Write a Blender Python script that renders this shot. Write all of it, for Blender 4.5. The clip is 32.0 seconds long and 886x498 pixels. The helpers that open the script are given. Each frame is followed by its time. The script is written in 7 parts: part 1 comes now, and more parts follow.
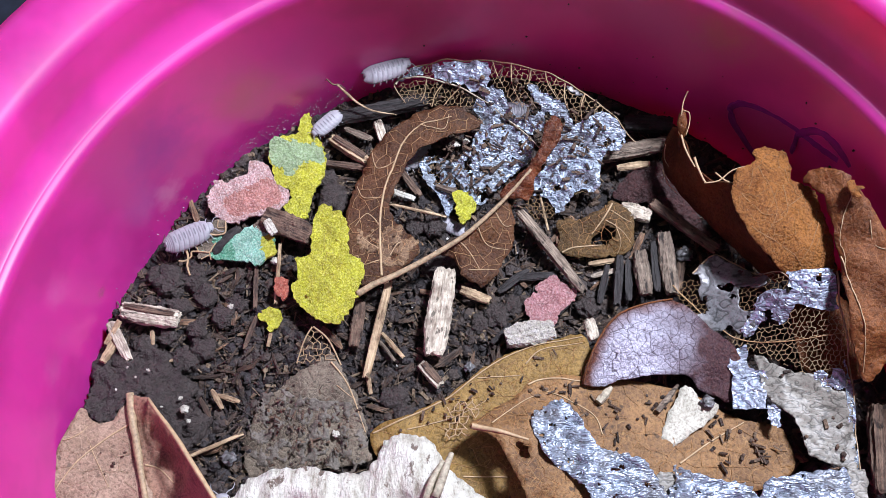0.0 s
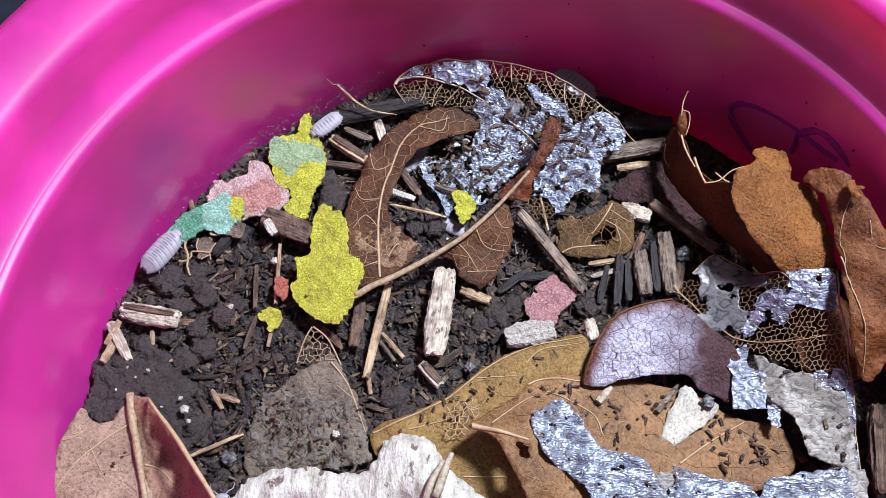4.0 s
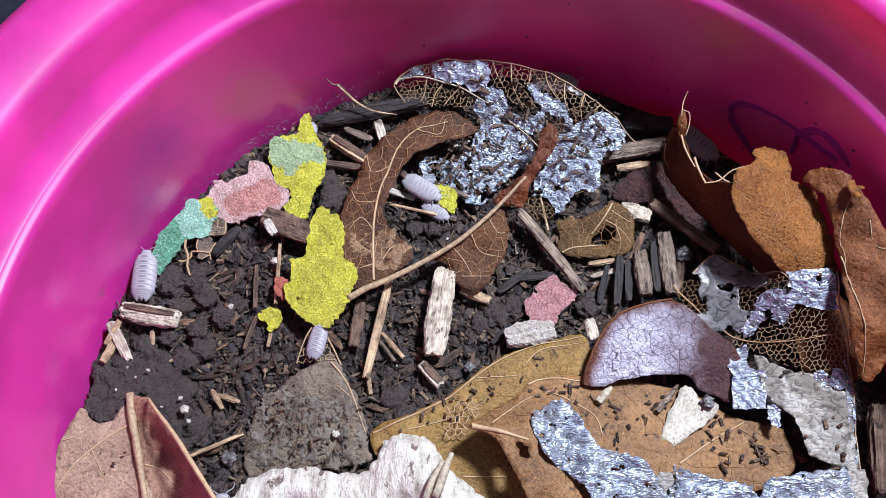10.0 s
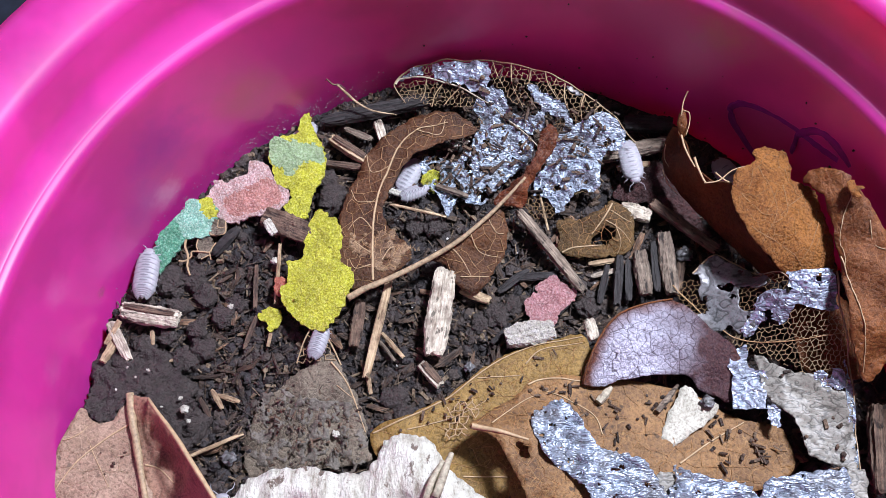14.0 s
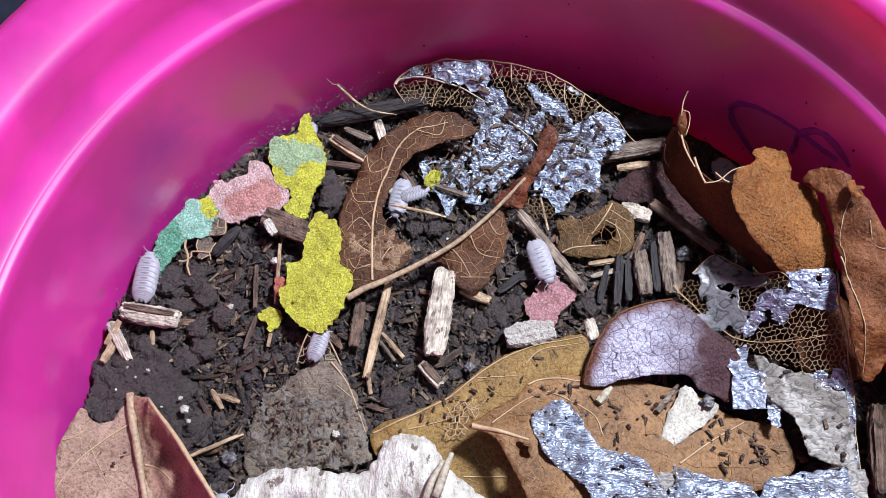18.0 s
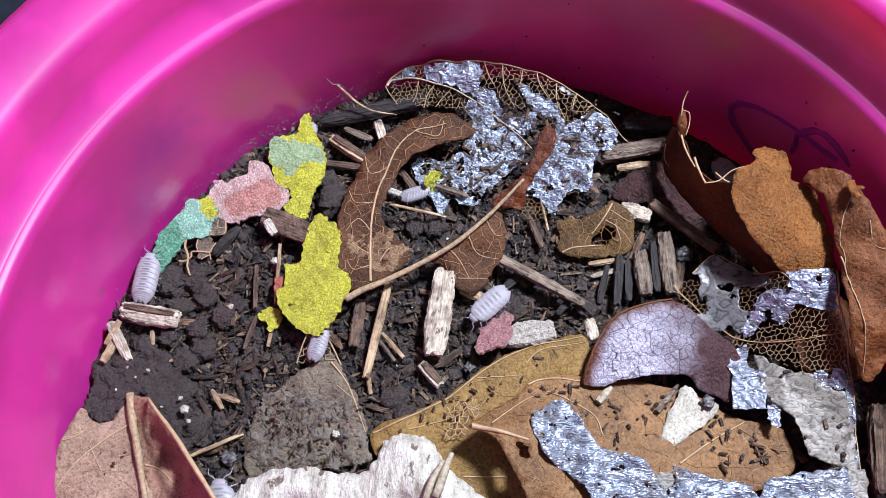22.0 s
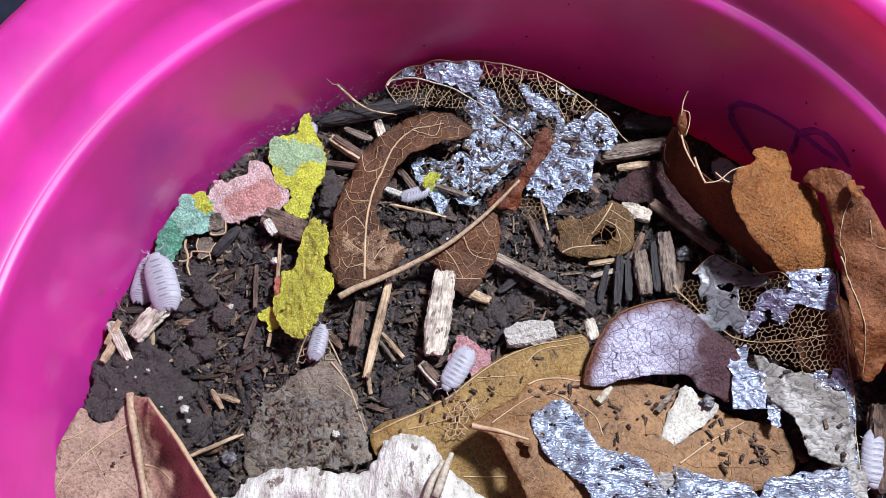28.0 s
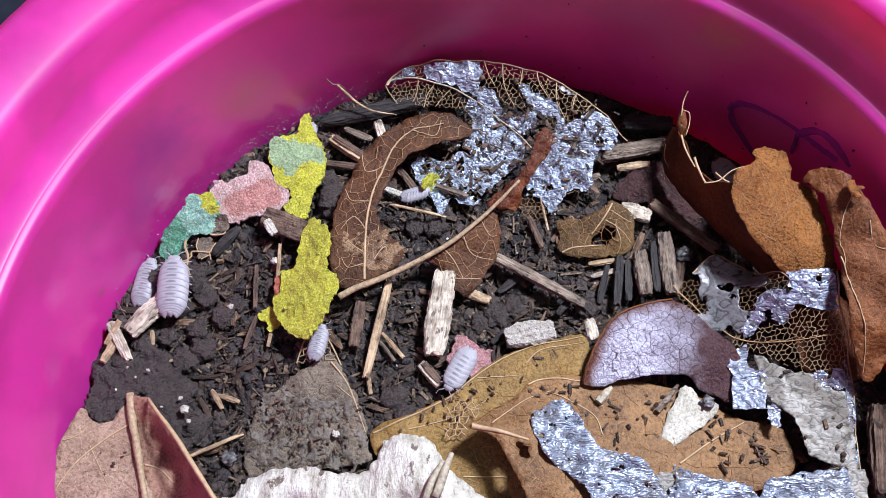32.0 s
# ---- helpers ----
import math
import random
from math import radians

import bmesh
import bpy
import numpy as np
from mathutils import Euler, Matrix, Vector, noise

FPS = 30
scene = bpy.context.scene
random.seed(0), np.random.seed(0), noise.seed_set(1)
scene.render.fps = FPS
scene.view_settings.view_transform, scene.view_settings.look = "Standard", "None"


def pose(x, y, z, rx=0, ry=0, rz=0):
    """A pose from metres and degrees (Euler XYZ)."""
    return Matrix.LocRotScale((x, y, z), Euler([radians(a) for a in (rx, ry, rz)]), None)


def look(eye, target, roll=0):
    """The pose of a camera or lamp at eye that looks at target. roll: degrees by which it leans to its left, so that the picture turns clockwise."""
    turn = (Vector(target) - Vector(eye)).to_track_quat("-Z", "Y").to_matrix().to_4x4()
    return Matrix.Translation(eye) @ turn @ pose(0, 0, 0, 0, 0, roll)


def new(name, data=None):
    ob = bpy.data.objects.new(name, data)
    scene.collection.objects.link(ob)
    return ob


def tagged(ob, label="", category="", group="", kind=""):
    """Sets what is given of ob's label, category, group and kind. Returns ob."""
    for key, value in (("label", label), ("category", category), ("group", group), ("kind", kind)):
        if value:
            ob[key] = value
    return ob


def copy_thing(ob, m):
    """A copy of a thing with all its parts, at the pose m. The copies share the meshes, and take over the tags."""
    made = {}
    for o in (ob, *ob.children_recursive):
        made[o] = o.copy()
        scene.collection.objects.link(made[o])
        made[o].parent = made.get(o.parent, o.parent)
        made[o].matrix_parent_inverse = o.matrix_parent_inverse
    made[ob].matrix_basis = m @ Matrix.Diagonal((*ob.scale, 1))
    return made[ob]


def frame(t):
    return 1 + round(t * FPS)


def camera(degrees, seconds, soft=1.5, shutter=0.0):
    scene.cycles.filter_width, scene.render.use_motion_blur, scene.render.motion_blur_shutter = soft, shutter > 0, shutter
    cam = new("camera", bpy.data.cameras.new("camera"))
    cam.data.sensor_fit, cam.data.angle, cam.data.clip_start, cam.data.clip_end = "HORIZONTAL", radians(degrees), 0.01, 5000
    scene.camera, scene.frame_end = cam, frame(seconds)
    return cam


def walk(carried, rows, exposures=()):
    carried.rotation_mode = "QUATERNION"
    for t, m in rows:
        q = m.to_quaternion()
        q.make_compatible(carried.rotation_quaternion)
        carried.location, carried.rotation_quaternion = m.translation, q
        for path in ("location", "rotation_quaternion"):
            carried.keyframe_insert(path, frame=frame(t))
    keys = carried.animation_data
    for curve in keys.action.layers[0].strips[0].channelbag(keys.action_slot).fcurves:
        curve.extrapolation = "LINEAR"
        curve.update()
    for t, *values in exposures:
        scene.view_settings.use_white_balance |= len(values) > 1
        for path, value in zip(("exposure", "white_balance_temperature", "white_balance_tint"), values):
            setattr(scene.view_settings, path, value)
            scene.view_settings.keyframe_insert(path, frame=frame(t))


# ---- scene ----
from mathutils.geometry import delaunay_2d_cdt

MM = 0.001

# ---- camera: on a stand, looking down into the tub ----
cam = camera(45.0, 32.0, soft=0.6, shutter=0.7)
VIEW = pose(-0.00138, -0.03351, 0.18968, 20.217, 1.655, 0.000)

# ---- light: a dim room and one bright white lamp above, beyond the tub ----
world = bpy.data.worlds.new("room")
world.use_nodes = True
scene.world = world
world.node_tree.nodes["Background"].inputs[0].default_value = (0.80, 0.85, 0.95, 1)
world.node_tree.nodes["Background"].inputs[1].default_value = 0.15
lamp_data = bpy.data.lights.new("desk_lamp_light", "AREA")
lamp_data.shape, lamp_data.size = "DISK", 0.06
lamp_data.energy, lamp_data.color = 4.2, (0.87, 0.91, 1.07)
lamp = new("desk_lamp_light", lamp_data)
lamp.matrix_world = look((0.165, 0.15, 0.36), (0.0, 0.03, 0.0))
EXPOSURE = 0.0


# ---- materials ----
def material(name):
    m = bpy.data.materials.new(name)
    m.use_nodes = True
    return m, m.node_tree.nodes, m.node_tree.links, m.node_tree.nodes["Principled BSDF"]


def noise_tex(nodes, links, size, detail=6.0, rough=0.6, stretch=None):
    """A noise whose features are about size millimetres."""
    co = nodes.new("ShaderNodeTexCoord")
    tex = nodes.new("ShaderNodeTexNoise")
    tex.inputs["Scale"].default_value = 1.0 / (size * MM)
    tex.inputs["Detail"].default_value, tex.inputs["Roughness"].default_value = detail, rough
    if stretch:
        mp = nodes.new("ShaderNodeMapping")
        mp.inputs["Scale"].default_value = stretch
        links.new(co.outputs["Object"], mp.inputs[0])
        links.new(mp.outputs[0], tex.inputs[0])
    else:
        links.new(co.outputs["Object"], tex.inputs[0])
    return tex


def ramp(nodes, links, source, stops):
    r = nodes.new("ShaderNodeValToRGB")
    e = r.color_ramp.elements
    while len(e) < len(stops):
        e.new(0.5)
    for k, (p, c) in enumerate(stops):
        e[k].position, e[k].color = p, (*c, 1)
    links.new(source, r.inputs[0])
    return r


def mix_colour(nodes, links, fac, a, b, mode="MIX"):
    x = nodes.new("ShaderNodeMix")
    x.data_type, x.blend_type = "RGBA", mode
    for s, v in ((x.inputs[0], fac), (x.inputs[6], a), (x.inputs[7], b)):
        if isinstance(v, (int, float)):
            s.default_value = v
        elif isinstance(v, tuple):
            s.default_value = (*v, 1)
        else:
            links.new(v, s)
    return x.outputs[2]


def bump(nodes, links, bsdf, height, strength, distance, below=None):
    b = nodes.new("ShaderNodeBump")
    b.inputs["Strength"].default_value, b.inputs["Distance"].default_value = strength, distance * MM
    links.new(height, b.inputs["Height"])
    if below:
        links.new(below.outputs[0], b.inputs["Normal"])
    links.new(b.outputs[0], bsdf.inputs["Normal"])
    return b


def voronoi_edges(nodes, links, size):
    co = nodes.new("ShaderNodeTexCoord")
    wob = nodes.new("ShaderNodeTexNoise")
    wob.inputs["Scale"].default_value = 1 / (size * 1.3 * MM)
    add = nodes.new("ShaderNodeVectorMath")
    add.operation = "MULTIPLY_ADD"
    add.inputs[1].default_value = (size * MM * 0.7,) * 3
    links.new(co.outputs["Object"], wob.inputs[0])
    links.new(wob.outputs["Color"], add.inputs[0])
    links.new(co.outputs["Object"], add.inputs[2])
    v = nodes.new("ShaderNodeTexVoronoi")
    v.feature = "DISTANCE_TO_EDGE"
    v.inputs["Scale"].default_value = 1 / (size * MM)
    links.new(add.outputs[0], v.inputs["Vector"])
    return v


def leaf_material(name, dark, light, vein, cell=2.2, gloss=0.5, relief=0.25, coat=0.0, edge=0.06, spots=0.35, thin=0.0):
    """A dry leaf: blotches, a net of fine veins, specks of rot; thin is the share of light that it lets through."""
    m, n, l, b = material(name)
    big = noise_tex(n, l, 9.0)
    fine = noise_tex(n, l, 0.5, 6, 0.75)
    c = ramp(n, l, big.outputs[0], [(0.36, dark), (0.62, light)]).outputs[0]
    f = ramp(n, l, fine.outputs[0], [(0.34, (0.42, 0.38, 0.36)), (0.56, (1.08, 1.06, 1.02))]).outputs[0]
    c = mix_colour(n, l, 1.0, c, f, "MULTIPLY")
    v = voronoi_edges(n, l, cell)
    vm = ramp(n, l, v.outputs[0], [(0.0, (1, 1, 1)), (edge, (0, 0, 0))]).outputs[0]
    c = mix_colour(n, l, vm, c, vein)
    sp = noise_tex(n, l, 1.6, 3, 0.5)
    sm = ramp(n, l, sp.outputs[0], [(0.64, (0, 0, 0)), (0.7, (spots,) * 3)]).outputs[0]
    c = mix_colour(n, l, sm, c, tuple(x * 0.35 for x in dark))
    l.new(c, b.inputs["Base Color"])
    b.inputs["Roughness"].default_value = gloss
    b.inputs["Specular IOR Level"].default_value = 0.38
    b.inputs["Coat Weight"].default_value, b.inputs["Coat Roughness"].default_value = coat * 0.3, 0.5
    b1 = bump(n, l, b, v.outputs[0], 0.6, relief * 1.2)
    b2 = bump(n, l, b, fine.outputs[0], 0.7, relief, b1)
    bump(n, l, b, big.outputs[0], 0.6, relief * 4, b2)
    if thin:
        tr = n.new("ShaderNodeBsdfTranslucent")
        l.new(c, tr.inputs[0])
        mx = n.new("ShaderNodeMixShader")
        mx.inputs[0].default_value = thin
        l.new(b.outputs[0], mx.inputs[1])
        l.new(tr.outputs[0], mx.inputs[2])
        l.new(mx.outputs[0], n["Material Output"].inputs[0])
    return m


# middle of the arch of the leaf with the painted sheen, from the leaf's own middle, mm
ARCH = (1.9, -4.7, 2.5)


def painted_sheen_leaf(name):
    """Cracked maroon leaf skin, rust-brown along its arched edge; a violet-grey sheen is painted into the colour of one
    side, the borders ragged.
    """
    m, n, l, b = material(name)
    co = n.new("ShaderNodeTexCoord")
    sep = n.new("ShaderNodeSeparateXYZ")
    l.new(co.outputs["Object"], sep.inputs[0])
    big = noise_tex(n, l, 4.0, 5, 0.6)
    fine = noise_tex(n, l, 0.5, 6, 0.75)
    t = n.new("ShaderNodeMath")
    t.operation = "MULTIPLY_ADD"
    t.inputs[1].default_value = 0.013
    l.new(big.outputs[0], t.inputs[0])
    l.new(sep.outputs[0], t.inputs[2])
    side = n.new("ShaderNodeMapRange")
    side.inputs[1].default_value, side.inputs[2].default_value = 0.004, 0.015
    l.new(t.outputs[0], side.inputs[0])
    arch = n.new("ShaderNodeVectorMath")
    arch.operation = "DISTANCE"
    arch.inputs[1].default_value = (ARCH[0] * MM, ARCH[1] * MM, ARCH[2] * MM)
    l.new(co.outputs["Object"], arch.inputs[0])
    t2 = n.new("ShaderNodeMath")
    t2.operation = "MULTIPLY_ADD"
    t2.inputs[1].default_value = 0.004
    l.new(big.outputs[0], t2.inputs[0])
    l.new(arch.outputs["Value"], t2.inputs[2])
    rim = n.new("ShaderNodeMapRange")
    rim.inputs[1].default_value, rim.inputs[2].default_value = 0.0142, 0.0163
    l.new(t2.outputs[0], rim.inputs[0])
    # a: lamp sheen painted as violet-grey colour; d: the leaf's own maroon
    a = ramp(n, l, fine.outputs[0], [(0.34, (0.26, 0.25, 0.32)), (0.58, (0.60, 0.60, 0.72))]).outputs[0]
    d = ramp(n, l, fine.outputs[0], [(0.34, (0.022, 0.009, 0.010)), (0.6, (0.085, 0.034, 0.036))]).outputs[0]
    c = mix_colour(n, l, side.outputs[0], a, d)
    c = mix_colour(n, l, rim.outputs[0], c, (0.11, 0.032, 0.014))
    v = voronoi_edges(n, l, 1.25)
    vm = ramp(n, l, v.outputs[0], [(0.0, (0.95,) * 3), (0.06, (0, 0, 0))]).outputs[0]
    v2 = voronoi_edges(n, l, 3.4)
    vm2 = ramp(n, l, v2.outputs[0], [(0.0, (0.95,) * 3), (0.022, (0, 0, 0))]).outputs[0]
    c = mix_colour(n, l, vm, c, mix_colour(n, l, 0.75, c, (0.04, 0.02, 0.03)))
    l.new(mix_colour(n, l, vm2, c, (0.035, 0.014, 0.022)), b.inputs["Base Color"])
    b.inputs["Roughness"].default_value = 0.36
    b.inputs["Metallic"].default_value = 0.25
    b1 = bump(n, l, b, v.outputs[0], 0.7, 0.5)
    b2 = bump(n, l, b, big.outputs[0], 0.6, 1.2, b1)
    bump(n, l, b, fine.outputs[0], 0.8, 0.4, b2)
    return m


def foil_material(name, tint, turn, size=1.0, metal=0.8, gloss=0.3, dirt=0.35, relief=0.34, stretch=0.6):
    """Silvery skin of a rotted leaf: short sharp wrinkles along one way, light crests and dark hollows put into the
    colour, blotches of dirt.
    """
    m, n, l, b = material(name)
    co = n.new("ShaderNodeTexCoord")
    mp = n.new("ShaderNodeMapping")
    mp.inputs["Rotation"].default_value = (0, 0, radians(-turn))
    mp.inputs["Scale"].default_value = (stretch, 1.0, 1.0)
    mp.vector_type = "POINT"
    l.new(co.outputs["Object"], mp.inputs[0])
    ridge = n.new("ShaderNodeTexNoise")
    ridge.inputs["Scale"].default_value, ridge.inputs["Detail"].default_value = 1 / (size * MM), 2.5
    ridge.inputs["Distortion"].default_value = 0.35
    l.new(mp.outputs[0], ridge.inputs[0])
    fold = n.new("ShaderNodeMath")
    fold.operation = "PINGPONG"
    fold.inputs[1].default_value = 0.11
    l.new(ridge.outputs[0], fold.inputs[0])
    wide = noise_tex(n, l, 4.5, 4, 0.6)
    fine = noise_tex(n, l, 0.45, 5, 0.7)
    low = tuple(x * 0.3 for x in tint)
    c = ramp(n, l, fold.outputs[0], [(0.0, low), (0.05, tint)]).outputs[0]
    dm = ramp(n, l, wide.outputs[0], [(0.40, (dirt,) * 3), (0.54, (0, 0, 0))]).outputs[0]
    c = mix_colour(n, l, dm, c, (0.075, 0.062, 0.05))
    sp = ramp(n, l, fine.outputs[0], [(0.34, (0.55, 0.52, 0.5)), (0.5, (1, 1, 1))]).outputs[0]
    l.new(mix_colour(n, l, 1.0, c, sp, "MULTIPLY"), b.inputs["Base Color"])
    mt = ramp(n, l, wide.outputs[0], [(0.40, (metal * 0.3,) * 3), (0.54, (metal,) * 3)]).outputs[0]
    l.new(mt, b.inputs["Metallic"])
    b.inputs["Roughness"].default_value = gloss
    b1 = bump(n, l, b, fold.outputs[0], 1.0, relief * 9)
    bump(n, l, b, fine.outputs[0], 0.5, relief * 0.6, b1)
    return m


def bark_material(name):
    """Cream-white flaking bark: upright streaks, hairline cracks, brown pits."""
    m, n, l, b = material(name)
    streak = noise_tex(n, l, 1.8, 5, 0.65, (1.0, 0.3, 0.5))
    fine = noise_tex(n, l, 0.5, 6, 0.7)
    c = ramp(n, l, streak.outputs[0], [(0.30, (0.26, 0.23, 0.18)), (0.44, (0.52, 0.50, 0.43)), (0.62, (0.66, 0.65, 0.59))]).outputs[0]
    f = ramp(n, l, fine.outputs[0], [(0.32, (0.7, 0.68, 0.64)), (0.5, (1, 1, 1))]).outputs[0]
    c = mix_colour(n, l, 1.0, c, f, "MULTIPLY")
    pit = noise_tex(n, l, 2.6, 5, 0.7, (1.0, 0.55, 1.0))
    pm = ramp(n, l, pit.outputs[0], [(0.585, (0, 0, 0)), (0.63, (0.9,) * 3)]).outputs[0]
    l.new(mix_colour(n, l, pm, c, (0.11, 0.07, 0.05)), b.inputs["Base Color"])
    b.inputs["Roughness"].default_value = 0.62
    b1 = bump(n, l, b, streak.outputs[0], 0.9, 1.4)
    b2 = bump(n, l, b, pm, -0.6, 0.5, b1)
    bump(n, l, b, fine.outputs[0], 0.7, 0.4, b2)
    return m


def wood_material(name, dark, light, gloss=0.75, grain=0.5):
    """Weathered wood with grain along the piece's own x axis."""
    m, n, l, b = material(name)
    g = noise_tex(n, l, grain, 6, 0.65, (0.09, 1, 1))
    big = noise_tex(n, l, 3.0, 4, 0.6)
    c = ramp(n, l, g.outputs[0], [(0.34, dark), (0.60, light)]).outputs[0]
    k = ramp(n, l, big.outputs[0], [(0.35, (0.45, 0.40, 0.38)), (0.6, (1.15, 1.13, 1.1))]).outputs[0]
    c = mix_colour(n, l, 1.0, c, k, "MULTIPLY")
    pit = noise_tex(n, l, 0.9, 3, 0.6, (0.35, 1, 1))
    pm = ramp(n, l, pit.outputs[0], [(0.58, (0, 0, 0)), (0.63, (0.85,) * 3)]).outputs[0]
    c = mix_colour(n, l, pm, c, tuple(x * 0.25 for x in dark))
    l.new(c, b.inputs["Base Color"])
    b.inputs["Roughness"].default_value = gloss
    bump(n, l, b, g.outputs[0], 1.0, 0.6)
    return m


def crumb_material(name, shades, gloss=0.8, relief=0.35):
    """Many small pieces, each of its own shade."""
    m, n, l, b = material(name)
    geo = n.new("ShaderNodeNewGeometry")
    c = ramp(n, l, geo.outputs["Random Per Island"], [(k / max(1, len(shades) - 1), s) for k, s in enumerate(shades)]).outputs[0]
    fine = noise_tex(n, l, 0.45, 6, 0.7)
    f = ramp(n, l, fine.outputs[0], [(0.3, (0.55,) * 3), (0.65, (1.15,) * 3)]).outputs[0]
    c = mix_colour(n, l, 1.0, c, f, "MULTIPLY")
    l.new(c, b.inputs["Base Color"])
    b.inputs["Roughness"].default_value = gloss
    lumpy = noise_tex(n, l, 1.7, 4, 0.55)
    b1 = bump(n, l, b, lumpy.outputs[0], 1.0, relief * 3.5)
    bump(n, l, b, fine.outputs[0], 1.0, relief, b1)
    return m


def flake_material(name, dark, light, pale):
    """Pressed food flake: grainy, porous, blotched."""
    m, n, l, b = material(name)
    fine = noise_tex(n, l, 0.4, 5, 0.85)
    big = noise_tex(n, l, 2.6, 5, 0.65)
    grain = voronoi_edges(n, l, 0.7)
    c = ramp(n, l, fine.outputs[0], [(0.34, dark), (0.48, light), (0.64, pale)]).outputs[0]
    k = ramp(n, l, big.outputs[0], [(0.36, (0.82, 0.81, 0.8)), (0.52, (1, 1, 1)), (0.66, (1.18, 1.18, 1.2))]).outputs[0]
    c = mix_colour(n, l, 1.0, c, k, "MULTIPLY")
    g = ramp(n, l, grain.outputs[0], [(0.0, (0.55, 0.55, 0.5)), (0.14, (1, 1, 1))]).outputs[0]
    l.new(mix_colour(n, l, 0.5, c, mix_colour(n, l, 1.0, c, g, "MULTIPLY")), b.inputs["Base Color"])
    b.inputs["Roughness"].default_value = 0.6
    b.inputs["Subsurface Weight"].default_value = 0.15
    b.inputs["Subsurface Radius"].default_value = (0.0008, 0.0008, 0.0004)
    b1 = bump(n, l, b, grain.outputs[0], 0.8, 0.5)
    b2 = bump(n, l, b, big.outputs[0], 0.8, 1.0, b1)
    bump(n, l, b, fine.outputs[0], 1.0, 0.6, b2)
    return m


# wiped ink, scuffs and dried dirt, with hazy flake reflections painted in, on the tub's wall: place in mm, size,
# strength, colour
STAINS_AND_REFLECTIONS = ((-56.5, 48.5, 20.0, 9.0, 0.6, (0.30, 0.02, 0.42)), (-62.0, 42.0, 12.0, 6.0, 0.4, (0.34, 0.03, 0.42)), (-58.0, 44.5, 8.5, 4.6, 0.5, (0.85, 0.42, 0.72)), (-43.0, 60.0, 16.5, 8.0, 0.5, (0.55, 0.12, 0.22)),
          (-34.0, 65.5, 9.0, 5.0, 0.4, (0.50, 0.16, 0.20)), (41.1, 64.4, 29.2, 7.0, 0.6, (0.50, 0.20, 0.22)), (-68.3, 25.5, 8.0, 1.5, 0.8, (0.20, 0.16, 0.14)), (-71.1, 21.4, 20.8, 4.0, 0.3, (0.9, 0.3, 0.75)), (-73.0, 10.0, 14.0, 3.5, 0.25, (0.85, 0.3, 0.7)), (38.8, 56.5, 3.0, 5.0, 0.5, (0.25, 0.01, 0.16)))


def plastic_material(name, colour, through_light):
    """Glossy pink plastic that lets some light through, with smears of dirt and hazy reflections painted into the
    colour.
    """
    m, n, l, b = material(name)
    smear = noise_tex(n, l, 22.0, 3, 0.5)
    dust = noise_tex(n, l, 1.0, 6, 0.7)
    sm = ramp(n, l, smear.outputs[0], [(0.52, (0, 0, 0)), (0.62, (0.4,) * 3)]).outputs[0]
    c = mix_colour(n, l, sm, colour, (0.72, 0.06, 0.48))
    veil = noise_tex(n, l, 26.0, 4, 0.55)
    vm = ramp(n, l, veil.outputs[0], [(0.46, (0, 0, 0)), (0.57, (0.5,) * 3)]).outputs[0]
    c = mix_colour(n, l, vm, c, (0.46, 0.02, 0.30))
    wipe = noise_tex(n, l, 5.0, 5, 0.6, (1.0, 1.0, 0.45))
    wm = ramp(n, l, wipe.outputs[0], [(0.50, (0, 0, 0)), (0.68, (0.22,) * 3)]).outputs[0]
    c = mix_colour(n, l, wm, c, (0.62, 0.05, 0.42))
    dm = ramp(n, l, dust.outputs[0], [(0.70, (0, 0, 0)), (0.78, (0.3,) * 3)]).outputs[0]
    c = mix_colour(n, l, dm, c, (0.22, 0.05, 0.07))
    for x, y, z, size, strength, shade in STAINS_AND_REFLECTIONS:
        co = n.new("ShaderNodeTexCoord")
        far = n.new("ShaderNodeVectorMath")
        far.operation = "DISTANCE"
        far.inputs[1].default_value = (x * MM, y * MM, (z + 61.9) * MM)
        l.new(co.outputs["Object"], far.inputs[0])
        ragged = noise_tex(n, l, size * 0.45, 5, 0.6)
        edge = n.new("ShaderNodeMath")
        edge.operation = "MULTIPLY_ADD"
        edge.inputs[1].default_value = size * 1.5 * MM
        l.new(ragged.outputs[0], edge.inputs[0])
        l.new(far.outputs["Value"], edge.inputs[2])
        mask = n.new("ShaderNodeMapRange")
        mask.inputs[1].default_value, mask.inputs[2].default_value = size * 1.75 * MM, size * 0.9 * MM
        mask.inputs[3].default_value, mask.inputs[4].default_value = 0.0, strength
        l.new(edge.outputs[0], mask.inputs[0])
        c = mix_colour(n, l, mask.outputs[0], c, shade)
    l.new(c, b.inputs["Base Color"])
    r = ramp(n, l, smear.outputs[0], [(0.3, (0.40,) * 3), (0.7, (0.48,) * 3)]).outputs[0]
    l.new(r, b.inputs["Roughness"])
    b.inputs["Specular IOR Level"].default_value = 0.8
    b.inputs["Coat Weight"].default_value, b.inputs["Coat Roughness"].default_value = 1.0, 0.31
    b.inputs["Coat IOR"].default_value = 1.8
    tr = n.new("ShaderNodeBsdfTranslucent")
    tr.inputs[0].default_value = (*through_light, 1)
    mx = n.new("ShaderNodeMixShader")
    mx.inputs[0].default_value = 0.42
    l.new(b.outputs[0], mx.inputs[1])
    l.new(tr.outputs[0], mx.inputs[2])
    l.new(mx.outputs[0], n["Material Output"].inputs[0])
    return m


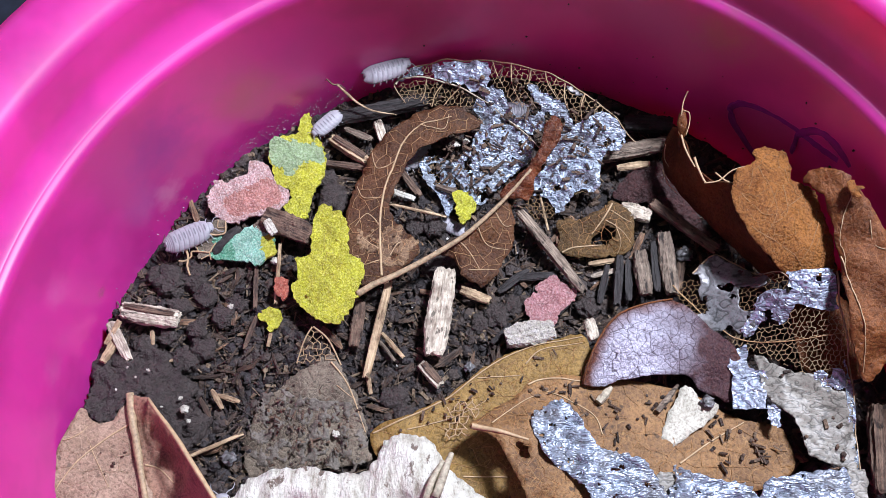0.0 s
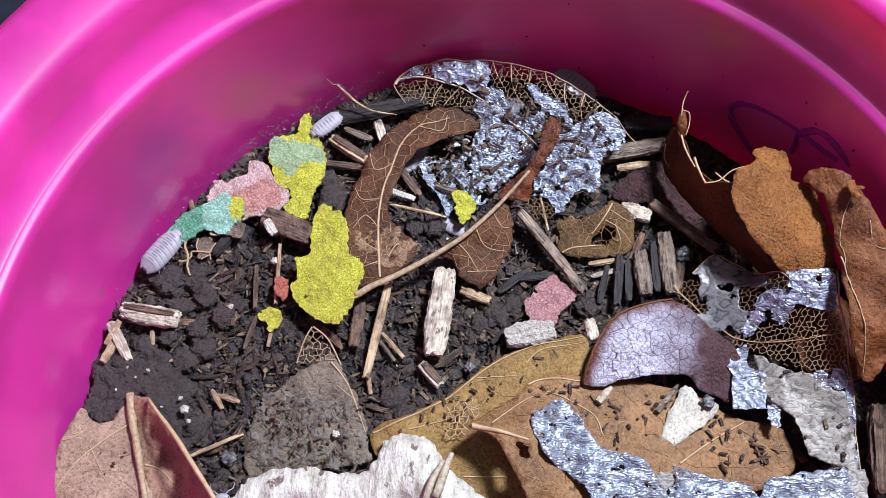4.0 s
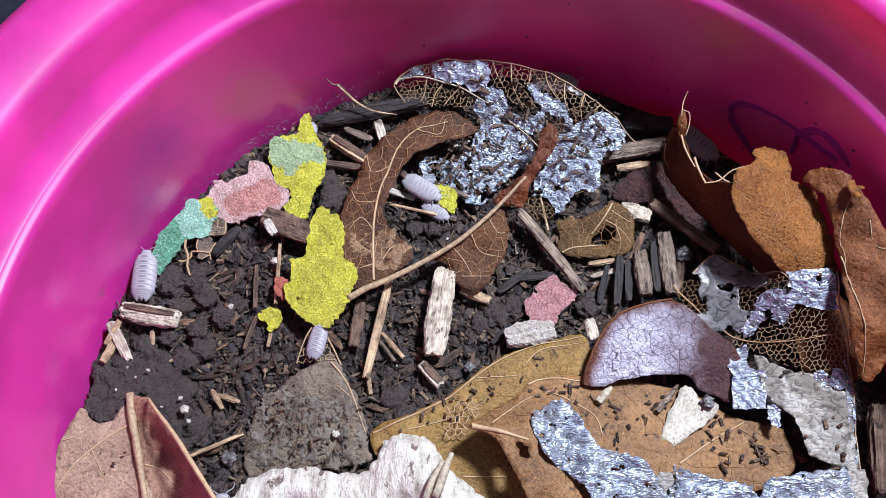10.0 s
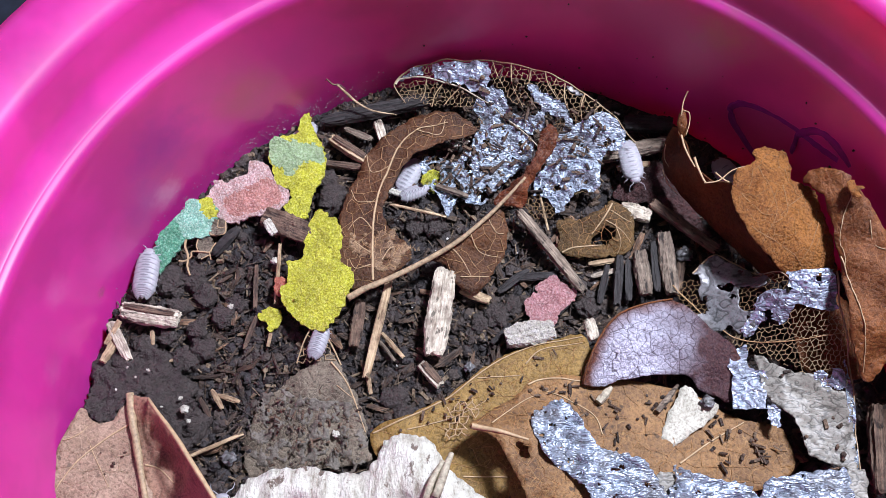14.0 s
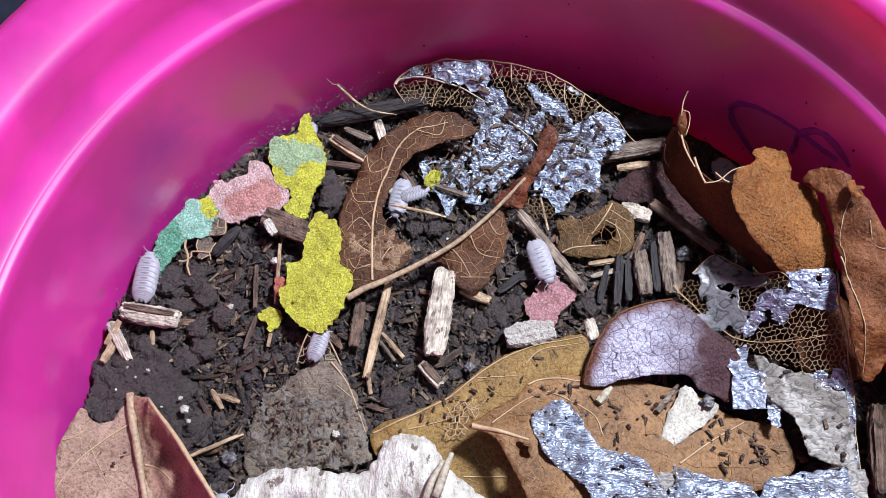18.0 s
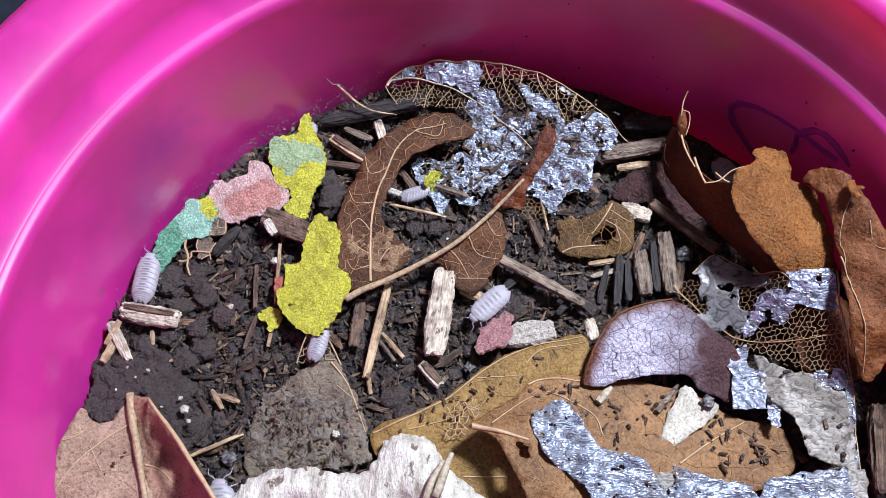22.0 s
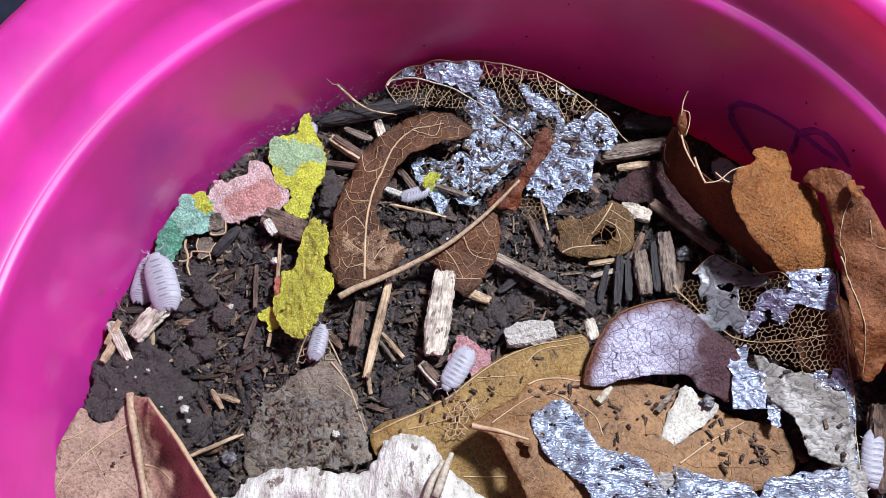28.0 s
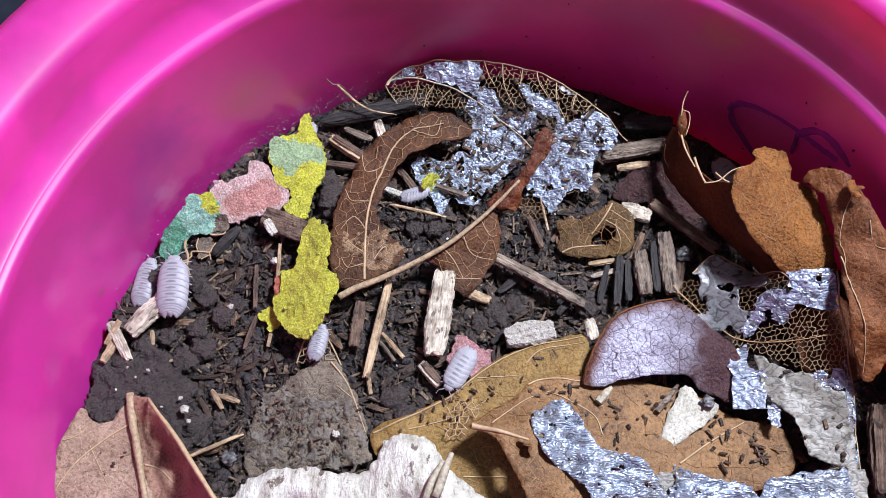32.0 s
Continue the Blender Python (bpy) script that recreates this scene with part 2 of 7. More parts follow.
def plain_material(name, colour, gloss=0.5, size=0.8, vary=0.25, subsurface=0.0):
    m, n, l, b = material(name)
    t = noise_tex(n, l, size)
    c = ramp(n, l, t.outputs[0], [(0.3, tuple(x * (1 - vary) for x in colour)), (0.7, colour)]).outputs[0]
    l.new(c, b.inputs["Base Color"])
    b.inputs["Roughness"].default_value = gloss
    if subsurface:
        b.inputs["Subsurface Weight"].default_value = subsurface
        b.inputs["Subsurface Radius"].default_value = (0.0012, 0.001, 0.0011)
    bump(n, l, b, t.outputs[0], 0.4, 0.12)
    return m


PINK = plastic_material("pink_plastic", (0.90, 0.045, 0.53), (0.95, 0.002, 0.06))
INK = plain_material("purple_ink", (0.30, 0.008, 0.22), 0.85, 3.0)
TABLE = plain_material("dark_table", (0.02, 0.025, 0.045), 0.5, 6.0, 0.6)
SOIL = crumb_material("soil", [(0.018, 0.014, 0.015), (0.037, 0.03, 0.03)], 0.6, 0.6)
CRUMB = crumb_material("soil_crumb", [(0.02, 0.016, 0.017), (0.037, 0.031, 0.032), (0.056, 0.042, 0.038), (0.075, 0.054, 0.044)], 0.5)
CLOD = crumb_material("clod", [(0.046, 0.036, 0.034), (0.078, 0.060, 0.055)], 0.5, 0.6)
MUD = crumb_material("dried_mud", [(0.11, 0.094, 0.076), (0.16, 0.136, 0.112)], 0.6, 0.16)
FIBRE_SHADES = [(0.018, 0.013, 0.012), (0.03, 0.021, 0.018), (0.05, 0.034, 0.027), (0.075, 0.05, 0.036), (0.11, 0.075, 0.05), (0.26, 0.19, 0.12)]
FIBRE = crumb_material("wood_fibre", FIBRE_SHADES, 0.42)
GRIT = crumb_material("pale_grit", [(0.5, 0.47, 0.45), (0.75, 0.72, 0.7)], 0.6)
DIRT = crumb_material("dark_frass", [(0.025, 0.015, 0.011), (0.06, 0.034, 0.022), (0.10, 0.06, 0.038), (0.17, 0.11, 0.07)], 0.6)
OLIVEGOLD = leaf_material("olive_gold_leaf", (0.15, 0.085, 0.018), (0.27, 0.165, 0.042), (0.34, 0.21, 0.07), 1.5, 0.5, 0.3, 0.05, 0.02, 0.6)
OLIVE = leaf_material("olive_brown_leaf", (0.07, 0.038, 0.014), (0.15, 0.085, 0.028), (0.26, 0.16, 0.06), 0.9, 0.55, 0.4, 0.0, 0.03, 0.6, thin=0.2)
ROLLED = leaf_material("rolled_leaf_edge", (0.06, 0.014, 0.006), (0.18, 0.048, 0.017), (0.24, 0.11, 0.05), 1.5, 0.32, 0.5, 0.3, 0.02, thin=0.2)
BROWN = leaf_material("brown_leaf", (0.045, 0.016, 0.006), (0.135, 0.056, 0.022), (0.18, 0.085, 0.036), 0.9, 0.5, 0.35, 0.0, 0.03, 0.6, thin=0.2)
RUST = leaf_material("rust_leaf", (0.15, 0.05, 0.016), (0.28, 0.10, 0.032), (0.34, 0.15, 0.06), 1.5, 0.42, 0.4, 0.2, 0.02, thin=0.3)
DARKRUST = leaf_material("dark_rust_leaf", (0.12, 0.042, 0.016), (0.22, 0.08, 0.03), (0.24, 0.10, 0.04), 1.5, 0.5, 0.3, 0.1, 0.02, thin=0.5)
TAN = leaf_material("tan_leaf", (0.27, 0.096, 0.022), (0.43, 0.175, 0.043), (0.46, 0.22, 0.075), 0.9, 0.5, 0.8, 0.1, 0.02, 0.35, thin=0.3)
GOLD = leaf_material("golden_leaf", (0.13, 0.064, 0.024), (0.25, 0.132, 0.05), (0.33, 0.185, 0.065), 1.5, 0.55, 0.25, 0.05, 0.02, 0.85)
FADED = leaf_material("faded_pink_brown_leaf", (0.23, 0.145, 0.10), (0.38, 0.265, 0.195), (0.44, 0.31, 0.22), 1.6, 0.55, 0.3, 0.05, 0.02, 0.7)
REDFADED = leaf_material("faded_red_brown_leaf", (0.19, 0.095, 0.065), (0.31, 0.175, 0.12), (0.36, 0.22, 0.15), 1.6, 0.5, 0.3, 0.05, 0.02, 0.6)
WORN = leaf_material("worn_leaf_patch", (0.12, 0.066, 0.034), (0.25, 0.155, 0.085), (0.34, 0.22, 0.12), 1.2, 0.5, 0.3, 0.0, 0.04, 0.5)
GREYLEAF = leaf_material("grey_rotting_leaf", (0.10, 0.08, 0.058), (0.20, 0.165, 0.125), (0.24, 0.2, 0.15), 1.6, 0.6, 0.5, 0.1, 0.03, 0.8)
MAROON = leaf_material("maroon_leaf", (0.03, 0.010, 0.011), (0.075, 0.028, 0.028), (0.02, 0.008, 0.008), 1.1, 0.42, 1.1, 0.1, 0.05)
VIOLET_SHEEN = painted_sheen_leaf("painted_violet_sheen")
VEIN = plain_material("pale_vein", (0.50, 0.35, 0.20), 0.6, 0.8, 0.4)
PALESTALK = plain_material("pale_dry_stalk", (0.52, 0.46, 0.34), 0.7, 0.7, 0.6)
STALK = plain_material("dry_stalk", (0.48, 0.35, 0.21), 0.65, 0.6, 0.65)
DARKNET = plain_material("dark_vein_net", (0.28, 0.18, 0.09), 0.6, 0.8, 0.5)
BROWNVEIN = plain_material("brown_vein", (0.44, 0.26, 0.125), 0.6, 0.8, 0.4)
TANVEIN = plain_material("tan_vein", (0.40, 0.21, 0.085), 0.6, 0.8, 0.4)
NET = plain_material("vein_net", (0.42, 0.30, 0.175), 0.6, 0.8, 0.45)
SILVER = foil_material("silver_film", (0.46, 0.55, 0.67), -38, 1.1, 0.55, 0.32, 0.5, 0.2)
DULLSILVER = foil_material("dull_silver_film", (0.31, 0.365, 0.46), -18, 1.2, 0.5, 0.36, 0.6, 0.13, 0.36)
CREASED = foil_material("creased_silver_film", (0.50, 0.58, 0.73), 10, 1.7, 0.55, 0.3, 0.4, 0.22)
BEIGEFILM = foil_material("beige_film", (0.215, 0.20, 0.17), -35, 1.6, 0.05, 0.5, 0.35, 0.03)
GREYFILM = foil_material("grey_film", (0.19, 0.19, 0.20), 20, 3.0, 0.2, 0.42, 0.3, 0.06)
WHITE = leaf_material("white_leaf_scrap", (0.40, 0.39, 0.33), (0.56, 0.55, 0.48), (0.56, 0.54, 0.47), 2.5, 0.6, 0.2, 0, 0.02, 0.6)
BARK_WHITE = bark_material("white_bark")
PALEWOOD = wood_material("pale_wood", (0.34, 0.29, 0.22), (0.70, 0.65, 0.54))
STRAW = wood_material("straw", (0.34, 0.24, 0.14), (0.62, 0.48, 0.31))
SPECKLED = flake_material("speckled_wood", (0.05, 0.04, 0.033), (0.66, 0.62, 0.55), (0.84, 0.80, 0.74))
GREYWOOD = wood_material("grey_wood", (0.05, 0.038, 0.03), (0.30, 0.24, 0.185))
BROWNWOOD = wood_material("brown_wood", (0.05, 0.032, 0.025), (0.20, 0.13, 0.09))
DARKWOOD = wood_material("black_wood", (0.010, 0.009, 0.010), (0.035, 0.03, 0.03), 0.6)
YELLOW = flake_material("yellow_flake", (0.36, 0.35, 0.012), (0.60, 0.60, 0.03), (0.76, 0.77, 0.2))
GREEN = flake_material("green_flake", (0.035, 0.21, 0.12), (0.11, 0.42, 0.26), (0.38, 0.66, 0.50))
AQUA = flake_material("aqua_flake", (0.11, 0.39, 0.28), (0.29, 0.62, 0.47), (0.64, 0.83, 0.72))
SALMON = flake_material("salmon_flake", (0.42, 0.13, 0.10), (0.58, 0.26, 0.22), (0.72, 0.46, 0.42))
MAUVE = flake_material("mauve_pink_flake", (0.36, 0.10, 0.11), (0.50, 0.23, 0.24), (0.70, 0.47, 0.48))
SAGE = flake_material("pale_green_flake", (0.25, 0.37, 0.14), (0.37, 0.54, 0.29), (0.58, 0.70, 0.47))
ROSE = flake_material("pink_flake", (0.50, 0.22, 0.20), (0.64, 0.40, 0.38), (0.84, 0.74, 0.73))
RED = flake_material("red_flake", (0.32, 0.05, 0.03), (0.5, 0.12, 0.08), (0.6, 0.3, 0.2))
SHELL = plain_material("pale_shell", (0.355, 0.35, 0.385), 0.5, 0.6, 0.15, 0.75)
MARK = plain_material("grey_back_mark", (0.20, 0.195, 0.225), 0.5, 0.4)
EYE_BLACK = plain_material("black_eye", (0.01, 0.01, 0.012), 0.3)


# ---- makers (millimetres) ----
def part(name, geometry, mat, parent, label="", smooth=False, kind=""):
    """Links (verts in mm, faces) as one mesh object, under parent if given; verts are in world mm when the parent is a resting thing."""
    verts, faces = geometry
    top = parent
    while top is not None and "origin" not in top:
        top = top.parent
    off = top["origin"] if top is not None else (0, 0, 0)
    me = bpy.data.meshes.new(name)
    me.from_pydata([((x - off[0]) * MM, (y - off[1]) * MM, (z - off[2]) * MM) for x, y, z in verts], [], faces)
    me.materials.append(mat)
    if smooth:
        me.polygons.foreach_set("use_smooth", [True] * len(me.polygons))
    me.update()
    ob = new(name, me)
    if parent is not None:
        ob.parent = parent
    if label:
        ob["label"] = label
    if kind:
        ob["kind"] = kind
    return ob


def thing(name, origin, label, category, group="", kind=""):
    ob = new(name)
    ob.empty_display_size = 0.004
    ob.location = Vector(origin) * MM
    ob["origin"] = [float(c) for c in origin]
    return tagged(ob, label, category, group, kind)


def centre(points):
    n = len(points)
    return (sum(p[0] for p in points) / n, sum(p[1] for p in points) / n, min(p[2] for p in points))


def smooth_line(points, closed, steps):
    """A Catmull-Rom line through the points."""
    p = [Vector(q) for q in points]
    n, out = len(p), []
    for k in range(n if closed else n - 1):
        a, b, c, d = (p[j % n] if closed else p[min(max(j, 0), n - 1)] for j in (k - 1, k, k + 1, k + 2))
        for i in range(steps):
            t = i / steps
            out.append(0.5 * (2 * b + (c - a) * t + (2 * a - 5 * b + 4 * c - d) * t * t + (3 * b - a - 3 * c + d) * t ** 3))
    if not closed:
        out.append(p[-1])
    return out


def inside(x, y, poly):
    hit, j = False, len(poly) - 1
    for i in range(len(poly)):
        if (poly[i][1] > y) != (poly[j][1] > y) and x < (poly[j][0] - poly[i][0]) * (y - poly[i][1]) / (poly[j][1] - poly[i][1]) + poly[i][0]:
            hit = not hit
        j = i
    return hit


def surface(points, lumps=0.25, size=4.0, seed=0.0):
    """Height over the plan, from a few heights and gentle lumps."""
    a = np.array([p[:3] for p in points])

    def height(x, y):
        w = 1.0 / ((a[:, 0] - x) ** 2 + (a[:, 1] - y) ** 2 + 2.0) ** 1.4
        return float((w * a[:, 2]).sum() / w.sum()) + lumps * noise.fractal(Vector((x / size + seed, y / size, seed)), 1.0, 2.0, 3)
    return height


def sheet(outline, height, thick=0.25, jag=0.25, jag_size=1.2, step=1.2, holes=(), seed=0.0, sub=8, eat=9.0, eat_size=1.4):
    """A thin solid sheet within an outline that is torn a little along its edge; a lower eat leaves more gaps in it."""
    verts, edges = [], []
    rings = []
    for ring in (outline, *holes):
        line = smooth_line(ring, True, sub)
        pts = []
        for k, q in enumerate(line):
            t = line[(k + 1) % len(line)] - line[k - 1]
            nrm = Vector((-t.y, t.x)).normalized() if t.length > 0 else Vector((0, 0))
            d = jag * noise.fractal(Vector((q.x / jag_size, q.y / jag_size, 7.3 + seed)), 0.8, 2.0, 3) + 0.6 * jag * noise.noise(Vector((q.x * 3.1 / jag_size, q.y * 3.1 / jag_size, seed)))
            pts.append((q.x + nrm.x * d, q.y + nrm.y * d))
        rings.append(pts)
        base = len(verts)
        verts += [Vector(q) for q in pts]
        edges += [(base + k, base + (k + 1) % len(pts)) for k in range(len(pts))]
    rng = random.Random(int(seed * 10) + 5)
    xs, ys = [q[0] for q in rings[0]], [q[1] for q in rings[0]]
    y = min(ys)
    while y < max(ys):
        x = min(xs)
        while x < max(xs):
            q = (x + rng.uniform(-0.3, 0.3) * step, y + rng.uniform(-0.3, 0.3) * step)
            if inside(*q, rings[0]) and not any(inside(*q, h) for h in rings[1:]):
                verts.append(Vector(q))
            x += step
        y += step
    v2, _, f2, _, _, _ = delaunay_2d_cdt(verts, edges, [], 2, 1e-5)
    keep = []
    for f in f2:
        cx, cy = sum(v2[i].x for i in f) / len(f), sum(v2[i].y for i in f) / len(f)
        if eat < 9 and noise.fractal(Vector((cx / eat_size, cy / eat_size, seed + 4.0)), 0.7, 2.0, 3) > eat:
            continue
        if inside(cx, cy, rings[0]) and not any(inside(cx, cy, h) for h in rings[1:]):
            keep.append(tuple(f))
    n = len(v2)
    top = [(v.x, v.y, height(v.x, v.y)) for v in v2]
    low = [(x, y, z - thick) for x, y, z in top]
    count = {}
    for f in keep:
        for i in range(len(f)):
            e = (f[i], f[(i + 1) % len(f)])
            count[e] = count.get(e, 0) + 1
    sides = [(b, a, a + n, b + n) for a, b in count if (b, a) not in count]
    return top + low, keep + [tuple(i + n for i in reversed(f)) for f in keep] + sides


def tube(points, radii, sides=6, rough=0.0, steps=3, seed=0.0, flat=1.0, thin=1.0):
    """A tapered rod along a line."""
    line = smooth_line(points, False, steps) if len(points) > 2 else [Vector(q) for q in points]
    verts, faces = [], []
    for k, q in enumerate(line):
        t = (line[min(k + 1, len(line) - 1)] - line[max(k - 1, 0)]).normalized()
        s = t.cross(Vector((0, 0, 1)))
        s = s.normalized() if s.length > 1e-4 else Vector((1, 0, 0))
        w = s.cross(t)
        u = k / max(1, len(line) - 1) * (len(radii) - 1)
        i = min(int(u), len(radii) - 2)
        r = radii[i] + (radii[i + 1] - radii[i]) * (u - i)
        for j in range(sides):
            a = 2 * math.pi * j / sides
            rr = r * (1 + rough * noise.noise(Vector((j * 1.7 + seed, k * 0.9, seed))))
            verts.append(q + (s * math.cos(a) * thin + w * math.sin(a) * flat) * rr)
    for k in range(len(line) - 1):
        for j in range(sides):
            a, b = k * sides + j, k * sides + (j + 1) % sides
            faces.append((a, b, b + sides, a + sides))
    faces.append(tuple(reversed(range(sides))))
    faces.append(tuple(range(len(verts) - sides, len(verts))))
    return [tuple(v) for v in verts], faces


def joined(pieces):
    verts, faces = [], []
    for v, f in pieces:
        b = len(verts)
        verts += v
        faces += [tuple(i + b for i in q) for q in f]
    return verts, faces


def split_wood(length, width, high, seed, taper=0.75, sections=22, sides=22, rough=0.3, bend=0.0):
    """A splintered piece of wood along x, resting on z = 0, grooved along the grain."""
    verts, faces = [], []
    for k in range(sections + 1):
        u = k / sections
        end = min(1.0, taper + (1 - taper) * math.sin(math.pi * u) ** 0.5)
        for j in range(sides):
            a = 2 * math.pi * j / sides
            c, s = math.cos(a), math.sin(a)
            sq = 1 / max(abs(c), abs(s)) ** 0.65
            groove = 1 + rough * noise.noise(Vector((j * 1.9 + seed, u * 1.2, seed))) + rough * 0.35 * noise.noise(Vector((j * 0.7, u * 6, seed + 3))) + rough * 0.5 * noise.noise(Vector((j * 2.1, u * 15, seed + 6)))
            y, z = c * sq * width / 2 * end * groove * 0.8, s * sq * high / 2 * end * groove * 0.8
            x = (u - 0.5) * length
            if k in (0, sections):
                x += (0.09 * length if k == 0 else -0.09 * length) * abs(noise.noise(Vector((j * 2.3, seed, k)))) * 1.5
            verts.append((x, y + bend * math.sin(math.pi * u), z + high / 2))
    for k in range(sections):
        for j in range(sides):
            a, b = k * sides + j, k * sides + (j + 1) % sides
            faces.append((a, b, b + sides, a + sides))
    n = len(verts)
    verts += [(-0.47 * length, 0, high / 2), (0.47 * length, 0, high / 2)]
    for j in range(sides):
        faces.append((n, (j + 1) % sides, j))
        faces.append((n + 1, n - sides + j, n - sides + (j + 1) % sides))
    return verts, faces


def wood_piece(name, ends, width, high, mat, label, category, seed, bark=None, strip=0.62, **shape):
    """A stick or chip that lies from one end to the other."""
    a, b = (Vector(p) for p in ends)
    d = b - a
    me_v, me_f = split_wood(d.length, width, high, seed, **shape)
    ob = new(name)
    ob.empty_display_size = 0.004
    tagged(ob, label, category)
    part("wood", (me_v, me_f), mat, ob)
    if bark:
        v, f = split_wood(d.length * 0.86, width * strip, high * 0.35, seed + 9, **shape)
        part("bark", ([(x, y + width * 0.12, z + high * 0.72) for x, y, z in v], f), bark, ob, "strip of bark")
    m = (a + b) / 2 * MM
    ob.matrix_world = Matrix.Translation(m) @ pose(0, 0, 0, 0, -math.degrees(math.atan2(d.z, math.hypot(d.x, d.y))), math.degrees(math.atan2(d.y, d.x)))
    return ob


ICO = bmesh.new()
bmesh.ops.create_icosphere(ICO, subdivisions=1, radius=1.0)
ICO_V, ICO_F = [tuple(v.co) for v in ICO.verts], [tuple(v.index for v in f.verts) for f in ICO.faces]
ICO2 = bmesh.new()
bmesh.ops.create_icosphere(ICO2, subdivisions=3, radius=1.0)
ICO2_V, ICO2_F = [Vector(v.co) for v in ICO2.verts], [tuple(v.index for v in f.verts) for f in ICO2.faces]


def lump(rng, x, y, z, r):
    sx, sy, sz = (r * rng.uniform(0.65, 1.25) for _ in range(3))
    j = [(a * rng.uniform(0.8, 1.2) * sx, b * rng.uniform(0.8, 1.2) * sy, c * rng.uniform(0.8, 1.2) * sz * 0.8) for a, b, c in ICO_V]
    t = rng.uniform(0, 6.28)
    c, s = math.cos(t), math.sin(t)
    return [(x + a * c - b * s, y + a * s + b * c, z + d) for a, b, d in j], ICO_F


BOX_F = [(0, 1, 2, 3), (7, 6, 5, 4), (0, 4, 5, 1), (1, 5, 6, 2), (2, 6, 7, 3), (3, 7, 4, 0)]


def splinter(rng, x, y, z, length, width, tilt=0.25):
    t, p = rng.uniform(0, 6.28), rng.uniform(-tilt, tilt)
    m = Euler((rng.uniform(-0.6, 0.6), p, t)).to_matrix()
    h = width * rng.uniform(0.35, 0.8)
    out = []
    for sz in (-1, 1):
        for sx, sy in ((-1, -1), (1, -1), (1, 1), (-1, 1)):
            q = m @ Vector((sx * length / 2 * rng.uniform(0.8, 1.1), sy * width / 2 * rng.uniform(0.55, 1.1), sz * h / 2))
            out.append((x + q.x, y + q.y, z + q.z))
    return out, [tuple(reversed(f)) for f in BOX_F]


def soil_height(x, y):
    v = Vector((x, y, 0.0))
    return 1.1 * noise.fractal(v / 14, 1.0, 2.0, 3) + 0.55 * noise.fractal(v / 3.2 + Vector((9, 2, 4)), 0.8, 2.0, 3) - 0.6


def net(region, height, cell, thick, seed, holes=(), drop=0.06, wild=0.48):
    """The veins left of a rotted leaf: an uneven mesh of thin strands."""
    rng = random.Random(seed)
    poly = [tuple(q[:2]) for q in smooth_line(region, True, 4)]
    xs, ys = [q[0] for q in poly], [q[1] for q in poly]
    pts, pieces = {}, []
    s = cell / 1.732

    def node(i, j, k):
        if (i, j, k) not in pts:
            x = min(xs) + (i * 1.732 + (0.866 if j % 2 else 0)) * s
            y = min(ys) + (j * 1.5 + k) * s
            pts[(i, j, k)] = (x + rng.uniform(-wild, wild) * s, y + rng.uniform(-wild, wild) * s)
        return pts[(i, j, k)]
    nx, ny = int((max(xs) - min(xs)) / (1.732 * s)) + 2, int((max(ys) - min(ys)) / (1.5 * s)) + 2
    for j in range(-1, ny):
        for i in range(-1, nx):
            low, up = node(i, j, 0), node(i, j, 1)
            nb = (i + 1, j + 1) if j % 2 else (i, j + 1)
            nb2 = (i, j + 1) if j % 2 else (i - 1, j + 1)
            for a, b in ((low, up), (up, node(*nb, 0)), (up, node(*nb2, 0))):
                mx, my = (a[0] + b[0]) / 2, (a[1] + b[1]) / 2
                if rng.random() < drop or not (inside(*a, poly) and inside(*b, poly)) or any(inside(mx, my, h) for h in holes):
                    continue
                r = thick * rng.uniform(0.7, 1.25)
                pieces.append(tube([(a[0], a[1], height(*a)), (b[0], b[1], height(*b))], [r, r], 4))
    return joined(pieces)


def vein(points, height, r0, r1, lift=0.0):
    r0, r1 = r0 * 0.62, r1 * 0.5
    line = smooth_line([(x, y, 0) for x, y, *_ in points], False, 5)
    return tube([(q.x, q.y, height(q.x, q.y) + lift) for q in line], [r0, r1], 6, 0.15, 1)


# ---- the setting: table and soil ----
table_v = [(-900, -700, -62), (900, -700, -62), (900, 700, -62), (-900, 700, -62)]
table = part("floor", (table_v + [(x, y, z - 20) for x, y, z in table_v], [(0, 1, 2, 3), (7, 6, 5, 4), (0, 4, 5, 1), (1, 5, 6, 2), (2, 6, 7, 3), (3, 7, 4, 0)]), TABLE, None)
tagged(table, "dark blue-black table top under the tub", "table top", kind="structure")

tub = thing("plastic_tub", (0, 0, -61.9), "glossy magenta-pink plastic tub with a stepped rim", "tub")


def turned(profile, seg=180):
    verts, faces = [], []
    for r, z in profile:
        verts += [(r * math.cos(2 * math.pi * k / seg), r * math.sin(2 * math.pi * k / seg), z) for k in range(seg)]
    for i in range(len(profile) - 1):
        for k in range(seg):
            a, b = i * seg + k, i * seg + (k + 1) % seg
            faces.append((a, b, b + seg, a + seg))
    return verts, faces


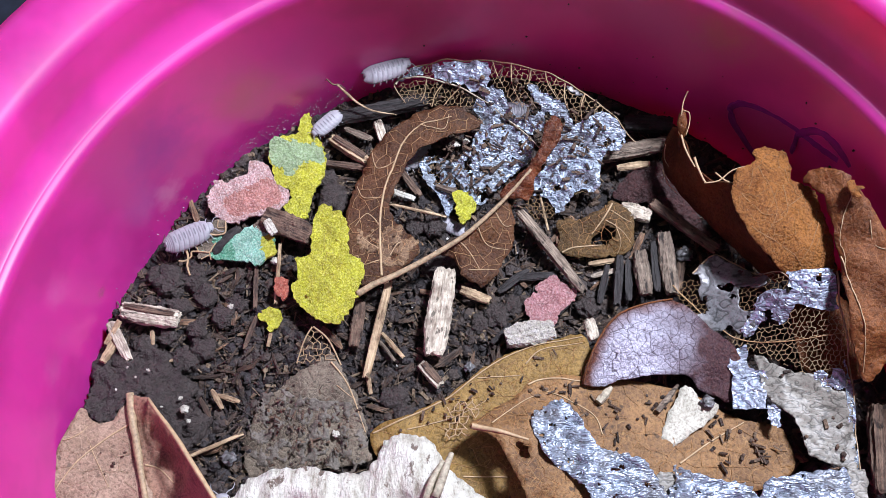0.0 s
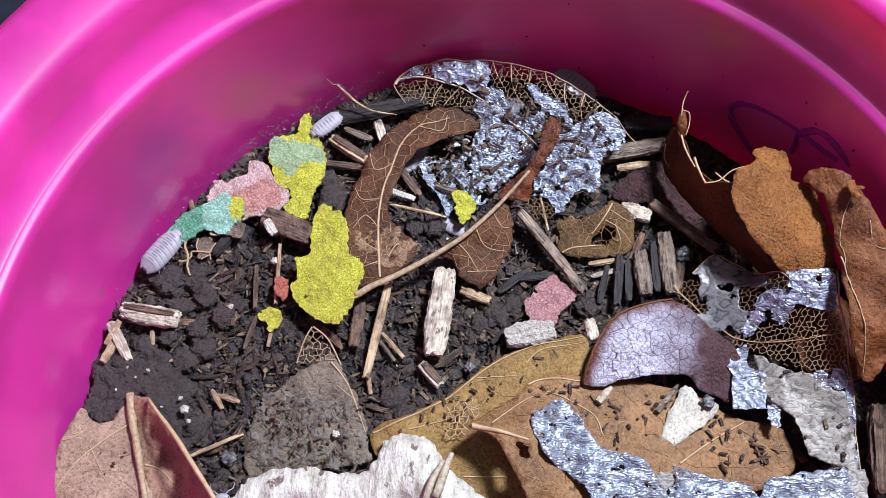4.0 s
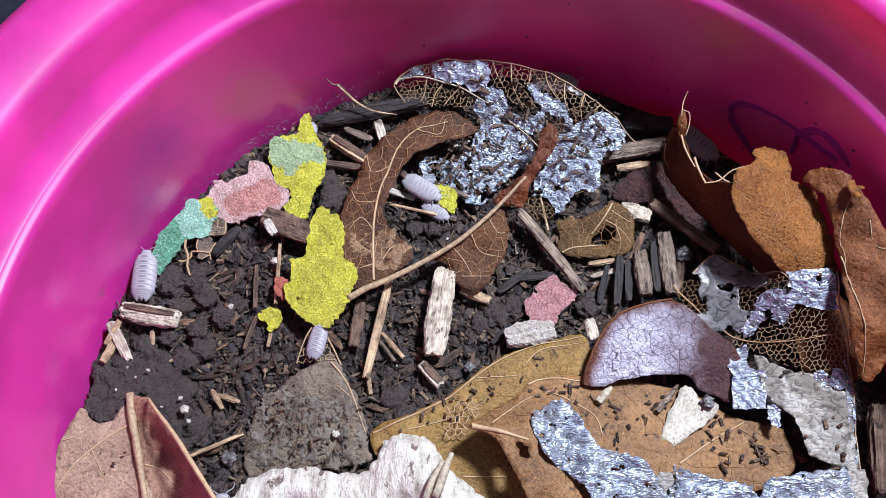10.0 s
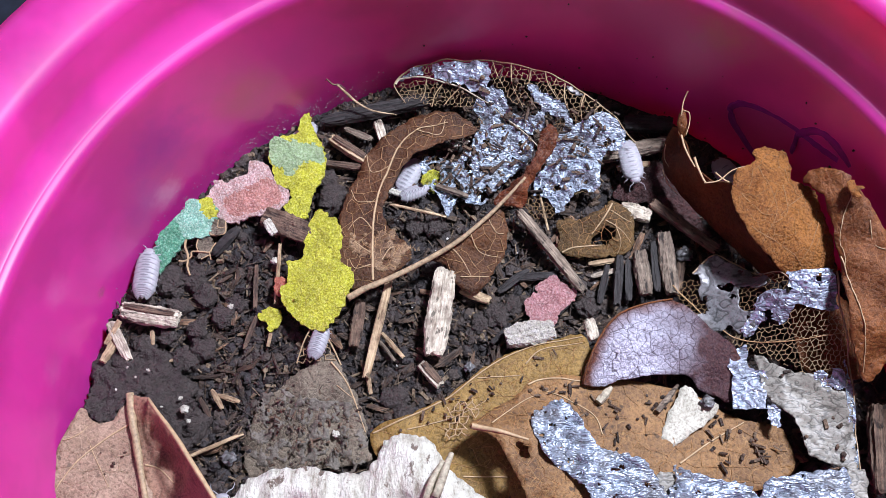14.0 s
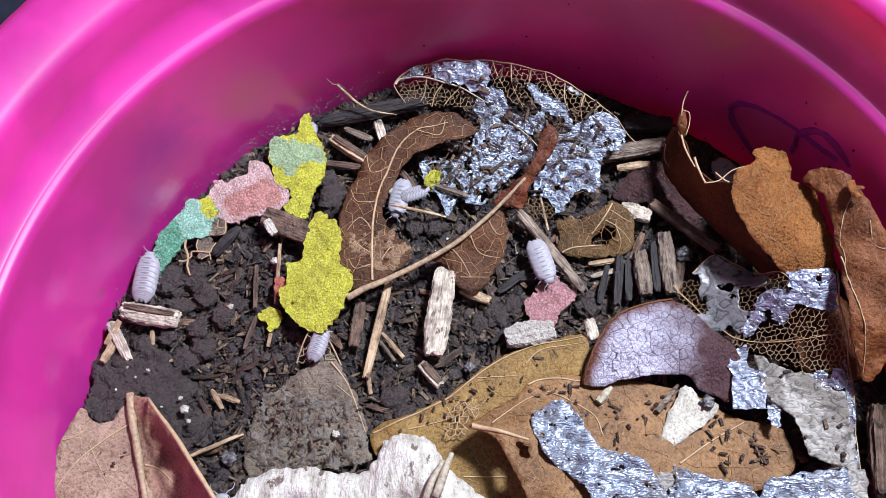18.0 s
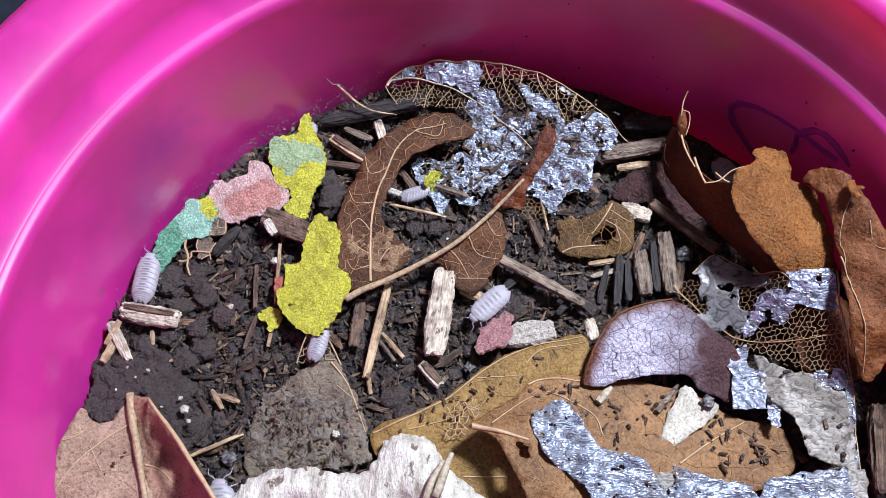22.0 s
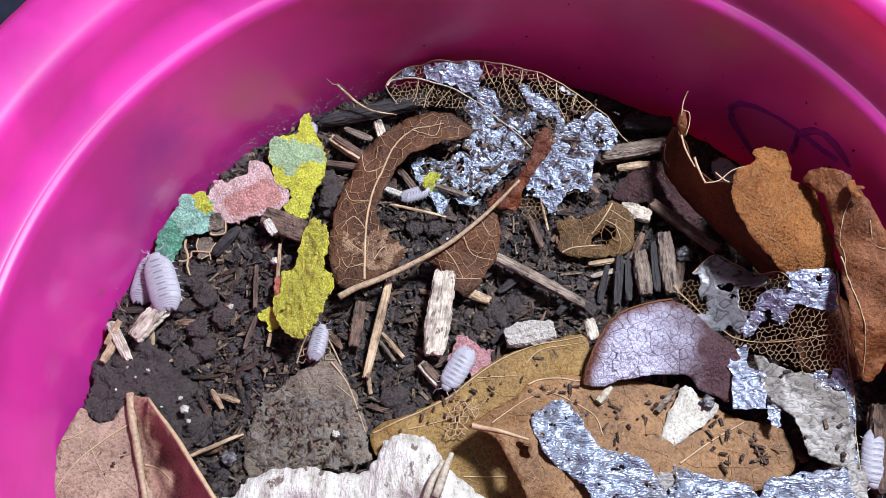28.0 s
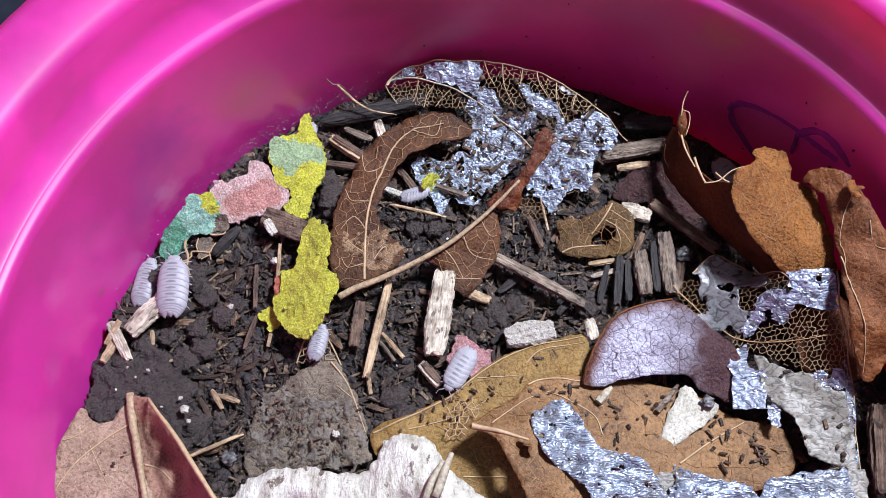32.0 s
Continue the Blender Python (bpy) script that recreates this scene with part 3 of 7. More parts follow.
WALL_IN = [(0.01, -60), (62, -60), (66, -57), (73, 0), (75.95, 29.8)]
STEP = [(76.08, 32.6), (76.14, 33.4), (76.25, 33.9), (76.4, 34.3), (76.6, 34.62), (76.8, 34.82), (77.0, 34.95), (77.2, 35.06), (77.4, 35.16), (77.6, 35.25), (77.75, 35.29), (77.87, 35.32), (78.0, 35.4), (78.2, 35.55), (78.6, 35.91), (79.1, 36.45), (79.6, 37.05), (80.1, 37.75), (80.55, 38.55), (80.9, 39.45), (81.15, 40.6)]
UPPER = [(81.9, 45.8), (82.5, 47.2)]
RIM = [(84.0, 48.0), (87.5, 48.9), (91.5, 49.0), (93.8, 48.2), (94.6, 46.8), (94.7, 44.0), (93.4, 44.0), (86.0, 44.6)]
OUTER = [(84.2, 42.0), (83.4, 39.0), (81.6, 36.4), (78.4, 34.0), (75.0, 0), (68, -59), (64, -61.9), (0.01, -61.9)]
part("body", turned(WALL_IN + STEP + UPPER + RIM + OUTER), PINK, tub, smooth=True)
mark = [(53.1, 50.4, 3.7), (49.1, 54.9, 6.8), (46.2, 57.9, 10.2), (45.9, 58.6, 13.3), (47.8, 57.6, 16.1), (51.6, 54.5, 17.8), (55.3, 50.8, 18.9), (58.2, 47.5, 19.4), (60.9, 44.3, 20.4)]
tub.location.x = 0.9 * MM
part("pen_loop", tube(mark, [0.8, 1.0, 1.2, 1.0, 1.2], 8, 0.2, 5, thin=0.3), INK, tub, "loop drawn in purple ink")

blot = [(55.4, 49.6, 13.3), (55.5, 50.3, 17.9), (56.6, 49.6, 21.3), (58.3, 48.1, 23.1), (60.4, 45.4, 23.0), (62.3, 42.6, 21.8)]
part("pen_blot", tube(blot, [0.7, 1.0, 0.9, 1.2, 0.8], 8, 0.2, 5, thin=0.5), INK, tub, "second loop of purple ink")
N = 190
grid = {}
soil_v, soil_f = [], []
for j in range(N + 1):
    for i in range(N + 1):
        x, y = (i / N - 0.5) * 149 + 0.5, (j / N - 0.5) * 149
        if x * x + y * y < 74.2 ** 2:
            grid[i, j] = len(soil_v)
            soil_v.append((x, y, soil_height(x, y)))
for j in range(N):
    for i in range(N):
        q = [grid.get(k) for k in ((i, j), (i + 1, j), (i + 1, j + 1), (i, j + 1))]
        if None not in q:
            soil_f.append(tuple(q))
ground = part("ground", (soil_v, soil_f), SOIL, None, smooth=True)
tagged(ground, "damp black-brown soil mixed with wood fibre", "soil", kind="structure")

rng = random.Random(11)
lumps, bits, fine_bits, pale = [], [], [], []
for _ in range(13000):
    a, r = rng.uniform(0, 6.283), 72.4 * math.sqrt(rng.random())
    x, y = r * math.cos(a), r * math.sin(a)
    if y < -22:
        continue
    s = rng.choice((0.25, 0.35, 0.45, 0.6, 0.8, 1.2))
    lumps.append(lump(rng, x, y, soil_height(x, y) + s * 0.3, s))
for _ in range(15000):
    a, r = rng.uniform(0, 6.283), 72.0 * math.sqrt(rng.random())
    x, y = r * math.cos(a), r * math.sin(a)
    if y < -22:
        continue
    bits.append(splinter(rng, x, y, soil_height(x, y) + rng.uniform(0.2, 1.0), *((rng.uniform(1.5, 4.5), rng.uniform(0.16, 0.4)) if rng.random() < 0.6 else (rng.uniform(0.7, 2.2), rng.uniform(0.4, 1.0))), 0.45))
for _ in range(260):
    a, r = rng.uniform(0, 6.283), 71 * math.sqrt(rng.random())
    x, y = r * math.cos(a), r * math.sin(a)
    pale.append(lump(rng, x, y, soil_height(x, y) + 0.8, rng.uniform(0.1, 0.26)))
for _ in range(330):
    a, z = rng.gauss(2.12, 0.24), abs(rng.gauss(0, 4.4)) + 0.5
    r = 72.9 + z * 0.1225
    pale.append(lump(rng, r * math.cos(a) + 0.9, r * math.sin(a), z, rng.uniform(0.04, 0.13)))
crumbs = part("soil_crumbs", joined(lumps), CRUMB, None)
tagged(crumbs, "dark crumbs of damp soil", "soil", kind="stuff")
fibres = part("wood_fibres", joined(bits), FIBRE, None)
tagged(fibres, "short brown wood fibres strewn over the soil", "wood fibre", kind="stuff")
grit = part("pale_grit", joined(pale), GRIT, None)
tagged(grit, "tiny white grains in the soil", "grit", kind="stuff")
wall_bits = []
for _ in range(200):
    a = rng.gauss(2.05, 0.5)
    z = abs(rng.gauss(0, 2.8)) + 0.4
    r = 73 + z * 0.1225 - 0.15
    wall_bits.append(lump(rng, r * math.cos(a), r * math.sin(a), z, rng.uniform(0.07, 0.2)))
for _ in range(36):
    a, z = rng.uniform(0.5, 2.0), rng.uniform(3, 30)
    r = 73 + z * 0.1 - 0.1
    wall_bits.append(lump(rng, r * math.cos(a) + 0.9, r * math.sin(a), z, rng.uniform(0.08, 0.3)))
specks = part("wall_specks", joined(wall_bits), DIRT, None)
tagged(specks, "specks of soil stuck to the pink wall", "dirt", kind="stuff")


SHRED = wood_material("wood_shred", (0.03, 0.02, 0.016), (0.15, 0.10, 0.07), 0.5, 0.4)
shred_nodes, shred_links = SHRED.node_tree.nodes, SHRED.node_tree.links
info = shred_nodes.new("ShaderNodeObjectInfo")
shade = ramp(shred_nodes, shred_links, info.outputs["Random"], [(0.0, (0.35, 0.33, 0.32)), (0.75, (1.0, 0.95, 0.9)), (1.0, (2.6, 2.3, 1.9))]).outputs[0]
old = shred_nodes["Principled BSDF"].inputs["Base Color"].links[0].from_socket
shred_links.new(mix_colour(shred_nodes, shred_links, 1.0, old, shade, "MULTIPLY"), shred_nodes["Principled BSDF"].inputs["Base Color"])
srng = random.Random(77)
shred_meshes = []
for k in range(14):
    length, wide = srng.uniform(2.5, 6.5), srng.uniform(0.5, 1.3)
    mid = srng.uniform(-0.8, 0.8)
    v, f = tube([(-length / 2, 0, 0), (-length / 6, mid * 0.4, 0.25), (length / 5, mid, 0.2), (length / 2, mid * 0.3, srng.uniform(-0.2, 0.5))], [wide * 0.35, wide * 0.55, wide * 0.5, wide * 0.2], 5, 0.4, 1, k * 3.3, 0.5)
    me = bpy.data.meshes.new("wood_shred")
    me.from_pydata([tuple(c * MM for c in q) for q in v], [], f)
    me.materials.append(SHRED)
    shred_meshes.append(me)
for k in range(300):
    a, r = srng.uniform(-0.15, 3.35), 70.5 * math.sqrt(srng.uniform(0.03, 1))
    x, y = r * math.cos(a), r * math.sin(a)
    ob = new("wood_shred", shred_meshes[k % 14])
    ob.parent = ground
    ob.matrix_basis = pose(x * MM, y * MM, (soil_height(x, y) + srng.uniform(0.7, 1.3)) * MM, srng.uniform(-30, 30), srng.uniform(-14, 14), srng.uniform(0, 360))


# ---- leaves ----
def raised(height, by=0.14):
    return lambda x, y: height(x, y) + by


def crumple(x, y, size=1.5, high=0.34, turn=-0.5):
    """Sharp little wrinkles, longer along one way than across it."""
    u, v = x * math.cos(turn) + y * math.sin(turn), y * math.cos(turn) - x * math.sin(turn)
    a = noise.noise(Vector((u / size / 2.2, v / size, 3.0)))
    b = noise.noise(Vector((u / size + 5, v / size * 1.9, 8.0)))
    c = noise.noise(Vector((x / 4.0, y / 4.0, 1.0)))
    return high * (1 - 2.6 * abs(a)) + high * 0.5 * (1 - 2.6 * abs(b)) + high * c - high * 0.6


def ruled(a, b, across=10, thick=0.35, sag=0.9):
    """A steep curved sheet between two lines."""
    a, b = smooth_line(a, False, 5), smooth_line(b, False, 5)
    grid_v = []
    for p, q in zip(a, b):
        for k in range(across + 1):
            t = k / across
            v = p.lerp(q, t)
            grid_v.append(v + Vector((0.5, 0.5, -1)) * sag * math.sin(math.pi * t) + Vector((1, 1, 1)) * 0.25 * noise.noise(v * 0.35))
    n, w = len(grid_v), across + 1
    quads = [(r * w + k, r * w + k + 1, r * w + w + k + 1, r * w + w + k) for r in range(len(a) - 1) for k in range(across)]
    verts = [tuple(v) for v in grid_v] + [(v.x + thick * 0.7, v.y + thick * 0.5, v.z - thick * 0.4) for v in grid_v]
    ring = list(range(w)) + [r * w + across for r in range(1, len(a))] + [n - 1 - k for k in range(1, w)] + [r * w for r in range(len(a) - 2, 0, -1)]
    edge = [(ring[k], ring[(k + 1) % len(ring)]) for k in range(len(ring))]
    return verts, quads + [tuple(i + n for i in reversed(f)) for f in quads] + [(q, p, p + n, q + n) for p, q in edge]


LEAF_HEIGHTS = {}


def leaf(name, label, blades, veins=(), nets=(), category="leaf", webs=(), vein_mat=None, vein_size=1.0):
    """A leaf of several pieces: blades (part, outline, material, options), veins (points, r0, r1, blade), nets."""
    allp = [p for bl in blades for p in bl[1]] + [p for nt in nets for p in nt[1]]
    ob = thing(name, centre(allp), label, category)
    heights, made = [], []
    for k, (pname, outline, mat, opt) in enumerate(blades):
        opt = dict(opt)
        h = opt.pop("height", None) or surface(list(outline) + list(opt.pop("inner", [])), opt.pop("lumps", 0.3), opt.pop("size", 5.0), k * 3.1 + len(name))
        lab = opt.pop("label", "")
        flat = opt.pop("fold", False)
        if flat:
            h = (lambda g: lambda x, y: g(x, y) + crumple(x, y, 1.7, 0.42, -0.3))(h)
        opt.pop("inner", 0)
        heights.append(h)
        made.append(part(pname, sheet(outline, h, seed=k * 1.3 + len(name), **opt), mat, ob, lab, smooth=True))
    LEAF_HEIGHTS[name] = heights
    for k, web in enumerate(webs):
        if web:
            part("vein_net", net(blades[k][1], lambda x, y, g=heights[k]: g(x, y) + 0.12, web[0], web[1], 40 + k + len(name), drop=0.15, wild=0.36), VEIN if len(web) < 3 else web[2], made[k], "net of fine veins")
    for points, r0, r1, k in veins:
        ring = [tuple(q[:2]) for q in smooth_line(blades[k][1], True, 4)]
        points = [q for q in smooth_line([(x, y, 0) for x, y, *_ in points], False, 4) if inside(q[0], q[1], ring)]
        if len(points) > 2:
            part("vein", vein(points, heights[k], r0 * vein_size, r1 * vein_size, 0.1), vein_mat or VEIN, made[k], "pale raised vein", smooth=True)
    for nname, region, h, cell, thick, seed, mat, lab in nets:
        part(nname, net(region, h, cell, thick, seed), mat, ob, lab)
    return ob


def curled_brown_leaf():
    crescent = [(0.4, 59.6, 6.2), (-1.5, 61.4, 7.0), (-4.9, 62.8, 7.5), (-10.3, 62.2, 7.0), (-15.7, 58.9, 6.5), (-20.0, 54.4, 6.0), (-22.1, 49.4, 5.5), (-24.1, 45.0, 5.0), (-24.9, 39.3, 5.0), (-25.1, 34.8, 5.0), (-24.1, 31.0, 5.0), (-22.6, 28.2, 5.0), (-20.5, 27.6, 5.2), (-16.4, 29.6, 5.6), (-12.5, 32.0, 5.8), (-10.9, 34.5, 5.6), (-12.5, 37.0, 5.5), (-15.3, 39.6, 5.5), (-16.6, 42.8, 6.0), (-15.3, 47.1, 6.5), (-13.7, 50.4, 7.0), (-11.3, 53.6, 7.5), (-7.6, 55.6, 7.5), (-4.2, 56.9, 7.5), (-1.2, 57.9, 6.8)]
    lobe = [(-9.2, 33.2, 5.5), (-5.6, 33.0, 5.0), (-3.8, 31.0, 4.5), (-3.0, 29.5, 4.4), (0.1, 27.4, 4.2), (0.7, 27.6, 4.2), (3.2, 29.9, 4.0), (3.8, 31.5, 4.2), (5.7, 34.1, 4.5), (6.2, 35.8, 5.0), (6.5, 40.3, 6.0), (4.7, 43.0, 7.5), (0.2, 39.2, 7.5), (-5.0, 35.5, 7.0)]
    flap = [(4.0, 43.4, 7.5), (9.1, 43.3, 6.5), (10.8, 47.6, 8.0), (14.3, 52.4, 10.0), (15.4, 55.7, 12.0), (14.1, 57.5, 13.0), (12.4, 56.0, 13.0), (11.2, 51.7, 11.5), (8.6, 48.1, 10.0), (5.5, 46.0, 8.5)]
    ob = leaf("curled_brown_leaf", "curled brown dead leaf with eaten gaps and pale veins", [
        ("blade", crescent, BROWN, dict(inner=[(-16.7, 54.7, 6.6), (-19.4, 47.0, 5.6), (-19.7, 35.8, 5.2), (-7.1, 59.4, 7.4)], thick=0.3, jag=0.35, lumps=0.5, size=3.0)),
        ("lobe", lobe, BROWN, dict(thick=0.3, jag=0.35)),
        ("rolled_edge", flap, ROLLED, dict(thick=0.4, jag=0.3, lumps=0.5, size=2.0, step=0.6, inner=[(6.5, 44.6, 9.4), (8.6, 46.4, 10.6), (10.6, 49.8, 12.0), (12.4, 52.8, 13.2), (13.6, 55.2, 14.2)], label="rolled rust-red leaf edge"))],
        veins=[([(-17.9, 29.3, 5.6), (-18.4, 39.0, 5.6), (-17.7, 45.8, 5.6), (-15.7, 51.6, 5.6), (-14.1, 55.7, 5.6), (-10.9, 58.9, 5.6), (-5.0, 60.4, 5.6)], 0.42, 0.2, 0),
               ([(-18.4, 39.0, 5.6), (-20.8, 41.5, 5.6), (-23.1, 39.1, 5.6)], 0.2, 0.12, 0), ([(-17.9, 44.7, 5.6), (-21.4, 44.7, 5.6), (-22.9, 47.1, 5.6)], 0.2, 0.12, 0),
               ([(-15.7, 51.6, 5.6), (-19.1, 50.5, 5.6), (-20.2, 54.0, 5.6)], 0.2, 0.12, 0), ([(-10.9, 58.9, 5.6), (-6.6, 58.0, 5.6), (-5.5, 61.0, 5.6)], 0.18, 0.12, 0),
               ([(-18.3, 34.5, 5.6), (-21.7, 36.8, 5.6)], 0.2, 0.12, 0), ([(-18.3, 32.3, 5.6), (-21.1, 31.5, 5.6), (-22.5, 33.5, 5.6)], 0.2, 0.12, 0), ([(-16.4, 33.4, 5.6), (-14.9, 35.6, 5.6), (-13.2, 36.2, 5.6)], 0.2, 0.12, 0),
               ([(-0.8, 39.4, 5.6), (1.2, 35.4, 5.6), (5.3, 34.3, 5.6)], 0.2, 0.12, 1), ([(-4.5, 36.1, 5.6), (-1.9, 33.8, 5.6), (0.1, 30.5, 5.6)], 0.2, 0.12, 1), ([(-2.0, 30.5, 5.6), (3.2, 30.7, 5.6)], 0.15, 0.12, 1),
               ([(2.3, 42.2, 5.6), (4.4, 38.8, 5.6), (5.9, 38.7, 5.6)], 0.18, 0.12, 1)])
    for k, o in enumerate((crescent, lobe)):
        part("vein_net", net(o, raised(surface(list(o) + ([(-16.7, 54.7, 6.6), (-19.4, 47.0, 5.6), (-19.7, 35.8, 5.2), (-7.1, 59.4, 7.4)] if k == 0 else []), (0.5, 0.3)[k], (3.0, 5.0)[k], k * 3.1 + 17)), 2.5, 0.045, 31 + k, drop=0.1, wild=0.42), BROWNVEIN, ob, "net of fine brown veins")
    part("pale_patch", sheet([(-22.3, 38.4, 5.9), (-19.5, 38.9, 5.9), (-15.5, 39.3, 5.9), (-12.3, 37.5, 5.9), (-10.4, 34.3, 5.9), (-13.1, 31.8, 5.9), (-16.4, 31.1, 5.9), (-19.5, 33.1, 5.9), (-21.6, 34.2, 5.9), (-22.9, 36.1, 5.9)], raised(surface(list(crescent) + [(-16.7, 54.7, 6.6), (-19.4, 47.0, 5.6), (-19.7, 35.8, 5.2), (-7.1, 59.4, 7.4)], 0.5, 3.0, 17), 0.14), 0.1, 0.6, 0.9, 0.5, eat=0.14, eat_size=2.6), WORN, ob, "pale worn patches", smooth=True)
    stalk = [(-22.2, 25.6, 6.0), (-19.4, 27.3, 6.2), (-15.3, 29.1, 6.4), (-9.1, 32.4, 6.6), (-2.9, 36.1, 7.4), (2.3, 40.5, 8.2), (5.4, 43.5, 9.0), (9.6, 47.9, 10.5)]
    part("stalk", tube(stalk, [0.66, 0.58, 0.48, 0.38, 0.25], 8, 0.2, 4), STALK, ob, "pale leaf stalk", smooth=True)
    return ob


centre_leaf = curled_brown_leaf()

skel_pts = [(-15.9, 69.8, 6.0), (-11.5, 71.7, 7.0), (-4.9, 72.0, 9.0), (1.6, 71.2, 10.0), (8.0, 69.0, 11.0), (14.3, 66.0, 11.5), (20.5, 61.9, 11.2), (25.6, 58.0, 10.5), (29.9, 54.5, 8.0), (25.7, 53.2, 8.0), (22.5, 49.8, 6.0), (19.4, 46.1, 4.0), (14.7, 43.0, 1.8), (8.9, 47.7, 1.8), (0.3, 44.9, 1.8), (-6.2, 47.3, 1.8), (-10.0, 52.0, 2.0), (-9.4, 56.1, 3.4), (-1.7, 60.4, 5.5), (-7.1, 63.5, 5.5), (-12.1, 63.9, 5.0)]
skel_h = surface(skel_pts, 0.35, 4.0, 2.0)


def skeleton_leaf():
    films = [
        ([(-15.2, 69.3, 6.4), (-14.1, 70.4, 6.7), (-12.0, 71.1, 7.3), (-10.6, 71.3, 7.4), (-10.7, 69.6, 7.2), (-12.8, 69.6, 6.9)], 9, SILVER),
        ([(-8.7, 71.4, 7.8), (-5.9, 71.3, 9.2), (-1.6, 71.2, 9.5), (1.8, 70.3, 10.3), (2.3, 68.3, 9.9), (1.8, 66.2, 8.8), (-0.0, 65.8, 7.9), (-3.3, 67.2, 7.7), (-7.1, 68.5, 7.5), (-8.5, 69.3, 7.4)], 0.6, CREASED),
        ([(-0.0, 65.8, 7.9), (1.8, 66.2, 8.8), (4.3, 65.2, 9.3), (5.6, 63.0, 8.8), (6.3, 61.3, 8.2), (8.4, 60.0, 8.3), (10.5, 59.7, 8.8), (11.6, 60.5, 9.6), (12.6, 59.5, 9.3), (12.1, 57.7, 8.1), (10.0, 56.8, 6.9), (7.4, 58.5, 7.3), (4.2, 61.2, 7.3), (1.6, 63.9, 7.3)], 0.55, SILVER),
        ([(-0.0, 64.4, 7.0), (2.1, 62.8, 7.0), (4.7, 60.3, 7.2), (7.4, 58.0, 7.0), (10.0, 56.0, 6.5), (10.6, 54.6, 5.6), (9.5, 52.6, 4.0), (7.4, 50.8, 2.9), (5.7, 49.3, 2.8), (3.5, 47.4, 2.7), (1.9, 46.4, 2.4), (0.3, 48.1, 2.6), (-0.2, 51.2, 3.6), (0.2, 53.2, 4.4), (-1.2, 55.7, 5.2), (-0.1, 57.8, 5.8), (0.5, 60.7, 6.0), (-0.8, 62.5, 6.1)], 0.5, SILVER),
        ([(-11.0, 53.3, 3.0), (-8.3, 54.2, 3.6), (-5.0, 52.9, 3.7), (-1.6, 54.4, 4.9), (0.4, 52.1, 4.1), (0.6, 48.0, 2.8), (2.2, 45.9, 2.6), (0.3, 44.3, 2.4), (-2.4, 45.0, 2.6), (-4.2, 45.6, 2.6), (-5.3, 42.8, 2.8), (-6.1, 42.1, 2.9), (-7.2, 45.6, 2.5), (-9.4, 48.3, 2.8), (-10.7, 50.7, 2.7)], 0.3, SILVER),
        ([(9.2, 65.3, 10.8), (10.6, 65.1, 11.0), (12.1, 63.8, 11.2), (13.7, 62.4, 11.0), (15.3, 61.6, 10.8), (16.8, 59.9, 10.5), (16.6, 59.0, 10.0), (15.2, 59.0, 9.7), (13.7, 59.8, 9.7), (12.1, 60.4, 9.7), (11.1, 62.0, 10.2), (10.0, 63.6, 10.5)], 0.5, SILVER),
        ([(19.4, 57.8, 10.0), (20.9, 58.7, 10.6), (23.6, 59.4, 10.6), (25.1, 58.5, 10.7), (26.6, 56.5, 10.0), (27.6, 54.8, 8.7), (26.1, 52.7, 8.4), (24.0, 52.5, 8.0), (23.1, 50.6, 6.6), (22.6, 47.0, 5.8), (21.4, 45.7, 4.8), (19.4, 46.4, 4.5), (17.2, 45.0, 3.9), (16.2, 43.2, 2.6), (14.6, 42.4, 2.3), (13.6, 44.4, 2.5), (12.1, 46.1, 2.8), (10.5, 46.2, 2.5), (10.6, 49.1, 2.6), (12.1, 50.9, 3.8), (13.4, 53.0, 5.5), (14.7, 55.1, 7.2), (15.8, 56.4, 8.3), (16.3, 58.1, 9.5), (15.2, 58.9, 9.6), (16.6, 59.0, 10.0), (17.8, 57.7, 9.6)], 0.5, SILVER),
        ([(16.9, 64.6, 11.4), (18.5, 63.9, 11.3), (19.5, 62.6, 11.5), (18.6, 62.7, 11.4), (17.2, 63.7, 11.3)], 9, GREYFILM)]
    ob = thing("skeleton_leaf", centre(skel_pts), "half-rotted leaf with a tan vein net and silvery film", "leaf")
    for k, (f, eat, mat) in enumerate(films):
        part("silver_film", sheet(f, lambda x, y: skel_h(x, y) + 0.35 + crumple(x, y, 1.7, 0.42), 0.12, 0.45, 0.8, 0.42, seed=k * 2.0, sub=5, eat=eat, eat_size=2.4), mat, ob, "crumpled silvery film" if mat is SILVER else "dull grey film")
    part("vein_net", net([(2.5, 70.7, 9.9), (5.9, 69.8, 10.6), (8.6, 68.9, 10.9), (12.8, 67.6, 11.2), (15.4, 66.0, 11.4), (17.5, 65.0, 11.0), (20.0, 62.9, 11.1), (22.6, 60.9, 10.7), (25.2, 59.0, 10.3), (21.5, 58.4, 10.0), (19.9, 58.8, 10.3), (18.4, 58.0, 9.6), (16.3, 59.2, 9.7), (14.8, 61.8, 10.4), (12.1, 63.4, 10.7), (10.6, 64.8, 10.6), (10.6, 61.3, 9.3), (8.5, 61.1, 8.5), (6.4, 62.4, 8.4), (4.8, 65.1, 9.1), (2.7, 66.4, 8.8)], skel_h, 1.0, 0.055, 4, drop=0.08), NET, ob, "tan net of bare veins")
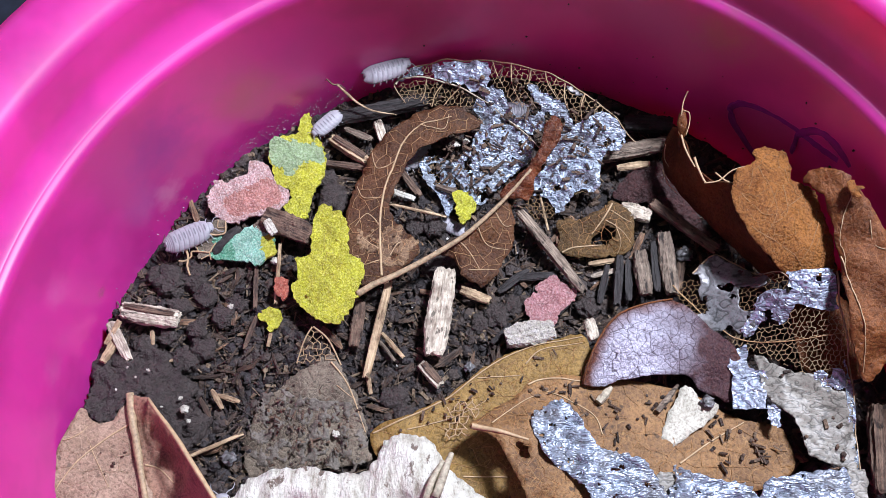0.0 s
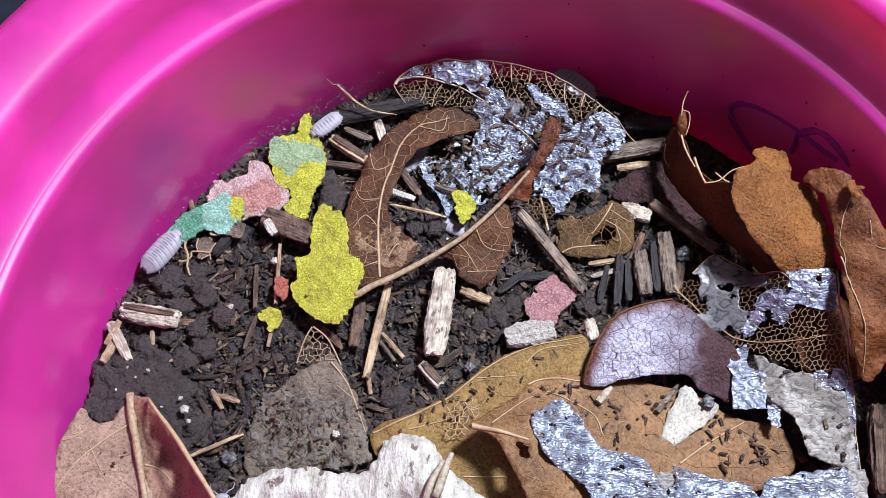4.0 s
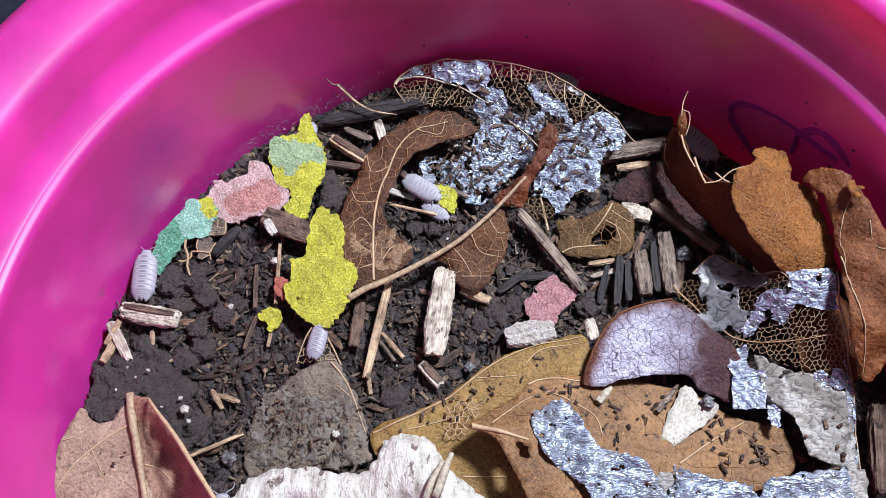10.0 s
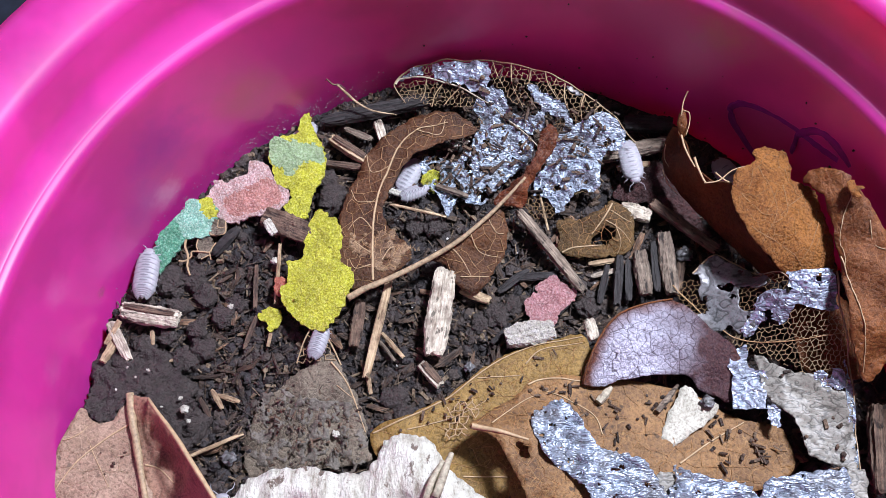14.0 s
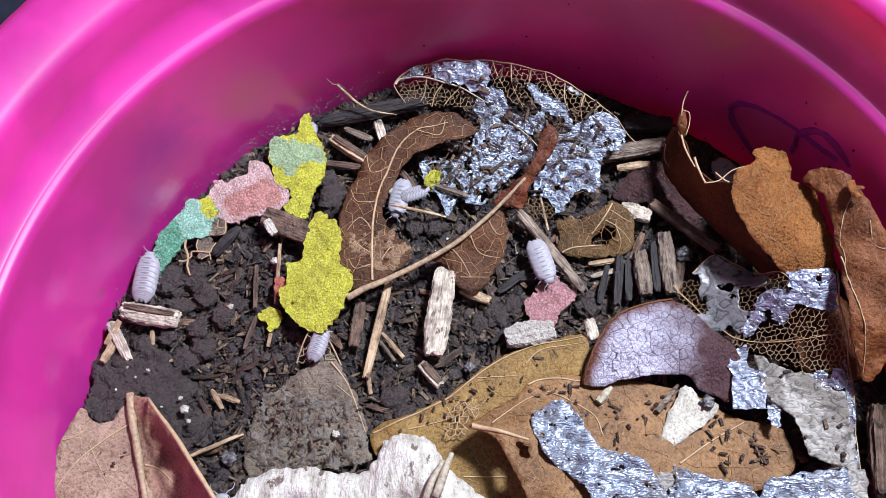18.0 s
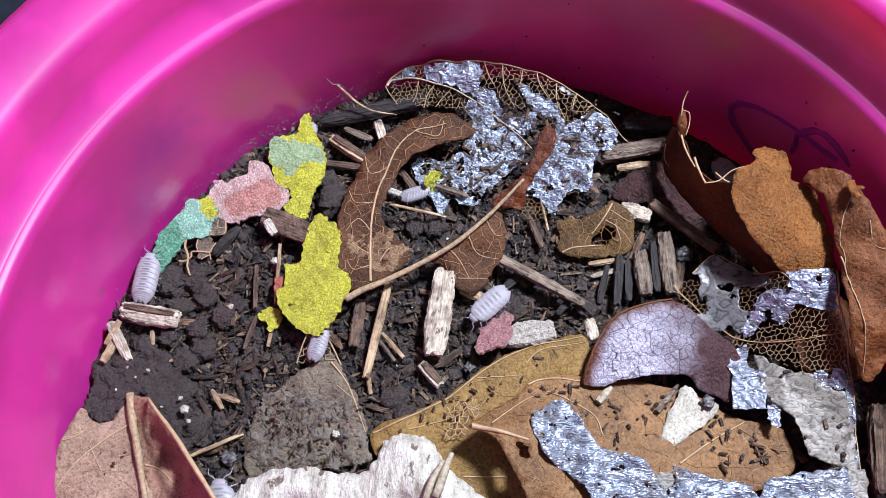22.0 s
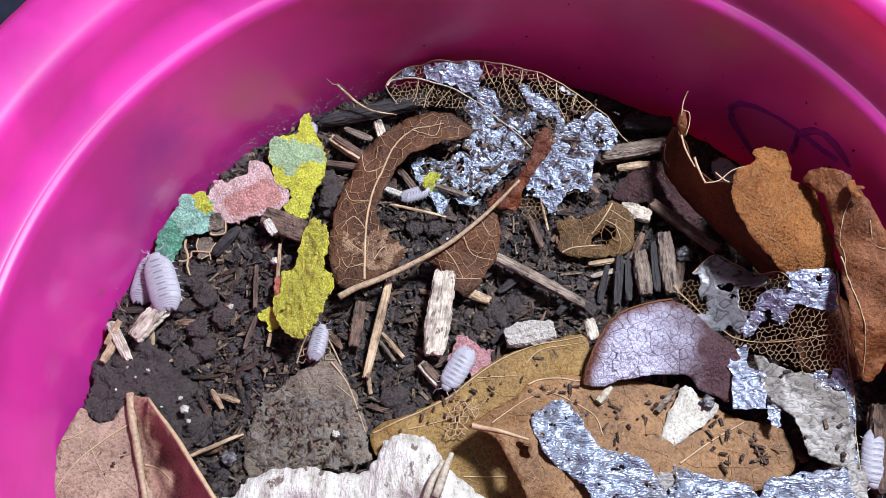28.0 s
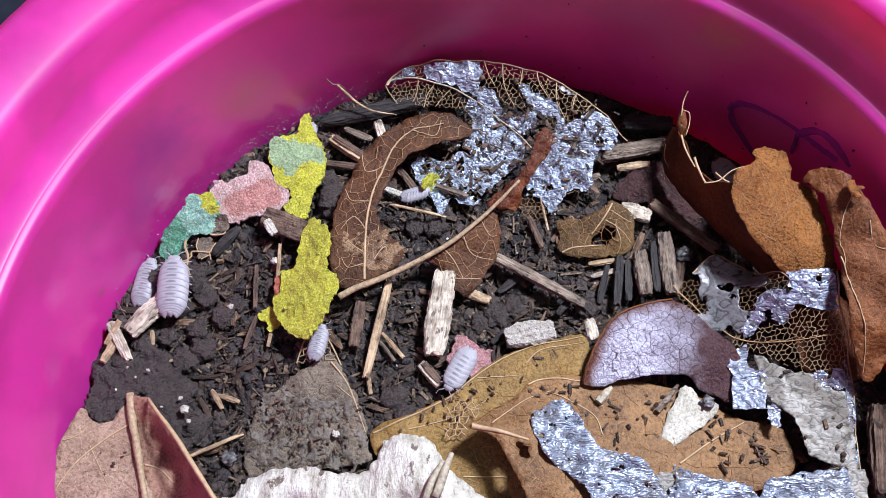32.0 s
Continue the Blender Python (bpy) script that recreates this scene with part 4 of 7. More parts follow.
    part("vein_net", net([(-15.4, 68.1, 6.0), (-13.7, 69.0, 6.2), (-9.8, 69.0, 6.7), (-6.0, 67.8, 7.0), (-2.7, 66.3, 7.0), (0.3, 64.3, 6.6), (-0.4, 63.0, 5.9), (-3.3, 63.0, 5.7), (-6.0, 63.9, 5.5), (-9.3, 63.3, 5.3), (-11.5, 65.2, 5.2), (-14.3, 64.8, 5.2)], skel_h, 0.85, 0.05, 5, drop=0.08), NET, ob, "tan net of bare veins")
    part("vein_net", net([(-10.9, 71.7, 7.0), (-8.4, 71.9, 7.6), (-8.2, 69.1, 7.1), (-10.9, 69.5, 6.8)], skel_h, 0.9, 0.06, 6, drop=0.08), NET, ob, "tan net of bare veins")
    part("vein_net", net([(8.9, 45.9, 2.0), (11.0, 46.7, 2.2), (13.6, 44.4, 2.1), (15.0, 42.6, 1.9), (11.9, 40.9, 2.3), (9.3, 42.4, 2.5)], skel_h, 0.9, 0.055, 15, drop=0.08), DARKNET, ob, "brown net of bare veins")
    part("vein_net", net([(-12.1, 53.5, 2.6), (-9.4, 55.0, 3.3), (-5.0, 52.7, 3.0), (-1.8, 51.4, 3.1), (0.3, 47.2, 2.0), (-1.9, 44.9, 1.9), (-6.2, 47.3, 1.8), (-9.4, 47.2, 2.1)], skel_h, 1.1, 0.055, 14, drop=0.08), DARKNET, ob, "brown net of bare veins")
    part("vein_net", net([(-0.6, 62.7, 5.8), (2.1, 62.8, 6.6), (10.6, 54.7, 5.3), (5.7, 49.5, 2.5), (1.4, 47.1, 2.0), (-0.2, 53.3, 4.0)], skel_h, 1.0, 0.05, 16, drop=0.08), DARKNET, ob, "brown net of bare veins")
    part("vein_net", net([(14.7, 59.4, 9.3), (20.4, 58.4, 10.0), (25.1, 58.1, 10.3), (26.8, 55.0, 8.4), (23.1, 52.2, 7.0), (22.5, 46.7, 5.2), (16.3, 45.3, 3.0), (12.1, 46.8, 2.4), (13.7, 52.7, 5.1)], skel_h, 1.0, 0.05, 17, drop=0.08), DARKNET, ob, "brown net of bare veins")
    part("leaf_edge", vein([(-16.2, 68.0, 6.0), (-15.6, 69.3, 6.0), (-14.3, 70.6, 6.3), (-11.5, 71.7, 7.0), (-7.6, 72.0, 8.1), (-4.3, 71.8, 8.9), (-0.5, 71.3, 9.6), (2.7, 70.9, 9.9), (5.9, 69.9, 10.6), (8.6, 69.1, 10.9), (10.2, 68.6, 10.8), (12.8, 67.6, 11.2), (15.4, 66.0, 11.4), (17.5, 65.0, 11.0), (20.0, 62.9, 11.1), (22.6, 60.9, 10.7), (25.2, 59.0, 10.3), (26.7, 56.9, 9.9), (29.4, 54.3, 8.0)], skel_h, 0.3, 0.2, 0.1), NET, ob, "tan leaf margin")
    part("midrib", vein([(-15.9, 68.1, 6.4), (-15.0, 69.3, 6.4), (-12.6, 69.4, 6.9), (-9.8, 69.0, 7.1), (-6.5, 68.0, 7.4), (-3.3, 66.7, 7.4), (-0.6, 65.1, 7.3), (2.1, 63.1, 7.1), (4.7, 60.6, 7.3), (7.4, 58.3, 7.1), (9.7, 56.3, 6.6), (11.6, 54.4, 5.8)], skel_h, 0.3, 0.22, 0.45), PALESTALK, ob, "pale midrib")
    for seg in ([(2.9, 70.7, 9.9), (3.8, 67.8, 9.7), (4.8, 66.0, 9.5)],
                [(6.4, 69.6, 10.8), (6.4, 66.7, 10.4), (6.9, 64.7, 9.7), (8.5, 61.6, 8.7)],
                [(10.2, 68.6, 10.8), (9.6, 65.4, 10.5)],
                [(12.8, 67.4, 11.2), (13.2, 64.9, 11.3), (14.8, 62.3, 10.6)],
                [(16.4, 65.2, 11.2), (16.3, 61.7, 10.5), (17.8, 58.4, 9.6)],
                [(20.0, 62.8, 11.1), (19.2, 60.3, 10.8), (19.4, 58.2, 9.9)],
                [(22.8, 60.7, 10.6), (21.0, 59.0, 10.3)],
                [(-16.2, 68.0, 6.0), (-15.4, 66.6, 5.8), (-13.9, 64.7, 5.2)],
                [(-9.8, 69.2, 6.7), (-10.2, 66.5, 5.7), (-11.0, 65.0, 5.2)],
                [(-6.5, 68.2, 7.1), (-8.2, 66.1, 5.8), (-8.8, 63.6, 5.4)],
                [(-3.3, 66.9, 7.1), (-5.5, 65.2, 5.8), (-6.6, 63.8, 5.5)]):
        part("vein", vein(seg, skel_h, 0.2, 0.14, 0.1), NET, ob)
    return ob


top_leaf = skeleton_leaf()

leaf("hooked_leaf", "small brown leaf bitten into a hook", [
    ("blade", [(25.2, 44.1, 4.6), (27.0, 43.0, 4.4), (28.6, 40.8, 4.0), (28.8, 37.3, 3.4), (28.2, 35.0, 3.0), (25.2, 33.7, 2.6), (20.1, 33.5, 2.2), (16.2, 34.0, 2.0), (14.5, 35.5, 2.0), (15.0, 37.9, 2.2), (14.5, 40.3, 2.4), (16.3, 41.3, 2.8), (18.4, 40.7, 3.0), (20.5, 41.6, 3.6), (22.6, 42.5, 4.2), (23.9, 43.5, 4.6)], OLIVE, dict(jag=0.35, thick=0.25, lumps=0.4, size=3.0, step=0.8, inner=[(24.3, 40.0, 4.8), (26.3, 36.8, 4.2), (18.0, 37.3, 3.2), (19.0, 34.6, 2.8)], holes=[[(20.8, 36.9, 3.0), (22.1, 38.2, 3.0), (23.6, 39.1, 3.0), (25.0, 38.4, 3.0), (24.5, 36.4, 3.0), (22.6, 35.7, 3.0), (21.1, 35.9, 3.0)]])),
], veins=[([(25.2, 44.1, 4.2), (23.3, 40.8, 4.2), (20.9, 37.8, 4.2)], 0.3, 0.18, 0), ([(24.5, 42.2, 4.2), (26.5, 40.7, 4.2), (28.4, 39.9, 4.2)], 0.18, 0.12, 0), ([(23.5, 40.1, 4.0), (26.2, 38.2, 4.0), (28.1, 36.0, 4.0)], 0.18, 0.12, 0), ([(25.2, 39.3, 3.6), (26.1, 35.9, 3.6), (25.3, 33.7, 3.6)], 0.15, 0.1, 0), ([(15.0, 34.4, 2.6), (17.2, 35.3, 2.6), (20.6, 35.6, 2.6), (22.6, 35.7, 2.6)], 0.3, 0.2, 0)], webs=[(2.0, 0.045, TANVEIN)])

leaf("maroon_leaf", "dark maroon wrinkled dead leaf lying on the soil", [
    ("blade", [(25.5, 46.0, 1.8), (28.1, 50.0, 2.2), (31.5, 52.6, 2.6), (35.9, 52.1, 3.0), (38.3, 49.2, 3.0), (40.4, 43.6, 2.4), (42.8, 37.0, 1.8), (37.8, 39.6, 2.0), (32.2, 44.1, 2.2), (28.3, 44.8, 1.8)], MAROON, dict(thick=0.3, jag=0.3, lumps=1.1, size=1.8, step=0.7))])

tan_leaf = leaf("standing_tan_leaf", "tan dead leaf propped up against the pink wall", [
    ("upper_blade", [(43.4, 40.4, 19.9), (44.3, 42.9, 20.0), (46.2, 43.7, 20.0), (47.7, 44.9, 19.9), (47.7, 46.6, 19.8), (48.9, 47.4, 19.6), (50.6, 47.4, 19.6), (53.0, 46.2, 19.6), (53.8, 43.6, 19.6), (53.6, 41.3, 19.6), (56.6, 40.0, 19.4), (57.8, 37.7, 19.4), (59.3, 31.9, 18.8), (59.9, 25.4, 17.0), (56.4, 24.5, 16.4), (52.7, 24.4, 16.0), (47.7, 28.8, 18.8), (44.8, 33.0, 20.0), (43.0, 37.8, 20.0)], TAN, dict(thick=0.35, jag=0.35, inner=[(51.4, 33.3, 20.8), (48.1, 38.4, 21.0), (55.1, 28.7, 19.4)], lumps=0.5, size=2.6))],
    veins=[([(48.1, 43.8, 19.4), (50.4, 35.9, 19.4), (47.6, 29.8, 19.4)], 0.16, 0.1, 0), ([(52.1, 40.1, 19.4), (52.0, 34.9, 19.4), (48.9, 32.6, 19.4)], 0.2, 0.12, 0), ([(52.4, 36.1, 18.4), (56.5, 38.9, 18.4), (58.0, 38.1, 18.4)], 0.2, 0.12, 0), ([(57.7, 34.0, 17.4), (55.7, 29.4, 17.4), (53.7, 26.4, 17.4)], 0.2, 0.12, 0), ([(44.7, 38.6, 19.4), (47.7, 34.9, 19.4), (49.5, 34.4, 19.4)], 0.18, 0.12, 0), ([(45.9, 32.4, 17.9), (51.7, 28.8, 17.9), (54.3, 26.2, 17.9)], 0.2, 0.12, 0)], webs=[(2.8, 0.035, TANVEIN)], vein_mat=TANVEIN, vein_size=0.6)
part("under_blade", ruled([(36.3, 56.9, 9.0), (35.2, 55.0, 7.0), (34.5, 52.2, 6.0), (35.2, 48.4, 5.5), (37.5, 44.6, 5.5), (40.8, 40.4, 5.6), (43.3, 36.8, 6.0), (46.0, 32.7, 7.0), (48.9, 29.3, 8.0), (51.9, 26.0, 9.5)],
                          [(36.2, 53.6, 14.0), (37.0, 50.4, 15.0), (37.5, 47.2, 16.0), (38.5, 44.5, 16.6), (40.7, 41.9, 17.6), (44.0, 40.4, 19.0), (44.9, 33.7, 18.8), (48.0, 29.2, 17.6), (50.6, 26.9, 16.0), (53.3, 24.7, 14.6)]), DARKRUST, tan_leaf, "dark rust-brown underside", smooth=True)
strand = thing("leaf_strand", [(38.2, 54.5, 11.4)][0], "bare curved veins of a torn leaf edge", "leaf vein")
for seg, r in (([(37.8, 59.8, 17.4), (36.9, 57.8, 16.9), (36.5, 55.4, 16.4)], 0.28), ([(36.4, 52.0, 15.4), (36.7, 49.2, 16.0), (37.4, 46.8, 16.4), (38.0, 45.1, 16.8)], 0.42), ([(38.1, 47.0, 16.6), (38.5, 44.5, 17.2), (39.1, 42.3, 17.6), (39.5, 41.5, 17.8)], 0.5), ([(39.1, 41.6, 17.8), (41.6, 41.8, 18.2), (43.9, 43.4, 19.0), (47.1, 44.0, 19.8)], 0.3), ([(37.0, 56.5, 16.2), (38.0, 56.2, 16.0), (38.0, 54.3, 15.7), (37.2, 52.0, 15.4)], 0.22), ([(41.2, 43.4, 18.0), (42.7, 41.7, 18.4), (44.3, 41.0, 18.6)], 0.35), ([(34.9, 53.7, 8.2), (34.6, 51.3, 7.4), (35.4, 49.5, 7.2)], 0.2), ([(34.3, 49.3, 6.6), (35.1, 46.5, 6.4), (36.7, 44.5, 6.4)], 0.22)):
    part("vein", tube(seg, [r * 0.5, r * 0.34], 6, 0.3), VEIN, strand, smooth=True)
part("leaf_tip", sheet([(36.7, 56.9, 16.4), (37.4, 56.2, 16.0), (37.9, 54.0, 15.4), (36.9, 52.0, 14.9), (36.5, 49.6, 15.2), (36.3, 53.7, 11.9), (36.0, 54.8, 15.4)], surface([(36.7, 56.9, 16.4), (37.8, 54.0, 15.4), (36.4, 52.4, 12.2)], 0.1), 0.25, 0.2), RUST, strand, "rust-brown leaf tip", smooth=True)

leaf("rust_leaf", "rust-brown dead leaf leaning against the wall", [
    ("blade", [(55.0, 40.4, 21.0), (56.0, 41.6, 22.0), (57.9, 41.5, 24.4), (59.4, 40.3, 27.0), (61.1, 38.9, 27.0), (62.2, 36.5, 27.0), (63.6, 34.3, 27.0), (65.8, 29.5, 26.0), (68.3, 22.8, 24.4), (68.7, 14.6, 20.0), (66.8, 10.1, 14.8), (63.4, 7.0, 14.0), (61.0, 13.3, 18.0), (59.7, 22.3, 20.5), (59.1, 29.0, 21.0), (58.5, 34.1, 21.0), (56.7, 38.3, 21.0)], RUST, dict(thick=0.4, jag=0.3, lumps=0.8, size=3.0, inner=[(62.1, 25.9, 24.0), (63.1, 16.3, 21.0), (59.2, 36.8, 24.5)])),
    ("lower_blade", [(55.6, 23.6, 7.0), (62.8, 24.3, 8.0), (65.2, 20.0, 8.5), (65.8, 10.0, 8.0), (61.2, 9.5, 7.0), (55.8, 11.5, 6.5)], RUST, dict(thick=0.3, jag=0.3, lumps=0.4)),
    ("frayed_tip", [(60.5, 37.4, 26.5), (61.4, 37.7, 27.0), (61.5, 36.9, 27.0), (62.6, 36.6, 28.0), (62.6, 36.1, 28.0), (61.8, 35.8, 27.0), (62.2, 34.8, 27.0), (60.7, 35.2, 26.6)], TAN, dict(thick=0.25, jag=0.3, lumps=0.1))],
    veins=[([(57.3, 36.4, 23.0), (58.0, 31.3, 23.0), (59.9, 24.3, 23.0), (62.4, 15.7, 23.0), (63.1, 8.2, 23.0)], 0.2, 0.15, 0), ([(61.5, 36.3, 23.0), (59.9, 31.3, 23.0), (59.9, 24.3, 23.0)], 0.14, 0.1, 0), ([(63.6, 31.2, 23.0), (64.4, 27.2, 23.0), (67.5, 26.2, 23.0)], 0.14, 0.1, 0)])

patch_pts = [(42.1, 31.4, 8.0), (48.3, 28.4, 8.0), (52.4, 25.6, 17.4), (55.9, 25.6, 18.4), (59.5, 25.8, 18.4), (62.0, 18.4, 14.0), (64.3, 7.6, 10.0), (63.9, -7.2, 8.0), (60.7, -7.0, 8.0), (55.5, -3.5, 8.0), (53.3, 1.8, 8.0), (49.2, 2.4, 7.5), (46.5, 7.4, 7.0), (44.2, 12.5, 6.5), (38.6, 19.5, 5.5), (36.0, 24.8, 5.5), (39.4, 29.6, 7.0)]
patch_h = surface(patch_pts, 0.4, 5.0, 4.0)


def patchy_leaf():
    ob = thing("patchy_leaf", centre(patch_pts), "large rotted leaf with silver and grey film over a vein net", "leaf")
    part("vein_net", net([(47.7, 18.5, 9.8), (51.9, 18.1, 12.7), (53.3, 19.7, 14.6), (60.2, 19.5, 14.3), (61.5, 14.6, 13.2), (62.4, 10.0, 10.2), (56.6, 9.5, 9.6), (53.1, 10.7, 8.9), (48.8, 13.2, 7.8), (44.4, 15.0, 6.8), (44.4, 17.2, 7.4)], patch_h, 0.88, 0.06, 9), NET, ob, "tan net of bare veins")
    part("vein_net", net([(49.4, 27.5, 9.5), (52.4, 23.6, 16.7), (52.0, 22.6, 16.1), (50.0, 22.8, 14.6), (48.2, 22.1, 12.2), (47.7, 19.4, 10.3), (45.2, 21.2, 9.1), (45.5, 25.3, 9.4)], patch_h, 0.9, 0.055, 10), DARKNET, ob, "tan net of bare veins")
    part("vein_net", net([(35.6, 27.3, 6.1), (39.4, 27.0, 7.0), (39.5, 24.0, 6.4), (41.3, 22.2, 6.6), (38.1, 20.0, 5.6), (35.5, 22.6, 5.7)], patch_h, 0.95, 0.055, 11), DARKNET, ob, "tan net of bare veins")
    part("vein_net", net([(56.6, 9.7, 9.6), (62.2, 10.4, 10.4), (62.9, 0.2, 8.6), (62.6, -6.3, 8.0), (59.0, -5.4, 8.0), (58.3, 6.8, 9.3)], patch_h, 0.9, 0.05, 12), DARKNET, ob, "tan net of bare veins")
    for k, (f, eat, mat, lab) in enumerate((
            ([(41.9, 31.6, 8.2), (44.4, 30.1, 8.5), (48.2, 28.2, 8.6), (49.4, 26.8, 11.0), (48.8, 24.3, 13.2), (45.8, 25.1, 9.9), (45.3, 21.4, 9.5), (47.6, 19.7, 10.8), (47.4, 17.4, 9.2), (46.2, 16.9, 8.3), (43.5, 18.2, 7.5), (41.2, 17.9, 6.5), (38.3, 17.6, 6.0), (36.2, 19.7, 6.0), (39.9, 22.1, 6.4), (40.9, 22.3, 6.7), (39.1, 23.9, 6.5), (39.2, 27.9, 7.3), (38.1, 28.5, 7.3), (39.6, 30.0, 7.4)], 0.45, GREYFILM, "wrinkled grey film"),
            ([(52.0, 24.8, 17.3), (52.3, 25.4, 17.4), (58.5, 25.2, 18.5), (58.9, 25.0, 18.5), (59.7, 22.4, 17.1), (60.4, 19.8, 14.6), (60.1, 19.4, 14.6), (56.6, 19.3, 15.3), (53.2, 19.9, 15.0), (51.6, 17.7, 12.4), (49.5, 18.9, 11.9), (48.4, 18.3, 10.5), (47.2, 16.7, 8.7), (45.4, 17.4, 8.2), (46.9, 20.1, 10.4), (48.1, 22.5, 12.5), (50.0, 23.0, 14.9), (51.8, 22.7, 16.3)], 0.5, CREASED, "crumpled silvery film"),
            ([(42.9, 11.2, 6.9), (43.2, 12.5, 6.9), (44.3, 14.4, 7.0), (45.8, 15.0, 7.4), (46.2, 14.5, 7.3), (46.3, 11.8, 7.1), (46.6, 11.1, 7.2), (48.9, 10.4, 7.7), (49.2, 10.0, 7.7), (48.5, 4.5, 7.8), (48.2, 4.0, 7.8), (43.3, 4.0, 7.7), (42.9, 4.3, 7.7), (43.5, 9.2, 7.2), (43.4, 10.0, 7.1)], 9, CREASED, "crumpled silvery film"),
            ([(48.9, 4.5, 7.8), (50.5, 4.0, 7.9), (50.7, 1.8, 8.0), (49.9, 0.6, 7.9), (48.7, 2.3, 7.8)], 9, CREASED, "crumpled silvery film"),
            ([(56.5, 9.6, 9.9), (61.1, 9.9, 10.6), (61.0, 6.6, 10.1), (58.2, 6.9, 9.6)], 0.4, CREASED, "crumpled silvery film"),
            ([(47.5, 13.5, 7.5), (50.0, 12.2, 8.4), (53.0, 10.3, 9.0), (56.5, 9.4, 9.8), (58.2, 7.1, 9.6), (60.8, 6.4, 10.1), (62.1, 5.6, 10.2), (62.5, 0.1, 8.9), (62.1, -6.4, 8.3), (59.8, -6.0, 8.3), (56.2, -4.9, 8.3), (54.5, -3.5, 8.3), (53.9, -0.7, 8.3), (52.4, 2.7, 8.2), (49.9, 4.7, 7.9), (48.3, 7.3, 7.4), (48.1, 10.7, 7.6)], 9, BEIGEFILM, "thin beige-grey film"),
            ([(60.6, 11.2, 11.2), (62.1, 10.4, 10.7), (62.6, 3.8, 9.9), (62.7, -6.4, 8.3), (61.8, -6.5, 8.3), (61.8, 0.1, 8.8), (61.5, 5.6, 10.1)], 0.3, SILVER, "silvery leaf margin"))):
        part("film", sheet(f, lambda x, y: patch_h(x, y) + 0.3 + crumple(x, y, 1.6, 0.4 if mat in (SILVER, CREASED) else 0.1), 0.14, 0.4, 0.8, 0.45, seed=k * 2.0 + 1, sub=5, eat=eat, eat_size=2.4), mat, ob, lab, smooth=mat in (GREYFILM, BEIGEFILM))
    part("midrib", vein([(34.6, 26.8, 5.9), (37.8, 23.1, 5.9), (41.4, 19.3, 6.1), (44.4, 16.6, 7.2), (49.7, 15.2, 9.0), (55.6, 15.0, 12.1), (60.8, 15.5, 13.6)], patch_h, 0.22, 0.14, 0.2), BROWNVEIN, ob, "brown midrib")
    part("leaf_edge", vein([(38.1, 28.6, 7.0), (41.9, 31.7, 8.0), (45.4, 29.8, 8.5), (49.6, 27.2, 10.4), (52.4, 23.8, 16.8)], patch_h, 0.25, 0.2, 0.1), NET, ob, "brown leaf margin")
    part("leaf_edge", vein([(59.7, 25.0, 18.2), (61.1, 18.4, 14.0), (62.5, 10.4, 10.4), (62.7, 3.8, 9.6), (62.8, -6.5, 8.0)], patch_h, 0.3, 0.2, 0.1), NET, ob, "brown leaf margin")
    return ob


patchy_leaf()

violet = leaf("violet_leaf", "arched maroon dead leaf with a violet-grey sheen painted into its colour", [
    ("blade", [(17.5, 8.8, 6.0), (18.4, 11.7, 6.5), (19.7, 14.6, 7.0), (21.2, 17.0, 7.5), (23.3, 19.8, 8.0), (25.7, 21.3, 8.0), (27.9, 22.2, 8.0), (30.9, 23.2, 8.2), (33.9, 23.3, 8.4), (37.2, 21.3, 8.4), (40.6, 17.8, 8.0), (44.2, 14.8, 7.5), (46.2, 8.5, 6.5), (43.0, 5.6, 5.5), (40.1, 6.7, 6.0), (37.9, 7.4, 6.5), (36.2, 9.6, 7.2), (34.8, 10.1, 7.6), (32.0, 10.1, 8.0), (29.1, 9.9, 8.0), (24.2, 9.2, 7.5), (20.4, 8.3, 6.5)], VIOLET_SHEEN,
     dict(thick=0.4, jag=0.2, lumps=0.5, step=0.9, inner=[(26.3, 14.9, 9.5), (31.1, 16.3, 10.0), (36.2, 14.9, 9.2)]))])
part("rim", tube([(17.7, 8.9, 6.4), (19.6, 14.5, 7.4), (23.3, 19.9, 8.4), (27.9, 22.3, 8.4), (33.9, 23.4, 8.6)], [0.12, 0.2, 0.14], 6, 0.3), RUST, violet, "rust-brown leaf margin", smooth=True)

